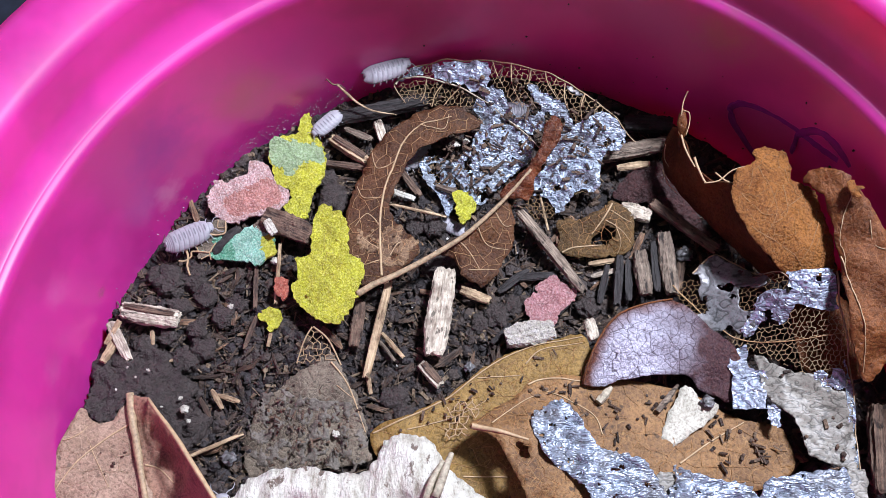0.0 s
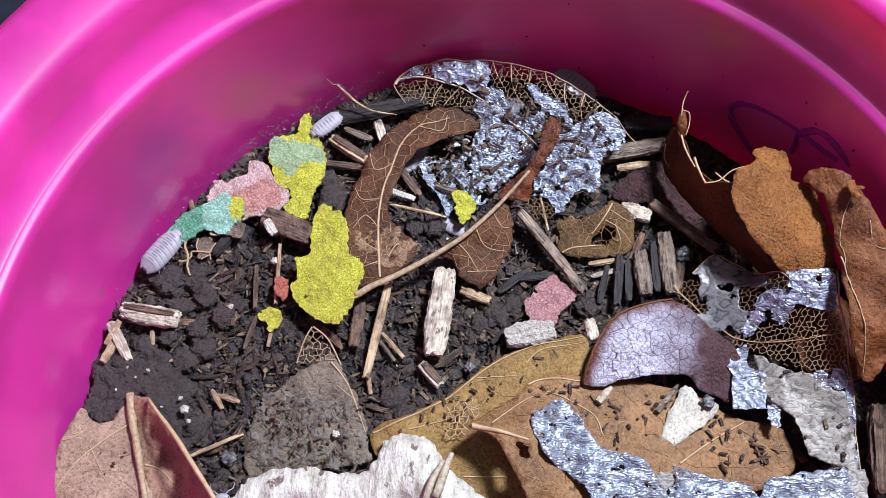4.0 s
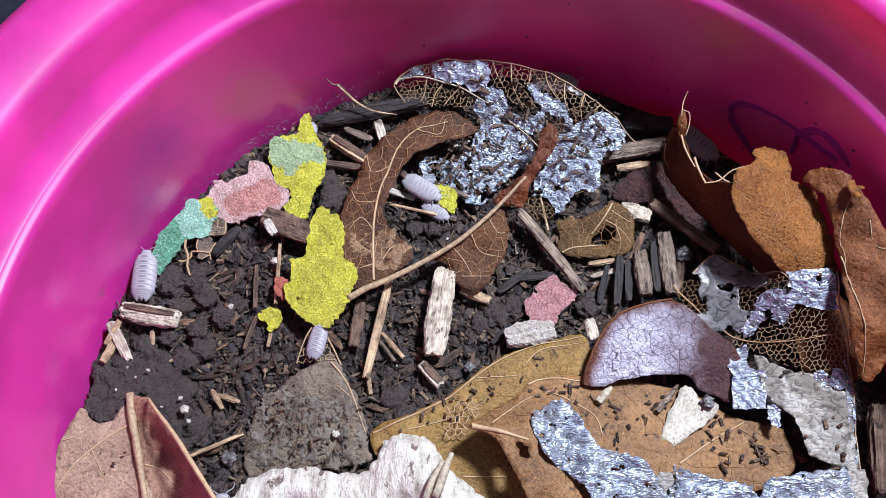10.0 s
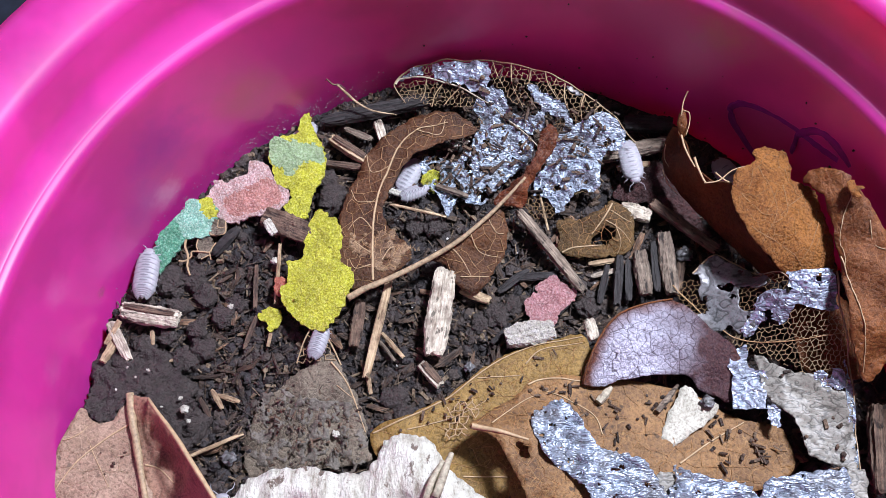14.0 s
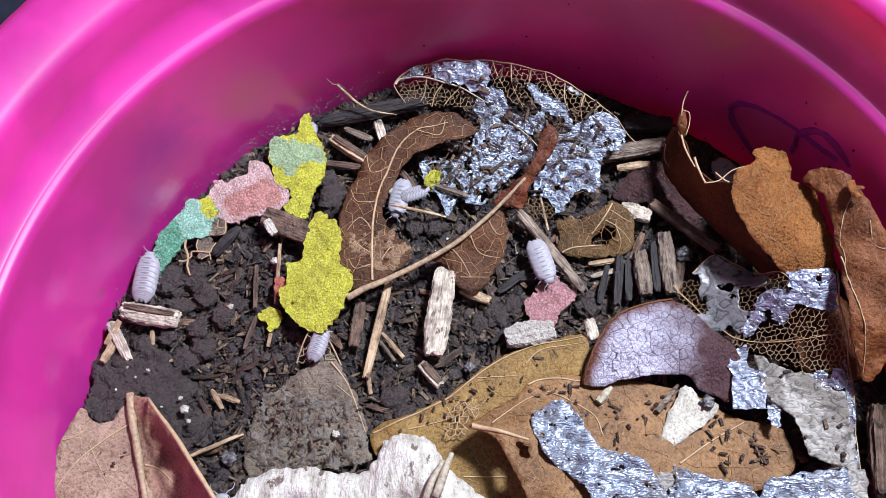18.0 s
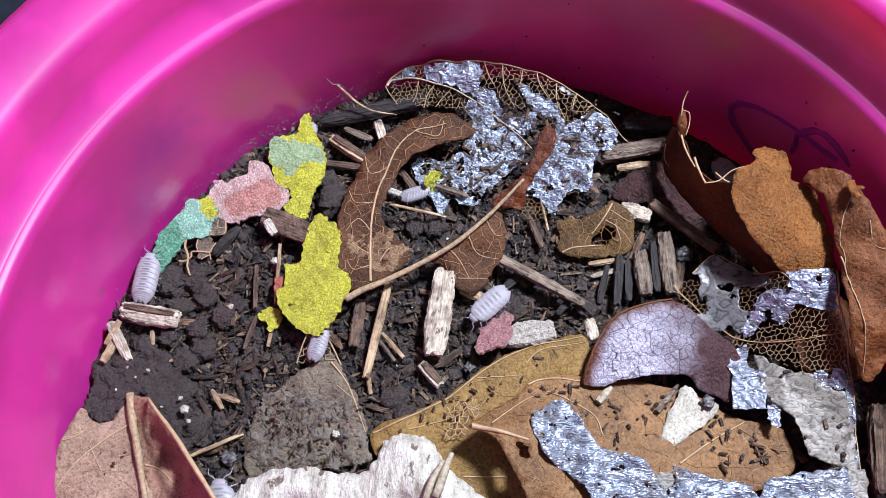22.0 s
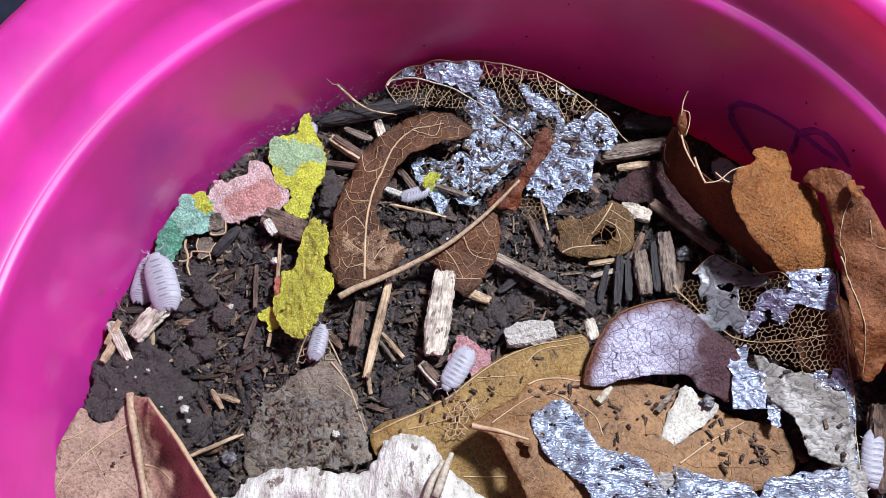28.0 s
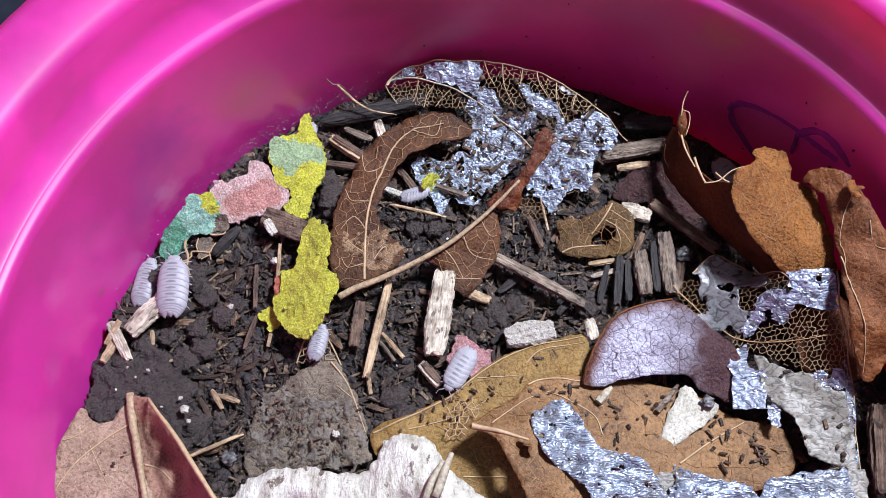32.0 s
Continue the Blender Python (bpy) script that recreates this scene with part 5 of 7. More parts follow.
gold = leaf("golden_leaf", "broad golden-brown dead leaf spotted with dark frass", [
    ("back_blade", [(-19.6, 1.0, 2.5), (-13.1, 4.1, 3.0), (-6.2, 7.4, 3.0), (-0.1, 12.2, 3.0), (5.0, 15.1, 3.2), (11.1, 17.1, 3.5), (18.5, 17.9, 4.0), (19.3, 11.3, 4.0), (14.7, 1.8, 1.5), (10.3, -11.8, 1.2), (2.5, -12.2, 1.2), (-5.3, -11.8, 1.5), (-15.0, -7.9, 1.8)], OLIVEGOLD, dict(thick=0.3, jag=0.25, lumps=0.5)),
    ("front_blade", [(-2.2, 0.8, 9.5), (-0.1, 2.7, 8.5), (2.7, 4.4, 7.5), (6.2, 6.8, 6.5), (9.7, 9.8, 5.5), (18.7, 10.3, 5.0), (34.3, 7.9, 5.0), (43.6, 3.1, 5.0), (49.3, 1.9, 5.0), (52.3, -0.2, 4.5), (52.6, -6.3, 4.5), (42.4, -10.5, 5.0), (23.1, -12.5, 6.5), (9.3, -13.1, 9.0), (7.0, -9.9, 10.0), (5.2, -6.9, 10.5), (4.2, -4.8, 10.5), (3.0, -2.2, 10.5), (1.8, -0.8, 10.5), (-0.3, 0.1, 10.0)], GOLD,
     dict(thick=0.3, jag=0.25, lumps=0.5, holes=[[(5.9, -1.9, 0.0), (7.7, -2.7, 0.0), (7.8, -4.7, 0.0), (6.2, -4.1, 0.0)]]))],
    veins=[([(-1.7, 0.9, 8.0), (3.6, -0.3, 8.0), (7.8, -1.5, 8.0)], 0.85, 0.4, 1), ([(1.7, 1.4, 6.5), (6.6, 5.3, 6.5), (9.6, 6.8, 6.5)], 0.2, 0.15, 1), ([(-2.0, 1.7, 6.5), (3.2, 4.8, 6.5), (9.9, 9.6, 6.5), (17.5, 9.5, 6.5)], 0.3, 0.25, 1),
           ([(33.5, -5.0, 6.5), (39.1, -1.2, 6.5), (45.1, 2.1, 6.5)], 0.3, 0.2, 1), ([(-0.6, 10.7, 3.0), (6.9, 11.1, 3.0)], 0.2, 0.15, 0), ([(-13.1, 1.6, 3.0), (-5.2, 3.6, 3.0), (0.8, 6.6, 3.0)], 0.2, 0.15, 0), ([(8.0, 13.2, 3.0), (11.1, 15.8, 3.0), (18.2, 16.7, 3.0)], 0.2, 0.15, 0),
           ([(20.5, -0.2, 6.5), (19.2, 3.3, 6.5), (14.5, 6.2, 6.5), (10.6, 7.8, 6.5)], 0.2, 0.15, 1), ([(-3.3, -6.4, 3.0), (4.5, -6.5, 3.0)], 0.25, 0.15, 0), ([(-19.1, 1.1, 3.0), (-12.9, 3.8, 3.0), (-6.0, 7.1, 3.0), (0.1, 11.8, 3.0), (5.2, 14.8, 3.0), (11.1, 16.8, 3.0), (18.2, 17.8, 3.0)], 0.28, 0.2, 0)], webs=[(3.4, 0.035, TANVEIN), (3.2, 0.035, TANVEIN)])
part("vein_net", net([(-5.7, 5.7, 0.0), (-1.2, 6.7, 0.0), (-0.2, 3.7, 0.0), (-2.2, 2.2, 0.0), (-1.8, 0.1, 0.0), (-6.3, -0.3, 0.0), (-6.3, 2.7, 0.0)], surface([(-5.2, 3.3, 4.5), (-1.2, 3.1, 5.5), (-4.2, -0.6, 4.0)]), 1.2, 0.1, 3), VEIN, gold, "pale net of bare veins")

STRIP = dict(thick=0.2, jag=0.45, jag_size=0.8, step=0.45, fold=True, lumps=0.6, size=4, eat=0.62)
leaf("silver_strip", "long torn strip of silvery film over the golden leaf", [
    ("film", [(8.4, 2.6, 9.0), (10.4, 4.2, 8.5), (12.9, 5.6, 8.0), (15.2, 4.3, 8.5), (17.0, 1.8, 9.0), (18.2, -0.9, 9.5), (19.5, -2.6, 9.5), (22.8, -3.6, 9.5), (26.0, -4.3, 9.5), (28.0, -6.3, 9.0), (29.1, -8.2, 9.0), (30.6, -13.2, 9.0), (19.0, -13.3, 10.0), (17.3, -10.1, 10.0), (15.5, -8.3, 10.0), (10.5, -4.1, 10.5)], DULLSILVER, dict(STRIP)),
    ("film", [(31.8, -6.0, 9.0), (33.9, -6.5, 9.0), (38.2, -8.2, 9.0), (43.5, -8.8, 9.0), (44.8, -10.1, 9.0), (45.4, -13.3, 9.0), (32.0, -13.2, 9.0), (30.9, -10.0, 9.0), (32.0, -8.2, 9.0)], DULLSILVER, dict(STRIP)),
    ("film", [(46.2, -9.5, 9.0), (47.4, -8.2, 9.0), (52.8, -7.0, 9.4), (57.4, -6.7, 9.6), (60.4, -6.9, 9.6), (59.7, -13.4, 9.6), (46.3, -13.3, 9.0)], DULLSILVER, dict(STRIP)),
    ("film", [(28.8, -7.7, 8.6), (31.8, -7.2, 8.6), (31.7, -13.2, 8.6), (30.2, -13.2, 8.6)], BEIGEFILM, dict(thick=0.2, jag=0.5, jag_size=0.9, step=0.6)),
    ("film", [(60.3, -6.9, 9.2), (63.4, -7.6, 9.2), (62.8, -13.3, 9.2), (59.5, -13.3, 9.2)], BEIGEFILM, dict(thick=0.2, jag=0.5, jag_size=0.9, step=0.6))])

g1 = LEAF_HEIGHTS["golden_leaf"][1]
for ends, r, mat, lab in ((((20.1, 5.4), (22.6, 8.2)), 0.65, PALESTALK, "short cream splinter on the golden leaf"), (((30.2, 3.8), (34.2, 8.6)), 0.5, GREYWOOD, "thin grey stick beside the white scrap")):
    twig = thing("splinter", (*ends[0], g1(*ends[0])), lab, "splinter", "splinters")
    part("stick", tube([(x, y, g1(x, y) + r * 0.9 + 0.3) for x, y in (ends[0], tuple((a + b) / 2 for a, b in zip(*ends)), ends[1])], [r, r * 1.15, r * 0.6], 7, 0.35, seed=r), mat, twig)

leaf("white_scrap", "torn white scrap of leaf skin", [
    ("scrap", [(35.3, 8.4, 6.5), (37.6, 6.0, 6.5), (40.8, 5.0, 6.3), (39.3, 2.6, 6.0), (34.9, -0.6, 6.0), (31.8, -2.6, 6.0), (30.9, 0.4, 6.0), (32.4, 3.9, 6.3)], WHITE, dict(thick=0.25, jag=0.3))])

GREY_EDGE = [(-41.5, 2.2, 0.8), (-38.5, 6.9, 1.8), (-35.5, 9.8, 2.6), (-32.5, 12.2, 3.0), (-30.5, 13.4, 3.2), (-28.7, 14.5, 3.3), (-27.1, 15.9, 3.4), (-25.7, 13.9, 3.2), (-23.8, 11.0, 3.0), (-22.0, 7.3, 2.8), (-20.6, 3.3, 2.6), (-19.9, -1.2, 2.4), (-19.4, -3.6, 2.4), (-25.0, -4.8, 1.6), (-33.0, -5.4, 0.9), (-40.0, -6.7, 0.5), (-42.2, -1.7, 0.3)]
grey = leaf("grey_leaf", "grey-brown rotting leaf half covered in soil fibre", [
    ("blade", GREY_EDGE, GREYLEAF, dict(thick=0.3, jag=0.5, lumps=0.6, size=3, step=0.9))],
    veins=[([(-26.8, 13.7, 0.0), (-23.6, 9.4, 0.0), (-20.4, 1.2, 0.0)], 0.3, 0.2, 0), ([(-25.7, 9.5, 0.0), (-21.5, 6.3, 0.0)], 0.15, 0.1, 0)])
part("mud_crust", sheet([(-38.5, 8.0, 2.2), (-35.6, 9.2, 2.2), (-32.4, 8.0, 2.2), (-29.4, 6.7, 2.2), (-25.3, 6.7, 2.2), (-21.7, 4.4, 2.2), (-19.9, -2.1, 2.2), (-21.2, -4.9, 2.2), (-24.9, -5.3, 2.2), (-30.9, -4.8, 2.2), (-36.8, -5.0, 2.2), (-40.4, -3.5, 2.2), (-41.3, 0.9, 2.2), (-40.6, 5.5, 2.2)], raised(surface(GREY_EDGE, 0.6, 3, 9), 0.15), 0.12, 0.9, 1.4, 0.5, eat=-0.02, eat_size=1.8, sub=6), MUD, grey, "thin crust of dried mud", smooth=True)
tip_h = surface([(-29.6, 18.9, 4.2), (-31.0, 16.9, 4.0), (-27.0, 16.8, 4.0), (-32.3, 12.8, 3.4), (-25.4, 13.0, 3.4)], 0.15, 3.0, 2.0)
part("netted_tip", net([(-30.2, 20.3, 0.0), (-27.5, 18.1, 0.0), (-25.2, 13.6, 0.0), (-28.9, 13.9, 0.0), (-33.0, 13.3, 0.0), (-31.7, 17.9, 0.0)], tip_h, 1.2, 0.075, 12, drop=0.2), NET, grey, "brown net of bare veins at the tip")
part("leaf_edge", vein([(-30.4, 20.1, 0.0), (-31.7, 17.7, 0.0), (-33.0, 13.5, 0.0)], tip_h, 0.25, 0.25, 0.05), NET, grey)
part("leaf_edge", vein([(-30.2, 20.1, 0.0), (-27.4, 17.7, 0.0), (-25.0, 13.1, 0.0)], tip_h, 0.3, 0.3, 0.05), NET, grey)

fold = leaf("folded_leaf", "faded pinkish-brown leaf folded along its midrib", [
    ("blade", [(-70.3, 5.1, 6.5), (-67.8, 3.0, 5.0), (-64.8, 3.4, 4.5), (-62.6, 6.5, 4.2), (-60.8, 1.7, 4.0), (-58.9, -5.2, 4.0), (-57.2, -12.4, 4.0), (-72.7, -12.7, 7.0), (-73.6, -7.1, 8.0), (-72.4, -1.1, 8.0)], FADED, dict(thick=0.3, jag=0.3, lumps=0.5)),
    ("folded_side", [(-62.4, 6.9, 4.3), (-60.1, 7.1, 6.0), (-57.9, 6.3, 8.0), (-54.6, 2.6, 10.5), (-51.4, -1.0, 12.0), (-47.9, -5.7, 13.0), (-44.4, -10.5, 13.5), (-42.4, -13.5, 13.5), (-48.2, -12.4, 4.0), (-51.1, -12.2, 2.0), (-56.8, -12.3, 3.4), (-58.9, -5.2, 4.0), (-60.8, 1.7, 4.0)], REDFADED, dict(thick=0.35, jag=0.2, inner=[(-52.6, -6.9, 2.0), (-54.9, -3.4, 2.0), (-57.5, 1.4, 3.0)], label="faded red-brown folded half"))],
    veins=[([(-61.9, 2.5, 0.0), (-65.4, -0.0, 0.0), (-69.5, -4.5, 0.0), (-72.4, -9.6, 0.0)], 0.3, 0.2, 0), ([(-74.9, -1.5, 0.0), (-70.9, -0.5, 0.0), (-68.7, 2.0, 0.0)], 0.15, 0.1, 0), ([(-67.8, -1.5, 0.0), (-65.9, -5.0, 0.0), (-64.0, -8.5, 0.0)], 0.15, 0.1, 0), ([(-58.5, -4.5, 0.0), (-56.0, -5.2, 0.0), (-53.5, -7.5, 0.0)], 0.3, 0.15, 1)], webs=[(3.2, 0.028, STALK)])
part("midrib", tube([(-62.1, 7.9, 5.2), (-61.3, 3.5, 5.0), (-60.0, -1.4, 5.0), (-58.7, -6.3, 5.0), (-57.1, -12.5, 5.0)], [0.75, 0.7, 0.5], 8, 0.35, seed=4.0), STALK, fold, "thick pale midrib", smooth=True)
part("pale_rim", tube([(-57.8, 6.2, 8.2), (-54.5, 2.5, 10.7), (-51.4, -1.0, 12.2), (-47.9, -5.7, 13.2), (-44.4, -10.5, 13.7), (-42.3, -13.5, 13.7)], [0.3, 0.45, 0.4], 6, 0.2), VEIN, fold, "pale leaf margin", smooth=True)


def bark_lump():
    out = [(-44.5, -12.3, 3.0), (-42.5, -9.7, 3.0), (-39.5, -6.7, 3.0), (-32.7, -5.0, 3.0), (-24.8, -5.8, 3.0), (-19.7, -5.4, 3.0), (-16.1, -0.5, 3.0), (-12.1, 0.7, 3.0), (-8.6, -0.8, 3.0), (-6.0, -5.3, 3.0), (-1.2, -9.3, 3.0), (0.2, -12.4, 3.0)]
    ob = thing("white_bark", centre(out), "thick lump of white flaking bark", "bark")
    cx = [(-22.6, -12.4, 3.0)][0]

    def height(x, y):
        d = min(math.hypot(x - q.x, y - q.y) for q in smooth_line(out, True, 3))
        return 3 + 4.2 * (1 - math.exp(-d / 2.2)) + 0.9 * (1 - 2.4 * abs(noise.noise(Vector((x / 4.5, y / 9, 3))))) + 0.35 * noise.fractal(Vector((x / 1.5, y / 1.5, 3)), 1.0, 2.0, 3)
    part("bark", sheet(out, height, 3.5, 0.5, 2.0, 1.0), BARK_WHITE, ob, smooth=True)
    part("splinter", tube([(-5.1, -3.5, 9.0), (-6.2, -6.2, 9.2), (-7.9, -10.8, 9.0)], [0.4, 0.7, 0.9], 6, 0.3), PALESTALK, ob, "pale splinter", smooth=True)
    part("splinter", tube([(-6.5, -4.8, 9.0), (-8.4, -8.0, 9.2), (-9.6, -11.3, 9.0)], [0.4, 0.6, 0.7], 6, 0.3), PALESTALK, ob, "pale splinter", smooth=True)
    return ob


bark_lump()

# ---- sticks and chips ----
pale_chip = wood_piece("bark_chip", [(-66.1, 24.1, 1.5), (-55.0, 22.0, 1.5)], 4.4, 2.8, PALEWOOD, "pale split bark chip with a dark strip", "wood chip", 1.0, BROWNWOOD, 0.3, rough=0.4)
STICK_LOW = [(7.1, 42.9, 3.0), (19.1, 26.6, 2.2)]
moved_stick = wood_piece("grey_stick", STICK_LOW, 2.5, 2.0, GREYWOOD, "weathered grey-brown splintered stick", "stick", 2.0, taper=0.6, rough=0.3)
wood_piece("wood_chip", [(-8.5, 14.7, 1.5), (-6.2, 31.3, 2.0)], 5.6, 3.6, PALEWOOD, "large pale weathered wood chip", "wood chip", 3.0, rough=0.3, taper=0.7)
wood_piece("straw_stick", [(-16.6, 29.2, 2.5), (-20.7, 11.0, 1.2)], 2.0, 1.6, STRAW, "thin pale straw-coloured stick", "stick", 4.0, taper=0.75, rough=0.12)
wood_piece("straw_stick", [(-20.5, 12.4, 0.8), (-19.8, 8.3, 0.6)], 0.9, 0.7, STRAW, "short pale splinter on the soil", "stick", 4.5)
wood_piece("dark_chip", [(-21.9, 25.6, 1.2), (-23.1, 16.8, 1.0)], 2.8, 1.8, BROWNWOOD, "dark brown wood chip", "wood chip", 5.0)
wood_piece("brown_chip", [(-40.6, 42.2, 1.6), (-31.2, 37.8, 1.8)], 5.5, 3.5, BROWNWOOD, "chunk of dark brown bark", "bark", 6.0, rough=0.3)
wood_piece("white_chip", [(-39.9, 40.8, 4.0), (-38.0, 38.0, 4.0)], 2.0, 1.2, BARK_WHITE, "small white chip on the bark", "chip", 6.5)
wood_piece("black_stick", [(-30.6, 62.0, 1.5), (-9.2, 65.9, 3.0)], 3.2, 2.8, DARKWOOD, "black rotten stick by the wall", "stick", 7.0, taper=0.7)
wood_piece("split_chip", [(-28.7, 58.8, 1.5), (-21.3, 53.6, 1.5)], 2.6, 2.0, STRAW, "split light-brown wood chip", "wood chip", 8.0, BROWNWOOD)
wood_piece("split_chip", [(-19.7, 62.3, 1.5), (-18.3, 57.8, 1.5)], 2.2, 1.8, PALEWOOD, "short pale wood chip", "wood chip", 8.5)
wood_piece("dark_stick", [(-30.3, 53.7, 1.0), (-20.4, 52.4, 1.0)], 1.6, 1.4, BROWNWOOD, "thin dark twig on the soil", "stick", 9.0)
wood_piece("pale_block", [(26.5, 43.1, 2.0), (32.1, 41.2, 2.0)], 3.6, 2.2, PALEWOOD, "pale broken block of wood", "wood chip", 10.0)
wood_piece("red_stick", [(32.1, 43.8, 3.0), (43.7, 34.0, 3.0)], 2.6, 2.2, BROWNWOOD, "reddish-brown stick on the maroon leaf", "stick", 11.0, taper=0.8, rough=0.15)
wood_piece("dark_stick", [(25.9, 33.7, 2.0), (24.8, 23.9, 2.0)], 2.0, 1.8, DARKWOOD, "thin dark stick on the soil", "stick", 12.0)
wood_piece("grey_stick", [(29.5, 34.5, 2.0), (30.2, 25.7, 2.0)], 3.4, 2.6, GREYWOOD, "short weathered grey stick", "stick", 13.0)
wood_piece("grey_stick", [(34.2, 38.1, 2.0), (35.0, 25.9, 2.0)], 3.6, 2.6, GREYWOOD, "short weathered grey stick", "stick", 14.0)
wood_piece("speckled_chip", [(4.4, 17.8, 1.5), (13.4, 19.5, 1.5)], 5.2, 3.4, SPECKLED, "speckled whitish wood chip", "wood chip", 15.0, rough=0.35)
wood_piece("grey_stick", [(23.4, 53.7, 2.0), (37.5, 56.2, 2.5)], 3.8, 3.0, GREYWOOD, "weathered grey-brown stick by the wall", "stick", 16.0, rough=0.3)
wood_piece("black_stick", [(27.9, 60.5, 2.0), (37.6, 59.9, 2.2)], 4.0, 3.0, DARKWOOD, "black stick against the wall", "stick", 17.0)
wood_piece("thin_twig", [(-37.4, 37.0, 2.0), (-37.8, 25.2, 1.2)], 0.9, 0.8, STRAW, "thin pale twig on the soil", "twig", 18.0)
wood_piece("thin_twig", [(-38.4, 19.9, 0.8), (-38.9, 17.3, 0.6)], 0.8, 0.7, STRAW, "thin pale twig on the soil", "twig", 18.5)
wood_piece("thin_twig", [(-41.8, 33.1, 1.0), (-41.6, 24.4, 1.0)], 1.1, 0.9, BROWNWOOD, "thin brown twig on the soil", "twig", 19.0)
wood_piece("thin_twig", [(-18.1, 19.7, 1.0), (-13.9, 14.9, 1.0)], 1.0, 0.8, STRAW, "thin pale twig on the soil", "twig", 20.0)
wood_piece("thin_twig", [(-18.4, 18.2, 0.8), (-15.5, 14.4, 0.8)], 0.8, 0.7, GREYWOOD, "thin grey twig on the soil", "twig", 21.0)
wood_piece("straw", [(-51.8, -2.9, 1.5), (-42.1, 1.3, 1.5)], 0.9, 0.7, STRAW, "yellowish piece of straw", "straw", 22.0, rough=0.08)
wood_piece("corner_chip", [(-67.9, 21.6, 2.5), (-64.1, 15.1, 1.5)], 2.2, 1.6, PALEWOOD, "pale bark chip against the wall", "wood chip", 23.0)
wood_piece("corner_chip", [(-66.2, 18.9, 1.5), (-68.4, 13.9, 2.5)], 1.8, 1.4, STRAW, "pale bark chip against the wall", "wood chip", 24.0)
wood_piece("corner_chip", [(-67.4, 21.6, 2.5), (-63.5, 14.5, 2.0)], 1.8, 1.3, PALEWOOD, "pale bark chip against the wall", "wood chip", 51.0)
wood_piece("corner_chip", [(-68.1, 17.4, 2.2), (-65.8, 21.9, 3.0)], 1.4, 1.2, STRAW, "pale bark chip against the wall", "wood chip", 52.0)
wood_piece("small_chip", [(-10.8, 13.8, 1.0), (-7.2, 9.6, 1.0)], 2.6, 1.8, PALEWOOD, "small pale chip of wood", "wood chip", 25.0, BROWNWOOD)
wood_piece("small_chip", [(-3.6, 27.6, 1.5), (1.9, 25.3, 1.5)], 2.2, 1.6, STRAW, "small light-brown chip of wood", "wood chip", 26.0)
wood_piece("small_chip", [(19.4, 21.2, 3.0), (20.4, 17.2, 3.0)], 2.8, 2.0, PALEWOOD, "small pale chip of wood", "wood chip", 27.0)
wood_piece("small_chip", [(-18.1, 48.0, 2.0), (-12.1, 45.6, 2.0)], 1.4, 0.9, BARK_WHITE, "small white chip beside the brown leaf", "chip", 28.0)
wood_piece("dark_stick", [(2.0, 17.4, 1.0), (5.7, 21.1, 1.0)], 1.2, 1.0, DARKWOOD, "thin dark twig on the soil", "stick", 29.0)
wood_piece("dark_stick", [(5.9, 29.8, 1.0), (14.3, 30.5, 1.0)], 1.8, 1.2, DARKWOOD, "thin dark stick on the soil", "stick", 30.0)
wood_piece("thin_twig", [(-16.7, 43.5, 5.0), (-6.1, 41.6, 3.0)], 0.7, 0.6, STRAW, "thin pale leaf stalk on the soil", "twig", 31.0)
wood_piece("thin_twig", [(11.6, 46.4, 2.0), (13.0, 39.1, 1.5)], 0.5, 0.5, STRAW, "thin pale stalk on the soil", "twig", 32.0)
wood_piece("side_bark", [(68.6, 5.2, 3.0), (67.2, -10.3, 3.0)], 4.5, 4.0, BROWNWOOD, "brown bark strip by the wall", "bark", 33.0, rough=0.35)
fibre = thing("root_fibre", (-21.0, 64.0, 4.0), "thin pale curved root fibre by the wall", "root fibre")
part("fibre", tube([(-26.8, 66.3, 10.0), (-25.2, 65.3, 8.5), (-23.2, 64.0, 7.0), (-20.2, 62.7, 6.0), (-15.7, 62.3, 5.0)], [0.2, 0.28, 0.2, 0.1], 6, 0.3), STRAW, fibre, smooth=True)
part("fibre", tube([(-28.7, 67.0, 11.0), (-27.4, 66.0, 10.5), (-26.4, 66.4, 9.8), (-25.2, 65.8, 9.0)], [0.14, 0.18, 0.08], 6, 0.3), BROWNWOOD, fibre, "brown branch of the fibre", smooth=True)

scrap_pts = [(-56.3, 33.6, 2.2), (-55.1, 37.6, 2.8), (-50.7, 38.6, 3.0), (-48.0, 41.2, 3.2), (-47.9, 38.7, 3.0), (-49.6, 37.0, 2.6), (-50.4, 33.7, 2.3), (-54.0, 30.8, 2.0)]
scrap_h = surface(scrap_pts, 0.2, 2.0, 6.0)
scrap = thing("leaf_scrap", centre(scrap_pts), "torn brown scrap of leaf with bare veins", "leaf")
part("blade", sheet([(-53.1, 37.8, 2.6), (-50.5, 38.1, 2.6), (-50.4, 37.3, 2.6), (-49.9, 36.6, 2.6), (-50.6, 35.2, 2.6), (-52.0, 33.9, 2.6), (-52.8, 34.3, 2.6), (-52.6, 35.5, 2.6), (-53.1, 36.5, 2.6)], scrap_h, 0.2, 0.25, 0.8, 0.5), GREYLEAF, scrap)
part("blade", sheet([(-50.6, 41.2, 3.0), (-47.8, 41.2, 3.0), (-47.7, 38.8, 3.0), (-49.2, 38.4, 3.0), (-50.6, 38.5, 3.0)], scrap_h, 0.2, 0.25, 0.8, 0.5), GREYLEAF, scrap)
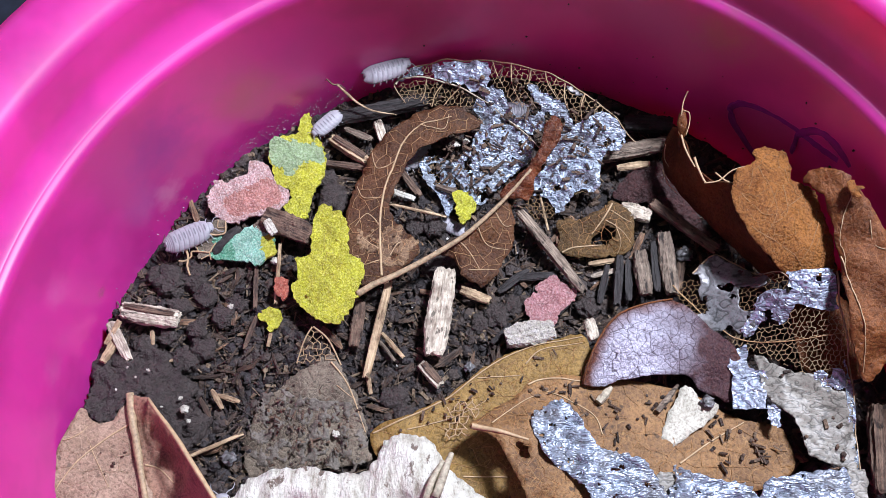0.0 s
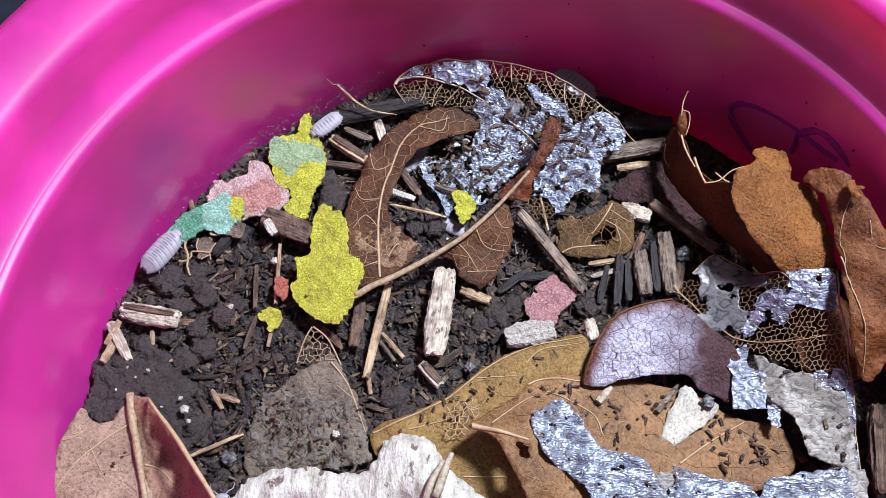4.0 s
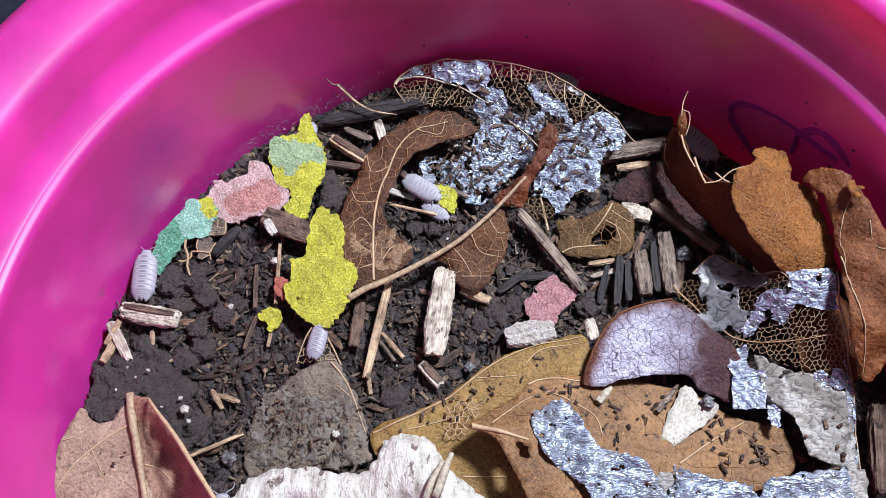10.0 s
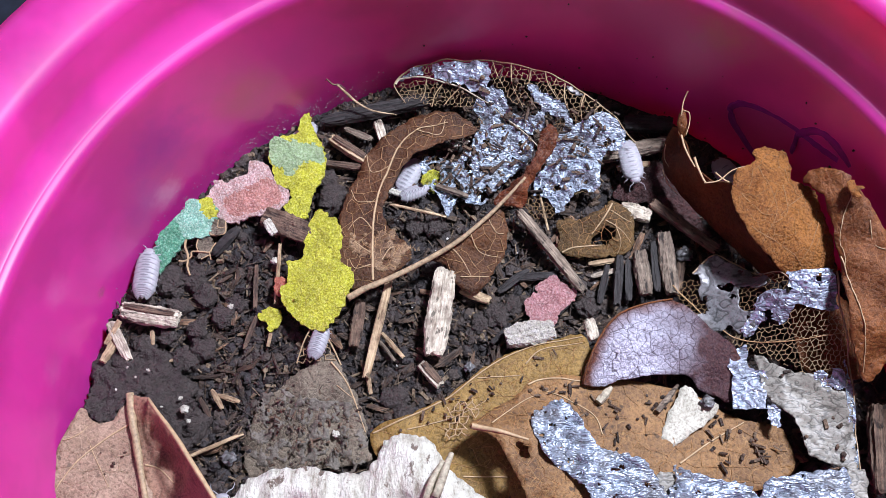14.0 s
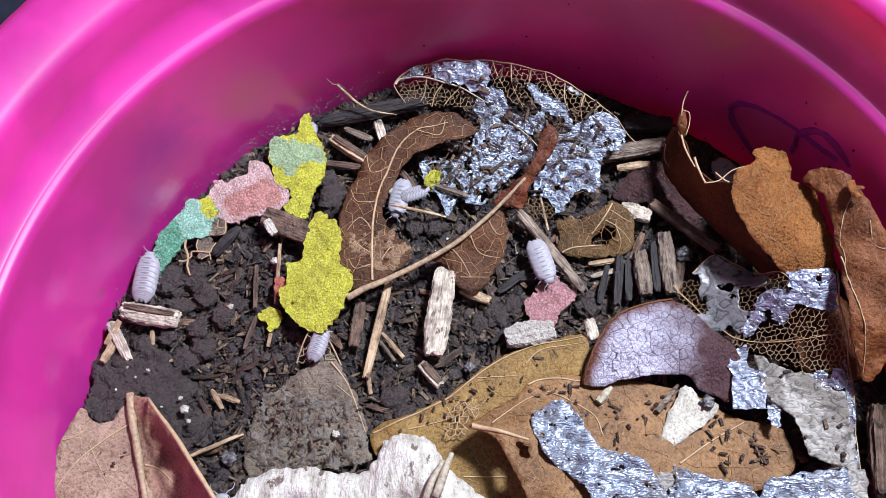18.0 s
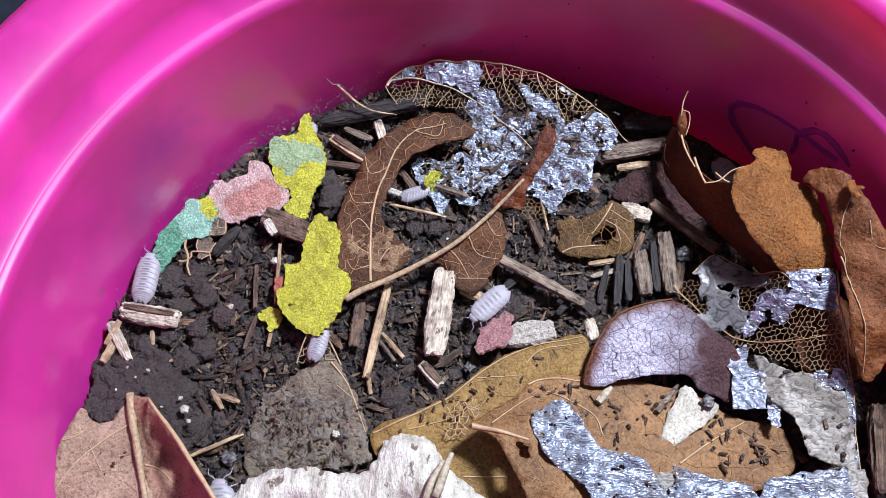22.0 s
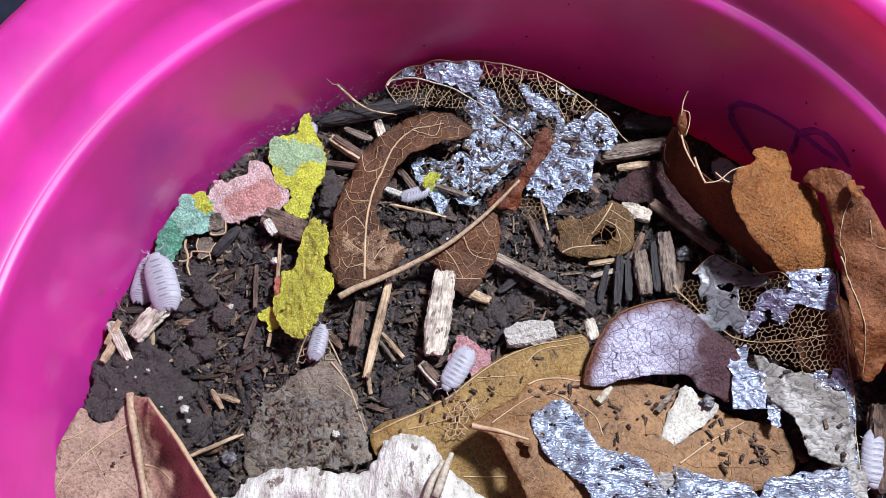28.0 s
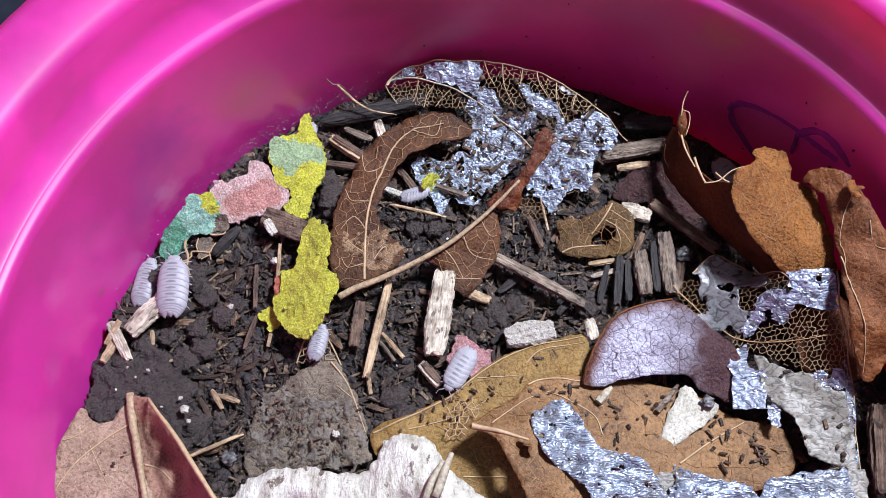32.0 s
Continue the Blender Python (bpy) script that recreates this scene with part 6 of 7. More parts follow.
for seg, r in (([(-55.1, 37.6), (-55.2, 36.3), (-54.6, 34.5), (-54.6, 32.5), (-54.0, 30.8)], 0.4), ([(-56.3, 33.6), (-55.2, 33.6), (-54.0, 34.4), (-53.9, 35.3), (-52.2, 35.3), (-50.6, 35.2), (-50.0, 36.2), (-49.4, 37.0)], 0.3),
               ([(-50.6, 35.2), (-50.2, 33.7)], 0.24), ([(-52.8, 38.0), (-53.1, 36.5), (-52.6, 35.3)], 0.22), ([(-52.0, 33.9), (-50.3, 34.7)], 0.2), ([(-50.6, 38.6), (-49.2, 38.5), (-47.8, 38.9), (-47.8, 41.2)], 0.3), ([(-49.2, 41.4), (-49.2, 40.0), (-47.9, 40.0)], 0.16)):
    part("vein", vein([(*q, 0.0) for q in seg], scrap_h, r, r * 0.85, 0.25), VEIN, scrap, "bare pale vein")
for p, r, nm in (([(-45.8, 25.0, 1.6)][0], 0.8, "white_grain"), ([(-52.3, 5.2, 4.5)][0], 1.0, "white_grain"), ([(-51.5, 3.1, 4.2)][0], 0.5, "white_grain"), ([(-25.6, 0.9, 3.0)][0], 0.8, "white_grain"), ([(-44.5, -3.1, 1.5)][0], 1.6, "pale_film_scrap"), ([(-38.2, 33.6, 2.0)][0], 1.1, "white_grain"), ([(37.8, 33.6, 3.0)][0], 1.8, "grey_grain"), ([(-2.1, 13.1, 1.5)][0], 1.1, "grey_grain"), ([(-4.5, 56.1, 4.5)][0], 1.0, "white_grain"), ([(-2.3, 56.7, 4.5)][0], 0.7, "white_grain"), ([(38.8, 5.3, 7.0)][0], 1.3, "grey_grain")):
    grain = thing(nm, p, "small irregular pale grain on the soil", "grain", "pale grains")
    gv = [(p[0] + v.x * r * (0.8 + 0.75 * noise.noise(v * 1.9 + Vector(p))), p[1] + v.y * r * (0.7 + 0.75 * noise.noise(v * 1.9 - Vector(p))), p[2] + v.z * r * (0.4 + 0.3 * noise.noise(v * 2.5 + Vector(p)))) for v in ICO2_V]
    part("grain", (gv, ICO2_F), GREYFILM if nm != "white_grain" else BARK_WHITE, grain, smooth=True)

for k, (ends, w, mat) in enumerate((
        ([(23.7, 32.3, 1.5), (21.8, 24.7, 1.2)], 1.6, DARKWOOD), ([(27.6, 33.1, 1.6), (27.2, 25.1, 1.4)], 1.8, DARKWOOD), ([(32.3, 36.5, 2.0), (32.4, 26.6, 1.8)], 2.0, DARKWOOD),
        ([(37.5, 35.4, 1.6), (36.3, 26.6, 1.6)], 1.8, BROWNWOOD), ([(20.1, 32.3, 1.5), (25.3, 33.1, 1.5)], 1.4, STRAW), ([(20.5, 29.9, 1.5), (25.8, 31.3, 1.5)], 1.2, PALEWOOD),
        ([(9.3, 42.2, 1.2), (11.8, 35.8, 1.2)], 1.6, BROWNWOOD), ([(-49.9, 34.8, 1.2), (-45.4, 40.3, 1.6)], 2.4, DARKWOOD), ([(16.6, 51.6, 2.2), (22.8, 46.4, 1.8)], 1.4, BROWNWOOD),
        ([(17.5, 48.1, 2.0), (23.2, 50.2, 2.0)], 1.6, GREYWOOD), ([(26.3, 51.4, 2.2), (32.8, 52.3, 2.2)], 1.8, STRAW), ([(-22.1, 52.6, 1.0), (-20.9, 47.8, 1.0)], 1.6, BROWNWOOD),
        ([(-15.5, 52.4, 1.2), (-11.0, 46.5, 1.2)], 1.8, BROWNWOOD), ([(-8.3, 48.2, 2.5), (-1.9, 45.8, 2.5)], 1.4, GREYWOOD), ([(-26.2, 61.1, 1.2), (-20.5, 58.6, 1.2)], 1.6, GREYWOOD),
        ([(3.2, 27.1, 1.0), (9.1, 31.5, 1.0)], 1.8, DARKWOOD), ([(14.0, 22.7, 1.0), (16.7, 25.9, 1.0)], 1.6, DARKWOOD), ([(-48.5, 9.3, 1.2), (-46.2, 5.7, 1.2)], 1.2, STRAW), ([(-47.4, 8.3, 1.2), (-43.2, 7.0, 1.2)], 1.1, STRAW),
        ([(-50.5, 7.8, 1.2), (-48.4, 4.2, 1.2)], 1.2, BROWNWOOD), ([(-56.7, 14.6, 1.2), (-52.1, 15.4, 1.2)], 0.9, STRAW), ([(-41.2, 23.1, 1.0), (-43.2, 16.7, 1.0)], 1.2, BROWNWOOD), ([(-60.3, 20.5, 1.4), (-59.9, 17.6, 1.2)], 0.9, STRAW))):
    wood_piece("wood_splinter", ends, w, w * 0.75, mat, "small splinter of rotting wood on the soil", "splinter", 60.0 + k, rough=0.35, taper=0.6, sections=10, sides=12)

# ---- clods ----
crng = random.Random(5)


def clod(p, r, flat=0.75):
    ob = thing("soil_clod", p, "rounded dark clod of damp soil", "soil clod", "soil clods")
    s = crng.uniform(0, 50)
    k = (r * crng.uniform(0.85, 1.2), r * crng.uniform(0.85, 1.2), r * flat)
    out = []
    for v in ICO2_V:
        d = 0.85 + 0.38 * noise.fractal(v * 2.1 + Vector((s, 0, 0)), 0.55, 2.2, 6)
        out.append((p[0] + v.x * d * k[0], p[1] + v.y * d * k[1], p[2] + v.z * d * k[2]))
    part("clod", (out, ICO2_F), CLOD, ob, smooth=True)


for p, r in zip([(-57.7, 30.0, 0.6), (-53.5, 31.1, 0.6), (-51.1, 27.2, 0.6), (-55.9, 25.0, 0.6), (-61.0, 31.2, 0.6), (-52.1, 20.6, 0.6), (-47.6, 23.3, 0.6), (-45.1, 25.5, 0.6), (-57.3, 19.1, 0.6), (-61.8, 17.5, 0.6), (-64.1, 14.3, 0.6), (-68.1, 12.7, 0.6), (-59.7, 12.2, 0.6), (-55.4, 9.5, 0.6), (-51.3, 3.3, 0.6), (-56.1, 6.4, 0.6), (-60.4, 8.5, 0.6), (-66.1, 8.5, 0.6), (-27.9, 46.3, 0.6), (-29.7, 50.5, 0.6), (-8.3, 32.9, 0.6), (-5.2, 32.9, 0.6), (-8.3, 40.9, 0.6), (-12.1, 40.9, 0.6), (-15.4, 7.7, 0.6), (-13.8, 4.6, 0.6), (3.1, 22.9, 0.6), (5.8, 24.5, 0.6), (0.0, 21.3, 0.6), (-1.5, 27.3, 0.6), (19.8, 24.3, 0.6), (-21.3, 2.1, 0.6), (-50.8, 16.9, 0.6), (-53.7, 14.8, 0.6)],
                (3.0, 2.6, 2.4, 2.4, 2.0, 2.6, 2.2, 2.0, 2.4, 3.0, 3.2, 3.2, 3.4, 3.4, 3.6, 3.4, 3.2, 3.2, 3.6, 2.6, 2.8, 2.6, 3.0, 2.4, 2.6, 2.2, 2.6, 2.2, 2.2, 2.0, 2.6, 2.2, 2.6, 2.4)):
    clod(p, r)

mud = leaf("mud_patch", "smooth lumpy patch of dark wet mud", [
    ("mud", [(-70.2, 9.3, 2.0), (-66.5, 12.8, 2.5), (-63.4, 15.2, 2.5), (-57.6, 16.7, 2.2), (-54.6, 14.4, 2.0), (-52.8, 9.1, 2.4), (-50.2, 4.0, 2.4), (-50.1, -0.5, 2.0), (-53.3, -0.9, 2.0), (-56.7, 3.4, 3.0), (-60.0, 7.9, 3.5), (-62.9, 6.5, 4.5), (-64.8, 3.6, 4.5), (-68.0, 2.9, 4.5), (-70.3, 5.6, 4.0)], CLOD, dict(thick=2.5, jag=0.6, lumps=1.3, size=1.9, step=0.6))], category="mud")

for k, p in enumerate([(-64.7, 8.6, 5.0), (-61.6, 11.0, 4.4), (-59.5, 12.3, 4.2), (-56.5, 5.6, 4.4), (-53.3, 7.2, 4.0), (-54.7, 1.6, 4.2), (-63.4, 12.9, 4.0)]):
    part("pale_fleck", lump(crng, p[0], p[1], p[2], (0.3, 0.22, 0.35, 0.28, 0.4, 0.25, 0.3)[k]), BARK_WHITE, mud, "pale fleck in the mud")

# dark bits strewn on the leaves
frng = random.Random(21)
frass = []


def strew(region, height, n, size=(0.5, 2.2), lift=0.2, wide=(0.16, 0.5)):
    poly = [tuple(q[:2]) for q in region]
    xs, ys = [q[0] for q in poly], [q[1] for q in poly]
    while n:
        x, y = frng.uniform(min(xs), max(xs)), frng.uniform(min(ys), max(ys))
        if inside(x, y, poly):
            if frng.random() < 0.4:
                frass.append(lump(frng, x, y, height(x, y) + lift * 0.6, frng.uniform(*wide) * 0.8))
            else:
                frass.append(splinter(frng, x, y, height(x, y) + lift, frng.uniform(*size) * frng.uniform(0.5, 1), frng.uniform(*wide), 0.1))
            n -= 1


strew([(-8.4, 67.9, 2.0), (0.6, 70.3, 2.0), (12.6, 62.6, 2.0), (26.9, 61.8, 2.0), (21.8, 48.1, 2.0), (14.2, 45.8, 2.0), (0.3, 46.0, 2.0), (-8.3, 52.0, 2.0)], lambda x, y: skel_h(x, y) + 0.45, 130, (0.6, 3.0))
strew([(-10.7, 55.6, 2.0), (0.5, 59.1, 2.0), (5.9, 57.8, 2.0), (3.6, 48.3, 2.0), (0.3, 44.8, 2.0), (-7.2, 46.1, 2.0)], lambda x, y: skel_h(x, y) + 0.6, 60, (1.2, 3.6))
strew([(20.5, 7.0, 5.0), (33.3, 6.9, 5.0), (50.9, -1.0, 5.0), (50.4, -5.8, 5.0), (32.2, -7.6, 5.0), (22.0, -1.8, 5.0)], lambda x, y: 5.2, 46)
strew([(22.5, 8.0, 5.0), (33.3, 6.9, 5.0), (50.8, -2.0, 5.0), (51.4, -5.8, 5.0), (32.2, -7.6, 5.0), (25.8, -2.8, 5.0)], lambda x, y: 5.3, 30, (1.2, 3.0), 0.2, (0.25, 0.6))
strew([(-15.1, 1.6, 3.2), (-0.1, 11.1, 3.2), (15.1, 16.7, 3.2), (18.0, 12.5, 3.2), (4.9, 9.6, 3.2), (-5.2, 1.6, 3.2)], lambda x, y: 3.4, 12, (1.0, 2.4), 0.2, (0.25, 0.6))
strew([(-9.5, 64.2, 2.0), (0.6, 70.3, 2.0), (12.6, 62.6, 2.0), (25.7, 60.6, 2.0), (20.8, 48.1, 2.0), (14.2, 45.8, 2.0), (0.3, 46.0, 2.0), (-8.3, 52.0, 2.0)], lambda x, y: skel_h(x, y) + 0.6, 36, (1.6, 3.4), 0.2, (0.4, 0.8))
strew([(44.2, 16.2, 8.0), (53.4, 11.1, 8.0), (62.4, 6.1, 8.0), (61.7, -6.3, 8.0), (55.5, -3.5, 8.0)], lambda x, y: 8.6, 12, (1.2, 2.4), 0.2, (0.4, 0.7))
strew([(-17.1, 0.6, 3.2), (-0.1, 11.1, 3.2), (15.1, 16.7, 3.2), (18.0, 12.5, 3.2), (4.9, 9.6, 3.2), (-5.2, 1.6, 3.2)], lambda x, y: 3.3, 22)
strew([(-1.2, 1.5, 6.0), (9.7, 8.9, 6.0), (18.5, 7.8, 6.0), (19.0, -1.0, 6.0), (10.5, 4.9, 6.0), (8.4, -1.9, 6.0), (2.6, 0.5, 6.0)], lambda x, y: 6.1, 14)
strew([(-38.4, 5.9, 2.4), (-29.6, 13.1, 2.4), (-21.2, 5.8, 2.4), (-20.5, -3.1, 2.4), (-37.7, -5.0, 2.4)], lambda x, y: 2.6, 90)
strew([(-72.7, -1.5, 6.0), (-61.1, 1.3, 6.0), (-59.0, -10.2, 6.0), (-72.6, -10.2, 6.0)], lambda x, y: 5.6, 8)
strew([(11.2, 0.6, 8.0), (23.3, -6.1, 8.0), (44.5, -9.9, 8.0), (32.4, -10.8, 8.0), (13.8, -8.0, 8.0)], lambda x, y: 8.1, 34)
strew([(18.4, 6.9, 5.5), (30.1, 5.8, 5.5), (28.4, -4.0, 5.5), (19.9, -2.0, 5.5), (13.4, 6.7, 5.5)], LEAF_HEIGHTS["golden_leaf"][1], 26, (0.8, 2.4), 0.35, (0.25, 0.6))
strew([(6.6, 8.0, 4.5), (17.7, 9.8, 4.5), (17.5, 7.4, 4.5), (8.6, 6.6, 4.5)], LEAF_HEIGHTS["golden_leaf"][1], 10, (1.0, 2.4), 0.35, (0.3, 0.6))
strew([(38.0, 3.0, 5.5), (49.0, 1.0, 5.5), (51.5, -4.0, 5.5), (40.0, -6.0, 5.5)], LEAF_HEIGHTS["golden_leaf"][1], 12, (0.8, 2.2), 0.35, (0.25, 0.6))
strew([(-6.0, 58.0, 2.0), (4.0, 62.0, 2.0), (12.0, 58.0, 2.0), (10.0, 48.0, 2.0), (0.3, 46.0, 2.0), (-7.0, 49.0, 2.0)], lambda x, y: skel_h(x, y) + 0.65, 28, (1.4, 3.6), 0.2, (0.3, 0.8))
strew([(16.0, 60.0, 2.0), (25.0, 60.0, 2.0), (22.0, 50.0, 2.0), (15.0, 50.0, 2.0)], lambda x, y: skel_h(x, y) + 0.65, 12, (1.2, 3.0), 0.2, (0.3, 0.7))
bits = part("frass", joined(frass), DIRT, None)
tagged(bits, "dark frass and fibre bits strewn on the leaves", "frass", kind="stuff")


# ---- food flakes ----
def flake(name, outline, mat, label, zones=(), thick=0.5):
    """A crumbly pressed flake, built round its own middle so that it can be carried about; each zone of another colour is a piece of it."""
    ob = thing(name, centre(outline), label, "food flake", "food flakes")
    base = surface(outline, 0.3, 2.6, len(name))

    def height(x, y):
        v = Vector((x, y, len(name)))
        return base(x, y) + 0.24 * noise.noise(v * 0.75) + 0.16 * noise.noise(v * 1.9)
    verts, faces = sheet(outline, height, thick, 0.42, 0.8, 0.38, seed=len(name) * 1.7, sub=5)
    rings = [[tuple(q[:2]) for q in smooth_line(z[0], True, 4)] for z in zones]
    groups = [[] for _ in range(len(zones) + 1)]
    for f in faces:
        x, y = sum(verts[i][0] for i in f) / len(f), sum(verts[i][1] for i in f) / len(f)
        wx, wy = x + 0.7 * noise.noise(Vector((x, y, 1.0)) * 1.3), y + 0.7 * noise.noise(Vector((x, y, 9.0)) * 1.3)
        hit = [k + 1 for k, ring in enumerate(rings) if inside(wx, wy, ring)]
        groups[hit[-1] if hit else 0].append(f)
    for k, chosen in enumerate(groups):
        used = {i: n for n, i in enumerate(sorted({i for f in chosen for i in f}))}
        geometry = [verts[i] for i in used], [tuple(used[i] for i in f) for f in chosen]
        part("patch" if k else "flake", geometry, zones[k - 1][1] if k else mat, ob, zones[k - 1][2] if k else "")
    return ob


big_yellow = flake("yellow_flake", [(-29.4, 43.7, 5.1), (-27.7, 43.1, 5.5), (-27.2, 42.3, 5.6), (-25.5, 41.8, 6.0), (-24.7, 40.0, 6.2), (-24.1, 37.7, 6.3), (-23.9, 34.3, 6.3), (-23.4, 33.2, 6.4), (-22.0, 32.1, 6.5), (-21.0, 31.0, 6.5), (-21.1, 28.8, 6.5), (-21.9, 27.7, 6.5), (-22.1, 25.0, 6.5), (-23.3, 23.0, 6.4), (-24.3, 21.5, 6.1), (-25.3, 20.1, 5.9), (-28.0, 20.7, 5.2), (-30.1, 21.7, 4.7), (-32.3, 23.7, 4.3), (-34.0, 25.5, 4.3), (-34.3, 28.0, 4.3), (-33.4, 29.6, 4.3), (-33.8, 33.0, 4.3), (-31.7, 34.0, 4.4), (-31.1, 36.2, 4.6), (-31.1, 39.0, 4.6), (-30.6, 41.7, 4.8)], YELLOW, "large mustard-yellow pressed food flake")
for k, p in enumerate([(-27.8, 39.7, 4.2), (-26.1, 36.3, 4.0), (-29.0, 34.1, 4.1), (-30.0, 29.7, 4.2), (-25.8, 28.6, 3.9), (-28.3, 25.3, 4.0), (-23.9, 26.5, 3.8), (-31.4, 25.9, 4.2), (-23.3, 31.4, 3.8)]):
    part("crumb", lump(crng, p[0], p[1], p[2] + (0.7 if p[0] < -27 else 2.0), 0.4 + 0.1 * (k % 3)), YELLOW, big_yellow, "loose grain of the flake")
flake("two_tone_flake", [(-32.8, 63.3, 4.0), (-32.1, 60.4, 4.0), (-31.2, 58.6, 3.9), (-29.9, 56.0, 3.7), (-29.2, 53.4, 3.5), (-29.5, 50.5, 3.3), (-30.7, 48.2, 3.1), (-31.6, 46.0, 3.0), (-32.3, 43.2, 2.7), (-32.9, 41.7, 2.6), (-34.5, 42.1, 2.6), (-36.1, 42.9, 2.7), (-36.9, 44.2, 2.8), (-35.7, 46.0, 3.0), (-36.3, 47.7, 3.1), (-38.5, 48.8, 3.3), (-39.5, 51.7, 3.6), (-40.4, 54.0, 3.8), (-40.1, 56.0, 4.1), (-40.0, 57.9, 4.4), (-37.8, 58.7, 4.4), (-35.0, 58.7, 4.3), (-34.7, 60.7, 4.2), (-34.1, 63.1, 4.1)], YELLOW, "yellow food flake with a pale green band",
      [([(-40.5, 56.0, 4.1), (-40.2, 58.3, 4.3), (-37.7, 57.8, 4.2), (-34.4, 57.3, 4.1), (-31.7, 56.9, 3.9), (-29.6, 55.3, 3.7), (-29.8, 52.8, 3.5), (-32.7, 53.4, 3.6), (-34.8, 51.7, 3.5), (-36.4, 49.9, 3.4), (-37.5, 51.6, 3.6), (-39.5, 53.1, 3.8)], SAGE, "pale green band")])
flake("pink_flake", [(-51.8, 46.3, 3.4), (-50.8, 48.1, 3.5), (-50.5, 49.7, 3.6), (-48.2, 49.1, 3.7), (-46.1, 50.2, 3.8), (-44.0, 51.0, 3.8), (-44.0, 53.1, 3.8), (-42.2, 53.5, 3.8), (-40.6, 52.8, 3.8), (-39.7, 51.1, 3.6), (-38.5, 48.8, 3.4), (-36.1, 47.1, 3.2), (-36.6, 44.6, 3.1), (-38.3, 43.5, 3.0), (-41.5, 42.6, 2.9), (-44.7, 41.6, 2.8), (-46.2, 40.9, 2.8), (-48.9, 41.6, 2.9), (-50.3, 42.7, 3.0), (-51.2, 44.2, 3.2)], ROSE, "pale pink pressed food flake on the soil",
      [([(-48.1, 46.2, 3.4), (-43.8, 48.0, 3.5), (-41.1, 49.6, 3.5), (-39.4, 49.9, 3.4), (-37.4, 46.5, 3.2), (-38.3, 44.6, 3.0), (-42.6, 43.3, 3.0), (-46.8, 42.5, 2.9), (-48.4, 44.3, 3.1)], SALMON, "salmon-red middle")])
small_yellow = flake("small_yellow_flake", [(-5.0, 45.9, 3.8), (-3.8, 46.9, 3.8), (-2.1, 46.2, 3.8), (-1.0, 45.0, 3.8), (-0.6, 43.5, 3.8), (-1.2, 42.0, 3.8), (-2.3, 40.7, 3.8), (-3.5, 39.9, 3.8), (-4.0, 41.3, 3.8), (-4.4, 43.6, 3.8)], YELLOW, "small yellow food flake on the soil")
flake("yellow_crumb", [(-40.2, 23.9, 2.0), (-38.7, 24.4, 2.0), (-36.8, 23.9, 2.0), (-36.4, 22.3, 1.9), (-37.3, 20.9, 1.7), (-38.5, 20.3, 1.7), (-39.4, 21.6, 1.8), (-40.7, 22.6, 2.0)], YELLOW, "small yellow crumb of food flake")
flake("red_crumb", [(-37.8, 29.8, 3.4), (-36.4, 30.0, 3.4), (-35.5, 28.7, 3.4), (-35.3, 26.5, 3.2), (-36.3, 25.4, 3.0), (-37.2, 26.6, 3.0), (-38.0, 28.1, 3.2)], RED, "small red crumb of food flake")
green_flake = flake("green_flake", [(-54.9, 45.5, 4.2), (-53.0, 45.4, 4.1), (-50.9, 46.0, 4.0), (-49.5, 43.6, 3.7), (-49.3, 42.0, 3.5), (-47.9, 41.1, 3.4), (-47.9, 38.9, 3.3), (-49.9, 38.3, 3.2), (-53.4, 38.0, 3.2), (-55.5, 37.4, 3.2), (-56.4, 35.3, 3.1), (-57.7, 33.5, 2.9), (-59.6, 30.9, 2.8), (-60.3, 32.2, 2.9), (-61.1, 34.5, 3.2), (-60.7, 37.0, 3.7), (-59.2, 39.5, 4.1), (-57.4, 41.5, 4.2), (-55.9, 43.6, 4.3)], GREEN, "sea-green food flake with an aqua half and a yellow corner",
                    [([(-55.2, 45.5, 4.2), (-52.8, 45.5, 4.1), (-52.1, 43.3, 3.8), (-49.4, 41.6, 3.5), (-47.9, 38.5, 3.3), (-53.4, 37.6, 3.2), (-55.6, 38.3, 3.3), (-56.6, 40.2, 3.7), (-57.0, 41.9, 4.1)], AQUA, "pale aqua half"), ([(-53.3, 45.8, 4.1), (-50.8, 46.3, 4.0), (-49.0, 42.0, 3.5), (-51.2, 41.8, 3.6), (-52.3, 43.3, 3.8)], YELLOW, "yellow corner"), ([(-50.4, 40.9, 3.5), (-47.7, 41.4, 3.4), (-47.6, 38.6, 3.3), (-50.1, 38.2, 3.3)], GREYLEAF, "grey-brown scrap")])
pink_piece = flake("rose_flake", [(8.3, 25.5, 2.4), (10.4, 26.6, 2.4), (10.3, 28.2, 2.4), (12.6, 29.6, 2.4), (14.2, 30.0, 2.4), (15.1, 28.7, 2.4), (17.2, 27.6, 2.4), (17.8, 26.3, 2.4), (16.5, 24.6, 2.4), (14.4, 22.8, 2.4), (13.8, 20.6, 2.4), (11.7, 19.9, 2.4), (10.7, 19.1, 2.4), (9.4, 19.6, 2.4), (9.0, 21.7, 2.4), (8.3, 23.4, 2.4)], MAUVE, "rose-pink food flake on the soil")


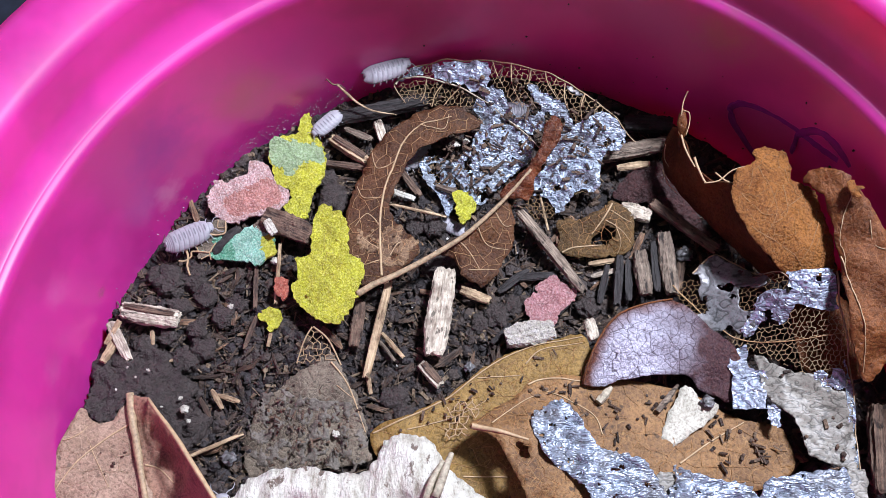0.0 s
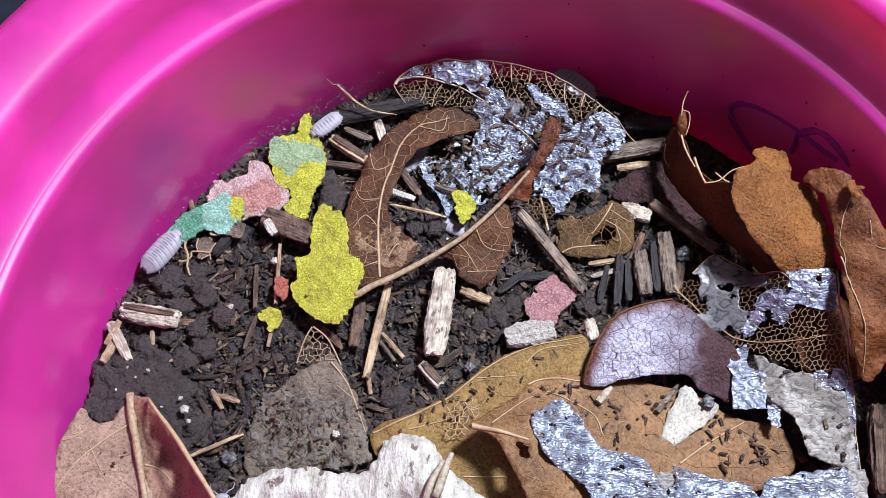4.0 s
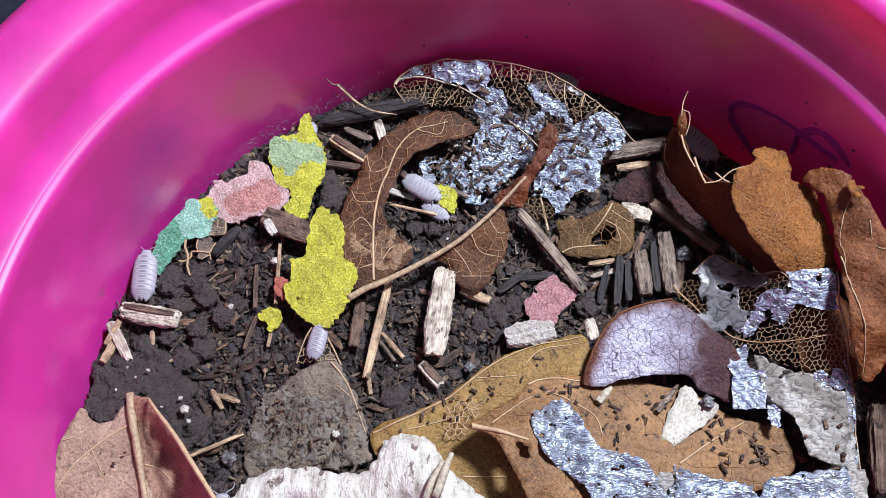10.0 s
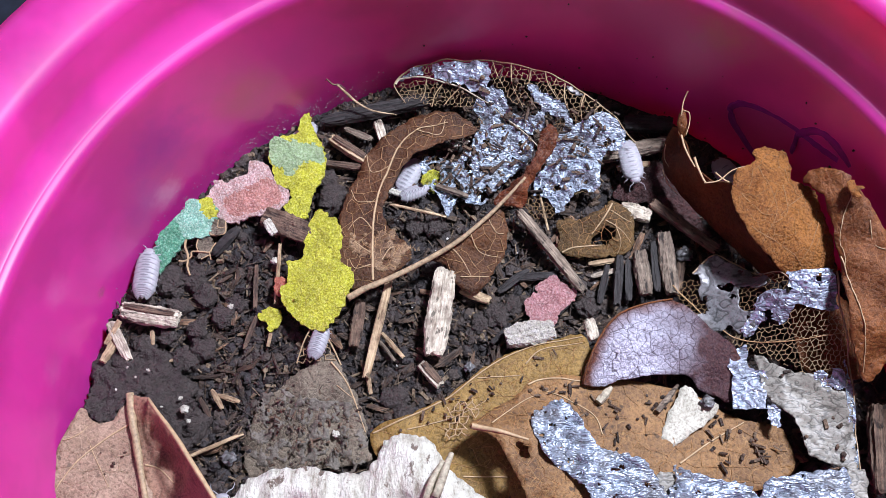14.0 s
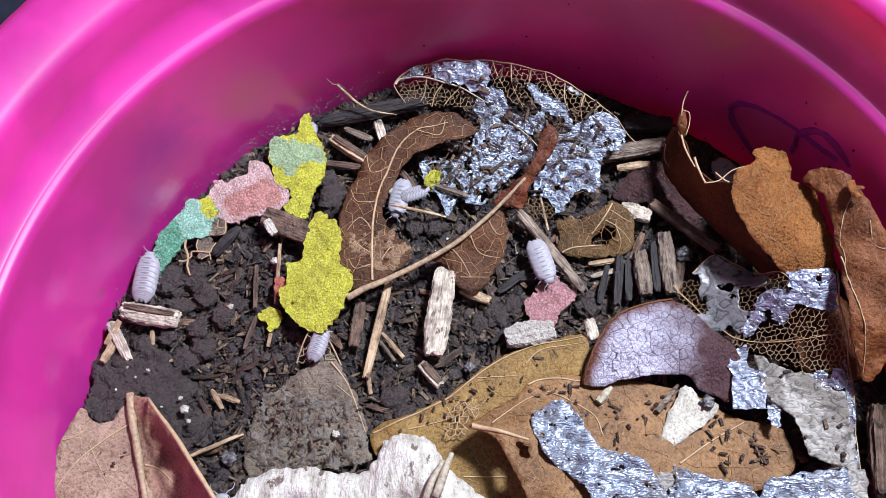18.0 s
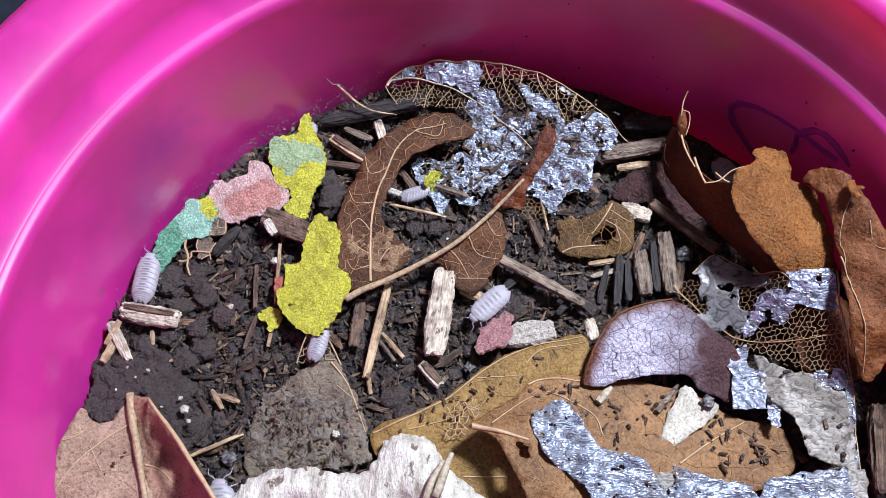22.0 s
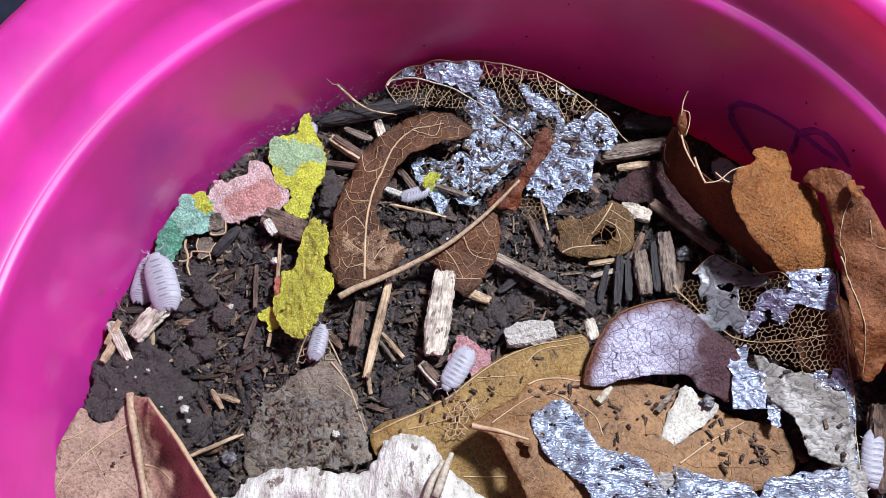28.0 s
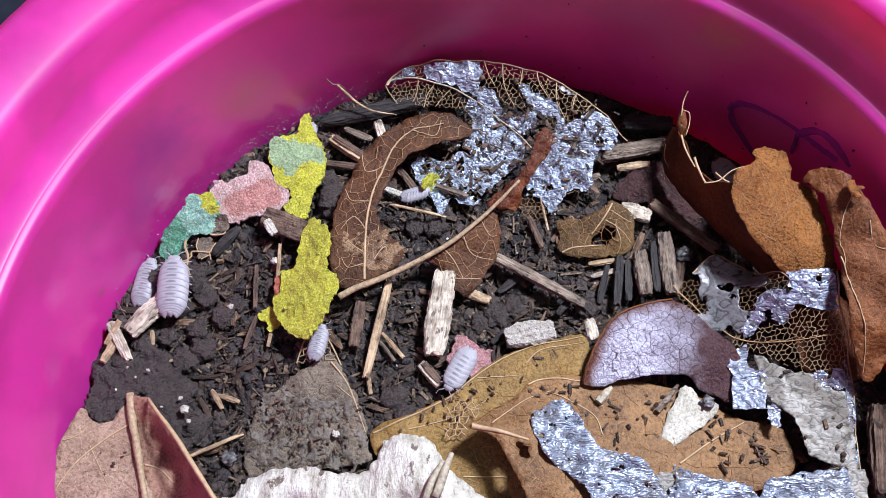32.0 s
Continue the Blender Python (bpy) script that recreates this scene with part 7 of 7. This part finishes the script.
# ---- isopods ----
def isopod():
    """A pale woodlouse 9.6 mm long, head to +x, its feet on z = 0."""
    ob = new("isopod")
    ob.empty_display_size = 0.004
    tagged(ob, "pale lavender-white isopod with grey marks down its back", "isopod", "isopods")
    L, W, H = 9.9, 2.22, 1.7

    def half(x):
        u = abs(2 * x / L)
        return W * max(0.05, 1 - u ** 3.4) ** 0.5

    def plate(x0, x1, k=1.0, lift=0.0):
        verts, faces = [], []
        na, nx = 14, 4
        for i in range(nx + 1):
            u = i / nx
            x = x0 + (x1 - x0) * u
            w = half(x) * k
            bulge = 1 + 0.03 * math.sin(math.pi * u) + lift * (1 - u)
            for j in range(na + 1):
                a = math.pi * (j / na) * 1.12 - math.pi * 0.06
                back = -0.55 * abs(math.cos(a)) ** 3
                verts.append((x + back, w * bulge * math.cos(a), 0.55 + (H * k * (w / W) ** 0.6) * bulge * math.sin(a) * 0.78))
        for i in range(nx):
            for j in range(na):
                a = i * (na + 1) + j
                faces.append((a, a + 1, a + na + 2, a + na + 1))
        top, n = len(verts), len(verts)
        verts += [(x, y * 0.93, 0.55 + (z - 0.55) * 0.9 - 0.06) for x, y, z in verts[:n]]
        faces += [tuple(q + n for q in reversed(f)) for f in faces]
        ring = list(range(na + 1)) + [i * (na + 1) + na for i in range(1, nx + 1)] + [nx * (na + 1) + j for j in range(na - 1, -1, -1)] + [i * (na + 1) for i in range(nx - 1, 0, -1)]
        for q in range(len(ring)):
            a, b = ring[q], ring[(q + 1) % len(ring)]
            faces.append((b, a, a + n, b + n))
        return verts, faces
    x = 3.75
    for k in range(7):
        plate_part = part("back_plate", plate(x - 1.18, x + 0.12, 1.0, 0.018), SHELL, ob, smooth=True)
        mid, wide = x - 0.55, half(x - 0.55)
        rise = 1.05 * H * 0.78 * (wide / W) ** 0.6
        rings = [(mid + 0.15 * math.cos(a) * q, 0.8 * math.sin(a) * q) for q in (1, 0.5) for a in [2 * math.pi * i / 10 for i in range(10)]]
        part("back_mark", ([(u, v, 0.57 + rise * math.sqrt(1 - (v / wide) ** 2) + 0.03) for u, v in rings],
                           [(i, (i + 1) % 10, 10 + (i + 1) % 10, 10 + i) for i in range(10)] + [tuple(range(10, 20))]), MARK, plate_part, "grey mark on the back")
        x -= 0.98
    for k in range(4):
        part("tail_plate", plate(x - 0.5, x + 0.15, 0.97 - 0.03 * k, 0.012), SHELL, ob, smooth=True)
        x -= 0.36
    part("tail_tip", tube([(x + 0.3, 0, 1.0), (x - 0.1, 0, 0.8), (x - 0.5, 0, 0.6)], [0.6, 0.45, 0.1], 8), SHELL, ob, smooth=True)
    for s in (-1, 1):
        part("uropod", tube([(x + 0.3, 0.4 * s, 0.55), (x - 0.1, 0.5 * s, 0.45), (x - 0.45, 0.55 * s, 0.38)], [0.17, 0.14, 0.05], 6), SHELL, ob, smooth=True)
    hv = [(3.95 + v.x * 0.8, v.y * 1.12, 0.95 + v.z * 0.72) for v in ICO2_V]
    head = part("head", (hv, ICO2_F), SHELL, ob, smooth=True)
    bv = [(-0.15 + v.x * 4.1, v.y * 1.55, 0.85 + v.z * 0.5) for v in ICO2_V]
    part("belly", (bv, ICO2_F), SHELL, ob, smooth=True)
    for s in (-1, 1):
        part("eye", ([(4.1 + a * 0.16, s * 0.95 + b * 0.14, 1.25 + c * 0.14) for a, b, c in ICO_V], ICO_F), EYE_BLACK, head, "black eye")
        part("antenna", tube([(4.5, 0.45 * s, 0.9), (5.0, 0.9 * s, 1.2), (5.3, 1.4 * s, 0.9), (5.9, 1.6 * s, 0.5), (6.3, 1.6 * s, 0.35)], [0.09, 0.08, 0.06, 0.03], 6), SHELL, head, "thin jointed antenna", smooth=True)
        for k in range(7):
            lx = 3.3 - k * 0.98
            w = half(lx)
            fwd = 0.5 - 0.22 * k
            part("leg", tube([(lx - 0.2, 0.7 * s, 0.6), (lx + fwd * 0.5, (w * 0.75) * s, 0.75), (lx + fwd, (w + 0.12) * s, 0.4), (lx + fwd * 1.4, (w + 0.38) * s, 0.02)], [0.14, 0.13, 0.09, 0.05], 5), SHELL, ob, "thin pale leg", smooth=True)
    return ob


first = isopod()
ISO = {}
for key, size in (("walker", 0.98), ("dragger", 0.92), ("eater", 0.72), ("puller", 1.0), ("under", 0.7), ("grazer", 0.84), ("curled", 0.60), ("runner", 1.12), ("edge", 1.05), ("climber", 0.7)):
    ob = first if key == "walker" else copy_thing(first, Matrix())
    ob.scale = (size * 1.08, size * 1.15, size) if key == "runner" else (size,) * 3
    ISO[key] = ob

# ---- how they move: seconds, x, y, z in mm, heading, pitch, roll ----
PATHS = {
    "walker": [
        (0, -17.3, 70.3, 8.0, 19, 0, 0),
        (0.4, -11.1, 69.8, 10.0, 8, 0, 0),
        (0.8, -0.3, 68.9, 12.5, 4, 0, 0),
        (1.2, 9.6, 66.7, 13.0, -12, 0, 0),
        (1.6, 16.7, 64.5, 12.0, -23, 0, 0),
        (2, 19.3, 68.6, 4.0, -42, 0, 0),
        (3.5, 19.3, 68.6, 4.0, -42, 0, 0),
        (6, 19.7, 68.4, 4.0, -39, 0, 0),
        (6.5, 25.0, 62.5, 5.0, -17, 0, 0),
        (7, 28.8, 61.4, 6.0, -17, 0, 0),
        (7.5, 34.0, 60.6, 5.0, -26, 0, 0),
        (8, 39.0, 58.9, 3.0, -39, 0, 0),
        (8.5, 40.2, 58.0, 2.5, -43, 0, 0),
        (9, 41.4, 57.0, 2.0, -47, 0, 0),
        (10, 42.5, 56.4, 2.0, -46, 0, 0),
        (11, 45.4, 53.7, 2.0, -43, 0, 0),
        (12, 46.6, 52.4, 1.5, -46, 0, 0),
        (13, 48.2, 49.1, 1.5, -57, 0, 0),
        (32, 48.2, 49.1, 1.5, -57, 0, 0)],
    "dragger": [
        (0, 6.1, 65.0, 0.0, 7, 0, 0),
        (6.5, 4.5, 68.2, 1.0, 7, 0, 0),
        (7.5, 9.2, 69.3, 4.0, 3, 0, 0),
        (8, 14.8, 68.9, 5.0, -7, 0, 0),
        (11, 15.5, 68.6, 5.0, -8, 0, 0),
        (12, 17.1, 66.3, 4.0, -21, 0, 0),
        (13, 20.0, 64.9, 2.5, -34, 0, 0),
        (13.4, 26.1, 60.0, 2.5, -43, 0, 0),
        (13.8, 28.5, 53.6, 4.0, -76, 0, 0),
        (14.2, 29.0, 50.6, 4.0, -81, 0, 0),
        (14.5, 29.0, 48.7, 4.0, -80, 0, 0),
        (15.5, 24.8, 43.5, 4.5, -127, 0, 0),
        (16.5, 18.6, 40.7, 4.5, -160, 0, 0),
        (16.9, 16.5, 38.8, 4.5, -154, 0, 0),
        (17.3, 12.5, 35.7, 4.0, -114, 0, 0),
        (17.7, 11.5, 32.1, 4.0, -72, 0, 0),
        (19, 11.2, 31.7, 4.0, -71, 0, 0),
        (19.2, 11.4, 31.4, 4.0, -68, 0, 0),
        (19.6, 8.6, 31.1, 4.0, -61, 0, 0),
        (20, 6.2, 30.8, 4.0, -56, 0, 0),
        (20.3, 3.6, 28.7, 4.0, -62, 0, 0),
        (20.6, 3.1, 28.5, 4.0, -75, 0, 0),
        (21, 2.8, 27.3, 2.0, -132, 0, 0),
        (21.5, 2.9, 26.4, 3.5, -130, 0, 0),
        (22, 1.5, 24.0, 3.5, -138, 0, 0),
        (22.5, 0.2, 22.0, 3.5, -131, 0, 0),
        (23, 0.2, 22.0, 3.5, -131, 0, 0),
        (24, -1.8, 21.2, 3.5, -117, 0, 0),
        (24.5, -1.3, 19.0, 3.5, -65, 0, 0),
        (25, -1.6, 17.4, 3.5, -59, 0, 0),
        (25.5, -3.1, 15.9, 3.5, -60, 0, 0),
        (26.5, -3.4, 13.8, 3.5, -87, 0, 0),
        (27.5, -4.3, 12.0, 3.5, -121, 0, 0),
        (32, -3.9, 12.0, 3.5, -120, 0, 0)],
    "eater": [
        (0, -29.4, 60.8, 4.0, -137, 0, 0),
        (3.5, -29.5, 60.7, 4.0, -140, 0, 0),
        (6, -29.4, 59.9, 4.0, -143, 0, 0),
        (8, -29.5, 60.1, 4.0, -144, 0, 0),
        (8.5, -31.4, 60.3, 3.0, -140, 0, 0),
        (9, -34.5, 59.8, 1.0, -135, 0, 0),
        (32, -34.5, 59.8, 1.0, -135, 0, 0)],
    "puller": [
        (0, -54.3, 38.2, 3.0, 24, 0, 0),
        (2.4, -54.4, 38.0, 3.0, 23, 0, 0),
        (2.8, -56.0, 37.3, 3.0, 30, 0, 0),
        (3.2, -58.2, 36.5, 3.0, 48, 0, 0),
        (3.5, -59.0, 35.7, 3.0, 51, 0, 0),
        (6, -59.5, 35.0, 3.0, 56, 0, 0),
        (7, -60.0, 34.3, 3.0, 58, 0, 0),
        (8, -61.0, 32.9, 3.0, 67, 0, 0),
        (9, -62.2, 30.6, 3.0, 89, 0, 0),
        (13, -61.9, 31.0, 3.0, 87, 0, 0),
        (19, -61.8, 30.2, 3.0, 84, 0, 0),
        (23, -61.8, 30.1, 3.0, 83, 0, 0),
        (25, -61.8, 30.1, 3.0, 83, 0, 0),
        (25.6, -62.7, 29.8, 1.4, 80, 0, 0),
        (28, -62.6, 30.6, 0.8, 79, 0, 0),
        (30, -62.7, 31.2, 0.6, 80, 0, 0),
        (32, -62.7, 30.2, 0.0, 80, 0, 0)],
    "under": [
        (0, -24.5, 2.4, -0.8, 110, 0, 0),
        (4, -27.2, 5.0, -0.8, 115, 0, 0),
        (5.2, -33.6, 9.5, 0.0, 106, 0, 0),
        (5.5, -34.8, 11.3, 0.8, 84, 0, 0),
        (6, -35.7, 11.2, 1.0, 86, 0, 0),
        (6.5, -34.2, 13.0, 1.5, 79, 0, 0),
        (7, -32.2, 15.2, 1.2, 72, 0, 0),
        (7.5, -29.5, 16.3, 4.3, 67, 0, 0),
        (8, -29.5, 17.5, 4.3, 76, 0, 0),
        (9, -29.4, 17.5, 4.3, 78, 0, 0),
        (13, -29.0, 17.5, 4.3, 73, 0, 0),
        (19, -29.0, 17.0, 4.3, 72, 0, 0),
        (28, -29.1, 17.2, 4.3, 77, 0, 0),
        (32, -29.1, 17.2, 4.3, 77, 0, 0)],
    "grazer": [
        (0, -12.2, 55.7, 0.5, -121, 0, 0),
        (5.5, -12.3, 54.8, 1.0, -111, 0, 0),
        (6, -12.5, 51.8, 1.5, -102, 0, 0),
        (7, -13.0, 50.5, 2.5, -106, 0, 0),
        (7.5, -9.5, 47.5, 3.5, -39, 0, 0),
        (8, -9.1, 45.9, 4.0, -28, 0, 0),
        (9, -10.0, 46.7, 4.0, -39, 0, 0),
        (10, -10.5, 46.9, 4.0, -33, 0, 0),
        (11, -11.6, 46.5, 3.5, -27, 0, 0),
        (11.5, -12.0, 48.5, 2.0, -21, 0, 0),
        (12.5, -13.2, 51.0, 1.5, -43, 0, 0),
        (14, -13.4, 50.4, 1.5, -118, 0, 0),
        (16.5, -15.2, 46.7, 2.0, -104, 0, 0),
        (18, -15.1, 45.7, 2.0, -103, 0, 0),
        (19, -14.3, 43.5, 2.5, -47, 0, 0),
        (20, -15.4, 45.5, 2.0, -137, 0, 0),
        (21, -16.5, 47.5, 1.0, -126, 0, 0),
        (22.5, -20.5, 48.5, 0.6, -106, 0, 0),
        (26, -22.5, 49.5, 0.4, -100, 0, 0),
        (32, -22.5, 49.5, 0.4, -100, 0, 0)],
    "curled": [
        (0, -5.1, 40.6, 0.5, 151, 0, 0),
        (5, -5.3, 40.7, 0.5, 152, 0, 0),
        (6, -7.6, 43.1, 1.0, -27, 0, 0),
        (8, -7.2, 42.3, 2.0, -42, 0, 0),
        (9, -7.5, 42.2, 3.0, -38, 0, 0),
        (10, -8.0, 42.7, 3.0, -33, 0, 0),
        (11, -8.2, 42.6, 3.0, -31, 0, 0),
        (11.5, -11.3, 45.8, 3.0, 5, 0, 0),
        (12, -12.2, 46.9, 3.0, 24, 0, 0),
        (13, -12.1, 46.8, 3.0, 21, 0, 0),
        (32, -11.9, 46.4, 3.0, 17, 0, 0)],
    "runner": [
        (0, -44.6, -15.0, 2.0, 94, 0, 0),
        (21.5, -44.6, -15.0, 2.0, 94, 0, 0),
        (22, -45.1, -12.6, 3.0, 93, 0, 0),
        (22.5, -45.0, -7.2, 3.0, 85, 0, 0),
        (23, -43.5, -5.3, 3.0, 74, 0, 0),
        (23.5, -45.5, -1.8, 3.0, 100, 0, 0),
        (24, -47.0, 3.9, 3.0, 108, 0, 0),
        (24.5, -50.8, 12.2, 3.0, 116, 0, 0),
        (25, -55.8, 20.0, 4.5, 117, 0, 0),
        (25.5, -59.2, 28.7, 3.5, 106, 0, 0),
        (27.5, -59.0, 29.7, 3.5, 113, 0, 0),
        (28, -58.7, 29.1, 3.5, 109, 0, 0),
        (30, -57.2, 27.6, 3.5, 98, 0, 0),
        (32, -56.5, 28.3, 3.5, 91, 0, 0)],
    "edge": [
        (0, 77.0, 13.2, 5.0, -110, 0, 0),
        (23, 77.0, 13.2, 5.0, -110, 0, 0),
        (25, 69.9, 9.5, 5.0, -107, 0, 0),
        (25.5, 68.3, 5.7, 5.0, -103, 0, 0),
        (26.5, 67.3, 0.4, 5.0, -102, 0, 0),
        (27.5, 66.5, -3.4, 5.0, -102, 0, 0),
        (28, 66.4, -4.6, 5.0, -102, 0, 0),
        (28.3, 66.1, -6.1, 5.0, -102, 0, 0),
        (28.7, 65.5, -11.2, 4.5, -99, 0, 0),
        (29.5, 65.2, -16.9, 4.0, -98, 0, 0),
        (32, 65.2, -16.9, 4.0, -98, 0, 0)],
    "climber": [
        (0, -73.6, -5.5, 2.0, 95, 0, 0),
        (11, -73.8, -5.5, 2.0, 95, 0, 0),
        (12, -74.2, -3.9, 4.0, 95, 0, 0),
        (13, -74.4, -3.0, 5.0, 93, 0, 0),
        (14, -74.4, -3.2, 4.5, 94, 0, 0),
        (16, -73.8, -5.5, 2.0, 95, 0, 0),
        (32, -73.8, -5.5, 2.0, 95, 0, 0)],
}
# carried things: seconds, shift of x, y, z in mm and turn, pitch, roll
YELLOW_ROWS = [
        (0, -28.2, 32.2, 3.2, 0, 0, 0),
        (6, -28.5, 32.2, 3.2, -1, 0, 0),
        (9, -29.1, 31.8, 3.2, -3, 0, 0),
        (13, -29.8, 31.1, 3.2, -5, 0, 0),
        (19, -30.1, 30.5, 3.2, -6, 0, 0),
        (23, -30.4, 30.0, 3.2, -8, 0, 0),
        (25, -30.5, 29.7, 3.8, -9, 0, -8),
        (28, -31.6, 28.8, 5.2, -10, 0, -24),
        (32, -31.4, 29.0, 4.6, -8, 0, -17)]
SMALL_ROWS = [
        (0, -3.1, 43.5, 3.6, 0, 0, 0),
        (7, -3.4, 43.5, 3.6, 0, 0, 0),
        (8, -4.4, 42.4, 3.6, 10, 0, 0),
        (9, -4.7, 43.8, 3.6, 15, 0, 0),
        (10, -6.6, 45.4, 3.4, 30, 0, 0),
        (11, -6.9, 45.6, 3.2, 35, 0, 0),
        (11.5, -8.1, 48.5, 3.0, 45, 50, 0),
        (12, -9.2, 49.2, 2.0, 50, 75, 0),
        (13, -9.2, 49.2, 2.0, 50, 75, 0),
        (16.5, -8.6, 49.0, 2.4, 60, 70, 0),
        (19, -8.5, 48.9, 2.4, 60, 70, 0),
        (32, -9.0, 48.3, 2.4, 60, 70, 0)]
GREEN_ROWS = [
        (0, -44.8, 37.1, 3.2, 43, 172, 0),
        (2.6, -44.9, 37.1, 3.2, 43, 172, 0),
        (2.75, -45.7, 37.5, 4.0, 24, 115, 0),
        (2.9, -47.3, 38.4, 4.4, 0, 55, 0),
        (3.1, -49.5, 40.2, 3.6, -20, 5, 0),
        (3.5, -50.3, 40.7, 3.4, -24, 0, 0),
        (6, -50.5, 40.6, 3.4, -24, 0, 0),
        (7, -50.9, 40.5, 3.4, -22, 0, 0),
        (8, -53.1, 40.6, 3.2, -10, 0, 0),
        (8.5, -53.9, 39.7, 3.0, -4, 0, 0),
        (9, -54.3, 39.1, 3.0, 0, 0, 0),
        (23, -54.3, 39.1, 3.0, 0, 0, 0),
        (25.3, -54.3, 39.1, 3.0, 0, 0, 0),
        (27.5, -54.5, 39.6, 3.6, 4, 25, 0),
        (28, -54.5, 39.8, 3.6, 4, 25, 0),
        (29.5, -54.2, 40.0, 3.6, 2, 20, 0),
        (32, -53.5, 40.0, 3.4, 0, 28, 0)]
PINK_ROWS = [
        (0, 12.9, 24.5, 2.2, 0, 0, 0),
        (19, 12.9, 24.5, 2.2, 0, 0, 0),
        (19.2, 12.6, 24.2, 2.2, -3, 0, 0),
        (19.6, 11.2, 24.4, 2.4, -15, 10, 0),
        (20, 9.3, 23.8, 3.0, -30, 35, 0),
        (20.3, 7.3, 22.2, 4.0, -50, 70, 0),
        (20.6, 5.2, 21.8, 4.0, -70, 75, 0),
        (21, 1.8, 20.2, 3.2, -90, 30, 0),
        (21.5, 3.0, 20.0, 3.2, -115, 45, 0),
        (22, 2.7, 19.5, 3.2, -140, 40, 0),
        (23, 2.4, 19.7, 3.2, -150, 45, 0),
        (24, 2.3, 19.9, 3.2, -190, 20, 0),
        (24.5, 1.8, 20.4, 2.6, -215, 30, 0),
        (25, 2.6, 20.0, 2.2, -230, 30, 0),
        (25.5, 1.8, 19.4, 2.2, -240, 25, 0),
        (27.5, -0.1, 14.1, 1.6, -255, 20, 0),
        (32, -0.3, 14.1, 1.6, -255, 20, 0)]
STICK_ROWS = [
        (0, 13.2, 34.6, 2.6, 0, 0, 0),
        (19, 13.2, 34.5, 2.6, 1, 0, 0),
        (19.2, 12.9, 34.3, 2.6, 3, 0, 0),
        (19.6, 11.7, 32.6, 2.8, 12, 0, 0),
        (20, 11.3, 29.6, 3.4, 17, 0, 0),
        (20.3, 10.1, 27.1, 3.4, 22, 0, 0),
        (20.6, 10.2, 27.6, 3.2, 21, 0, 0),
        (21, 10.0, 26.3, 2.6, 33, 0, 0),
        (21.25, 10.2, 27.8, 2.6, 29, 0, 0),
        (21.5, 10.5, 29.0, 2.6, 24.4, 0, 0),
        (32, 10.5, 28.9, 2.6, 24.4, 0, 0)]
LEAF_ROWS = [
        (0, -6.7, 45.5, 4.0, 0, 0, 0),
        (3.5, -7.0, 45.2, 4.0, 0, 0, 0),
        (6, -7.2, 45.2, 4.0, 0.3, 0, 0),
        (9, -7.7, 44.5, 4.0, -1, 0, 0),
        (13, -7.9, 44.3, 4.0, -1.5, 0, 0),
        (19, -8.0, 44.2, 4.0, -1.8, 0, 0),
        (23, -8.4, 44.0, 4.0, -1.8, 0, 0),
        (28, -9.1, 44.1, 4.0, -3, 0, 0),
        (32, -9.1, 44.1, 4.0, -3, 0, 0)]
TOP_ROWS = [
        (0, 8.1, 59.1, 1.8, 0, 0, 0),
        (19, 8.1, 59.1, 1.8, 0, 0, 0),
        (19.5, 7.9, 59.1, 1.8, 0, 0, 0),
        (20.3, 6.8, 59.1, 1.8, 0.5, 0, 0),
        (21, 6.6, 59.0, 1.8, 0.5, 0, 0),
        (32, 6.6, 59.1, 1.8, 0.5, 0, 0)]
CHIP_ROWS = [
        (0, -60.3, 23.1, 1.5, 0, 0, 0),
        (25.1, -60.3, 23.1, 1.5, 0, 0, 0),
        (25.35, -60.2, 23.0, 2.6, 10, 45, 0),
        (25.7, -59.9, 22.8, 4.2, 25, 110, 0),
        (27.5, -59.5, 23.1, 4.4, 40, 165, 0),
        (28, -59.5, 23.1, 4.4, 42, 165, 0),
        (32, -60.2, 23.9, 4.4, 38, 165, 0)]


def carry(ob, rows):
    """Moves a resting thing by the rows, which start at its own place."""
    loc, rot, size = ob.matrix_basis.decompose()
    x0, y0, z0 = rows[0][1:4]
    t0 = rows[0][4:7]
    out = []
    for t, x, y, z, a, p, q in rows:
        shift = Vector(((x - x0) * MM, (y - y0) * MM, (z - z0) * MM))
        out.append((t, Matrix.Translation(loc + shift) @ pose(0, 0, 0, p, q, a) @ rot.to_matrix().to_4x4()))
    walk(ob, out)


def motions():
    walk(cam, [(0, VIEW), (32, VIEW)])
    scene.view_settings.exposure = EXPOSURE
    for key, rows in PATHS.items():
        walk(ISO[key], [(t, pose(x * MM, y * MM, (z - 0.2) * MM, 0, 0, a) @ pose(0, 0, 0, q, -p, 0)) for t, x, y, z, a, p, q in rows])
    for ob, rows in ((big_yellow, YELLOW_ROWS), (small_yellow, SMALL_ROWS), (pink_piece, PINK_ROWS), (moved_stick, STICK_ROWS), (centre_leaf, LEAF_ROWS), (top_leaf, TOP_ROWS), (pale_chip, CHIP_ROWS)):
        carry(ob, rows)
    # the green flake was shaped at its later place
    x9, y9, z9 = [r[1:4] for r in GREEN_ROWS if r[0] == 9][0]
    carry_from(green_flake, GREEN_ROWS, (x9, y9, z9))


def carry_from(ob, rows, origin):
    loc = ob.location.copy()
    walk(ob, [(t, Matrix.Translation(loc + Vector((x - origin[0], y - origin[1], z - origin[2])) * MM) @ pose(0, 0, 0, p, q, a)) for t, x, y, z, a, p, q in rows])


motions()
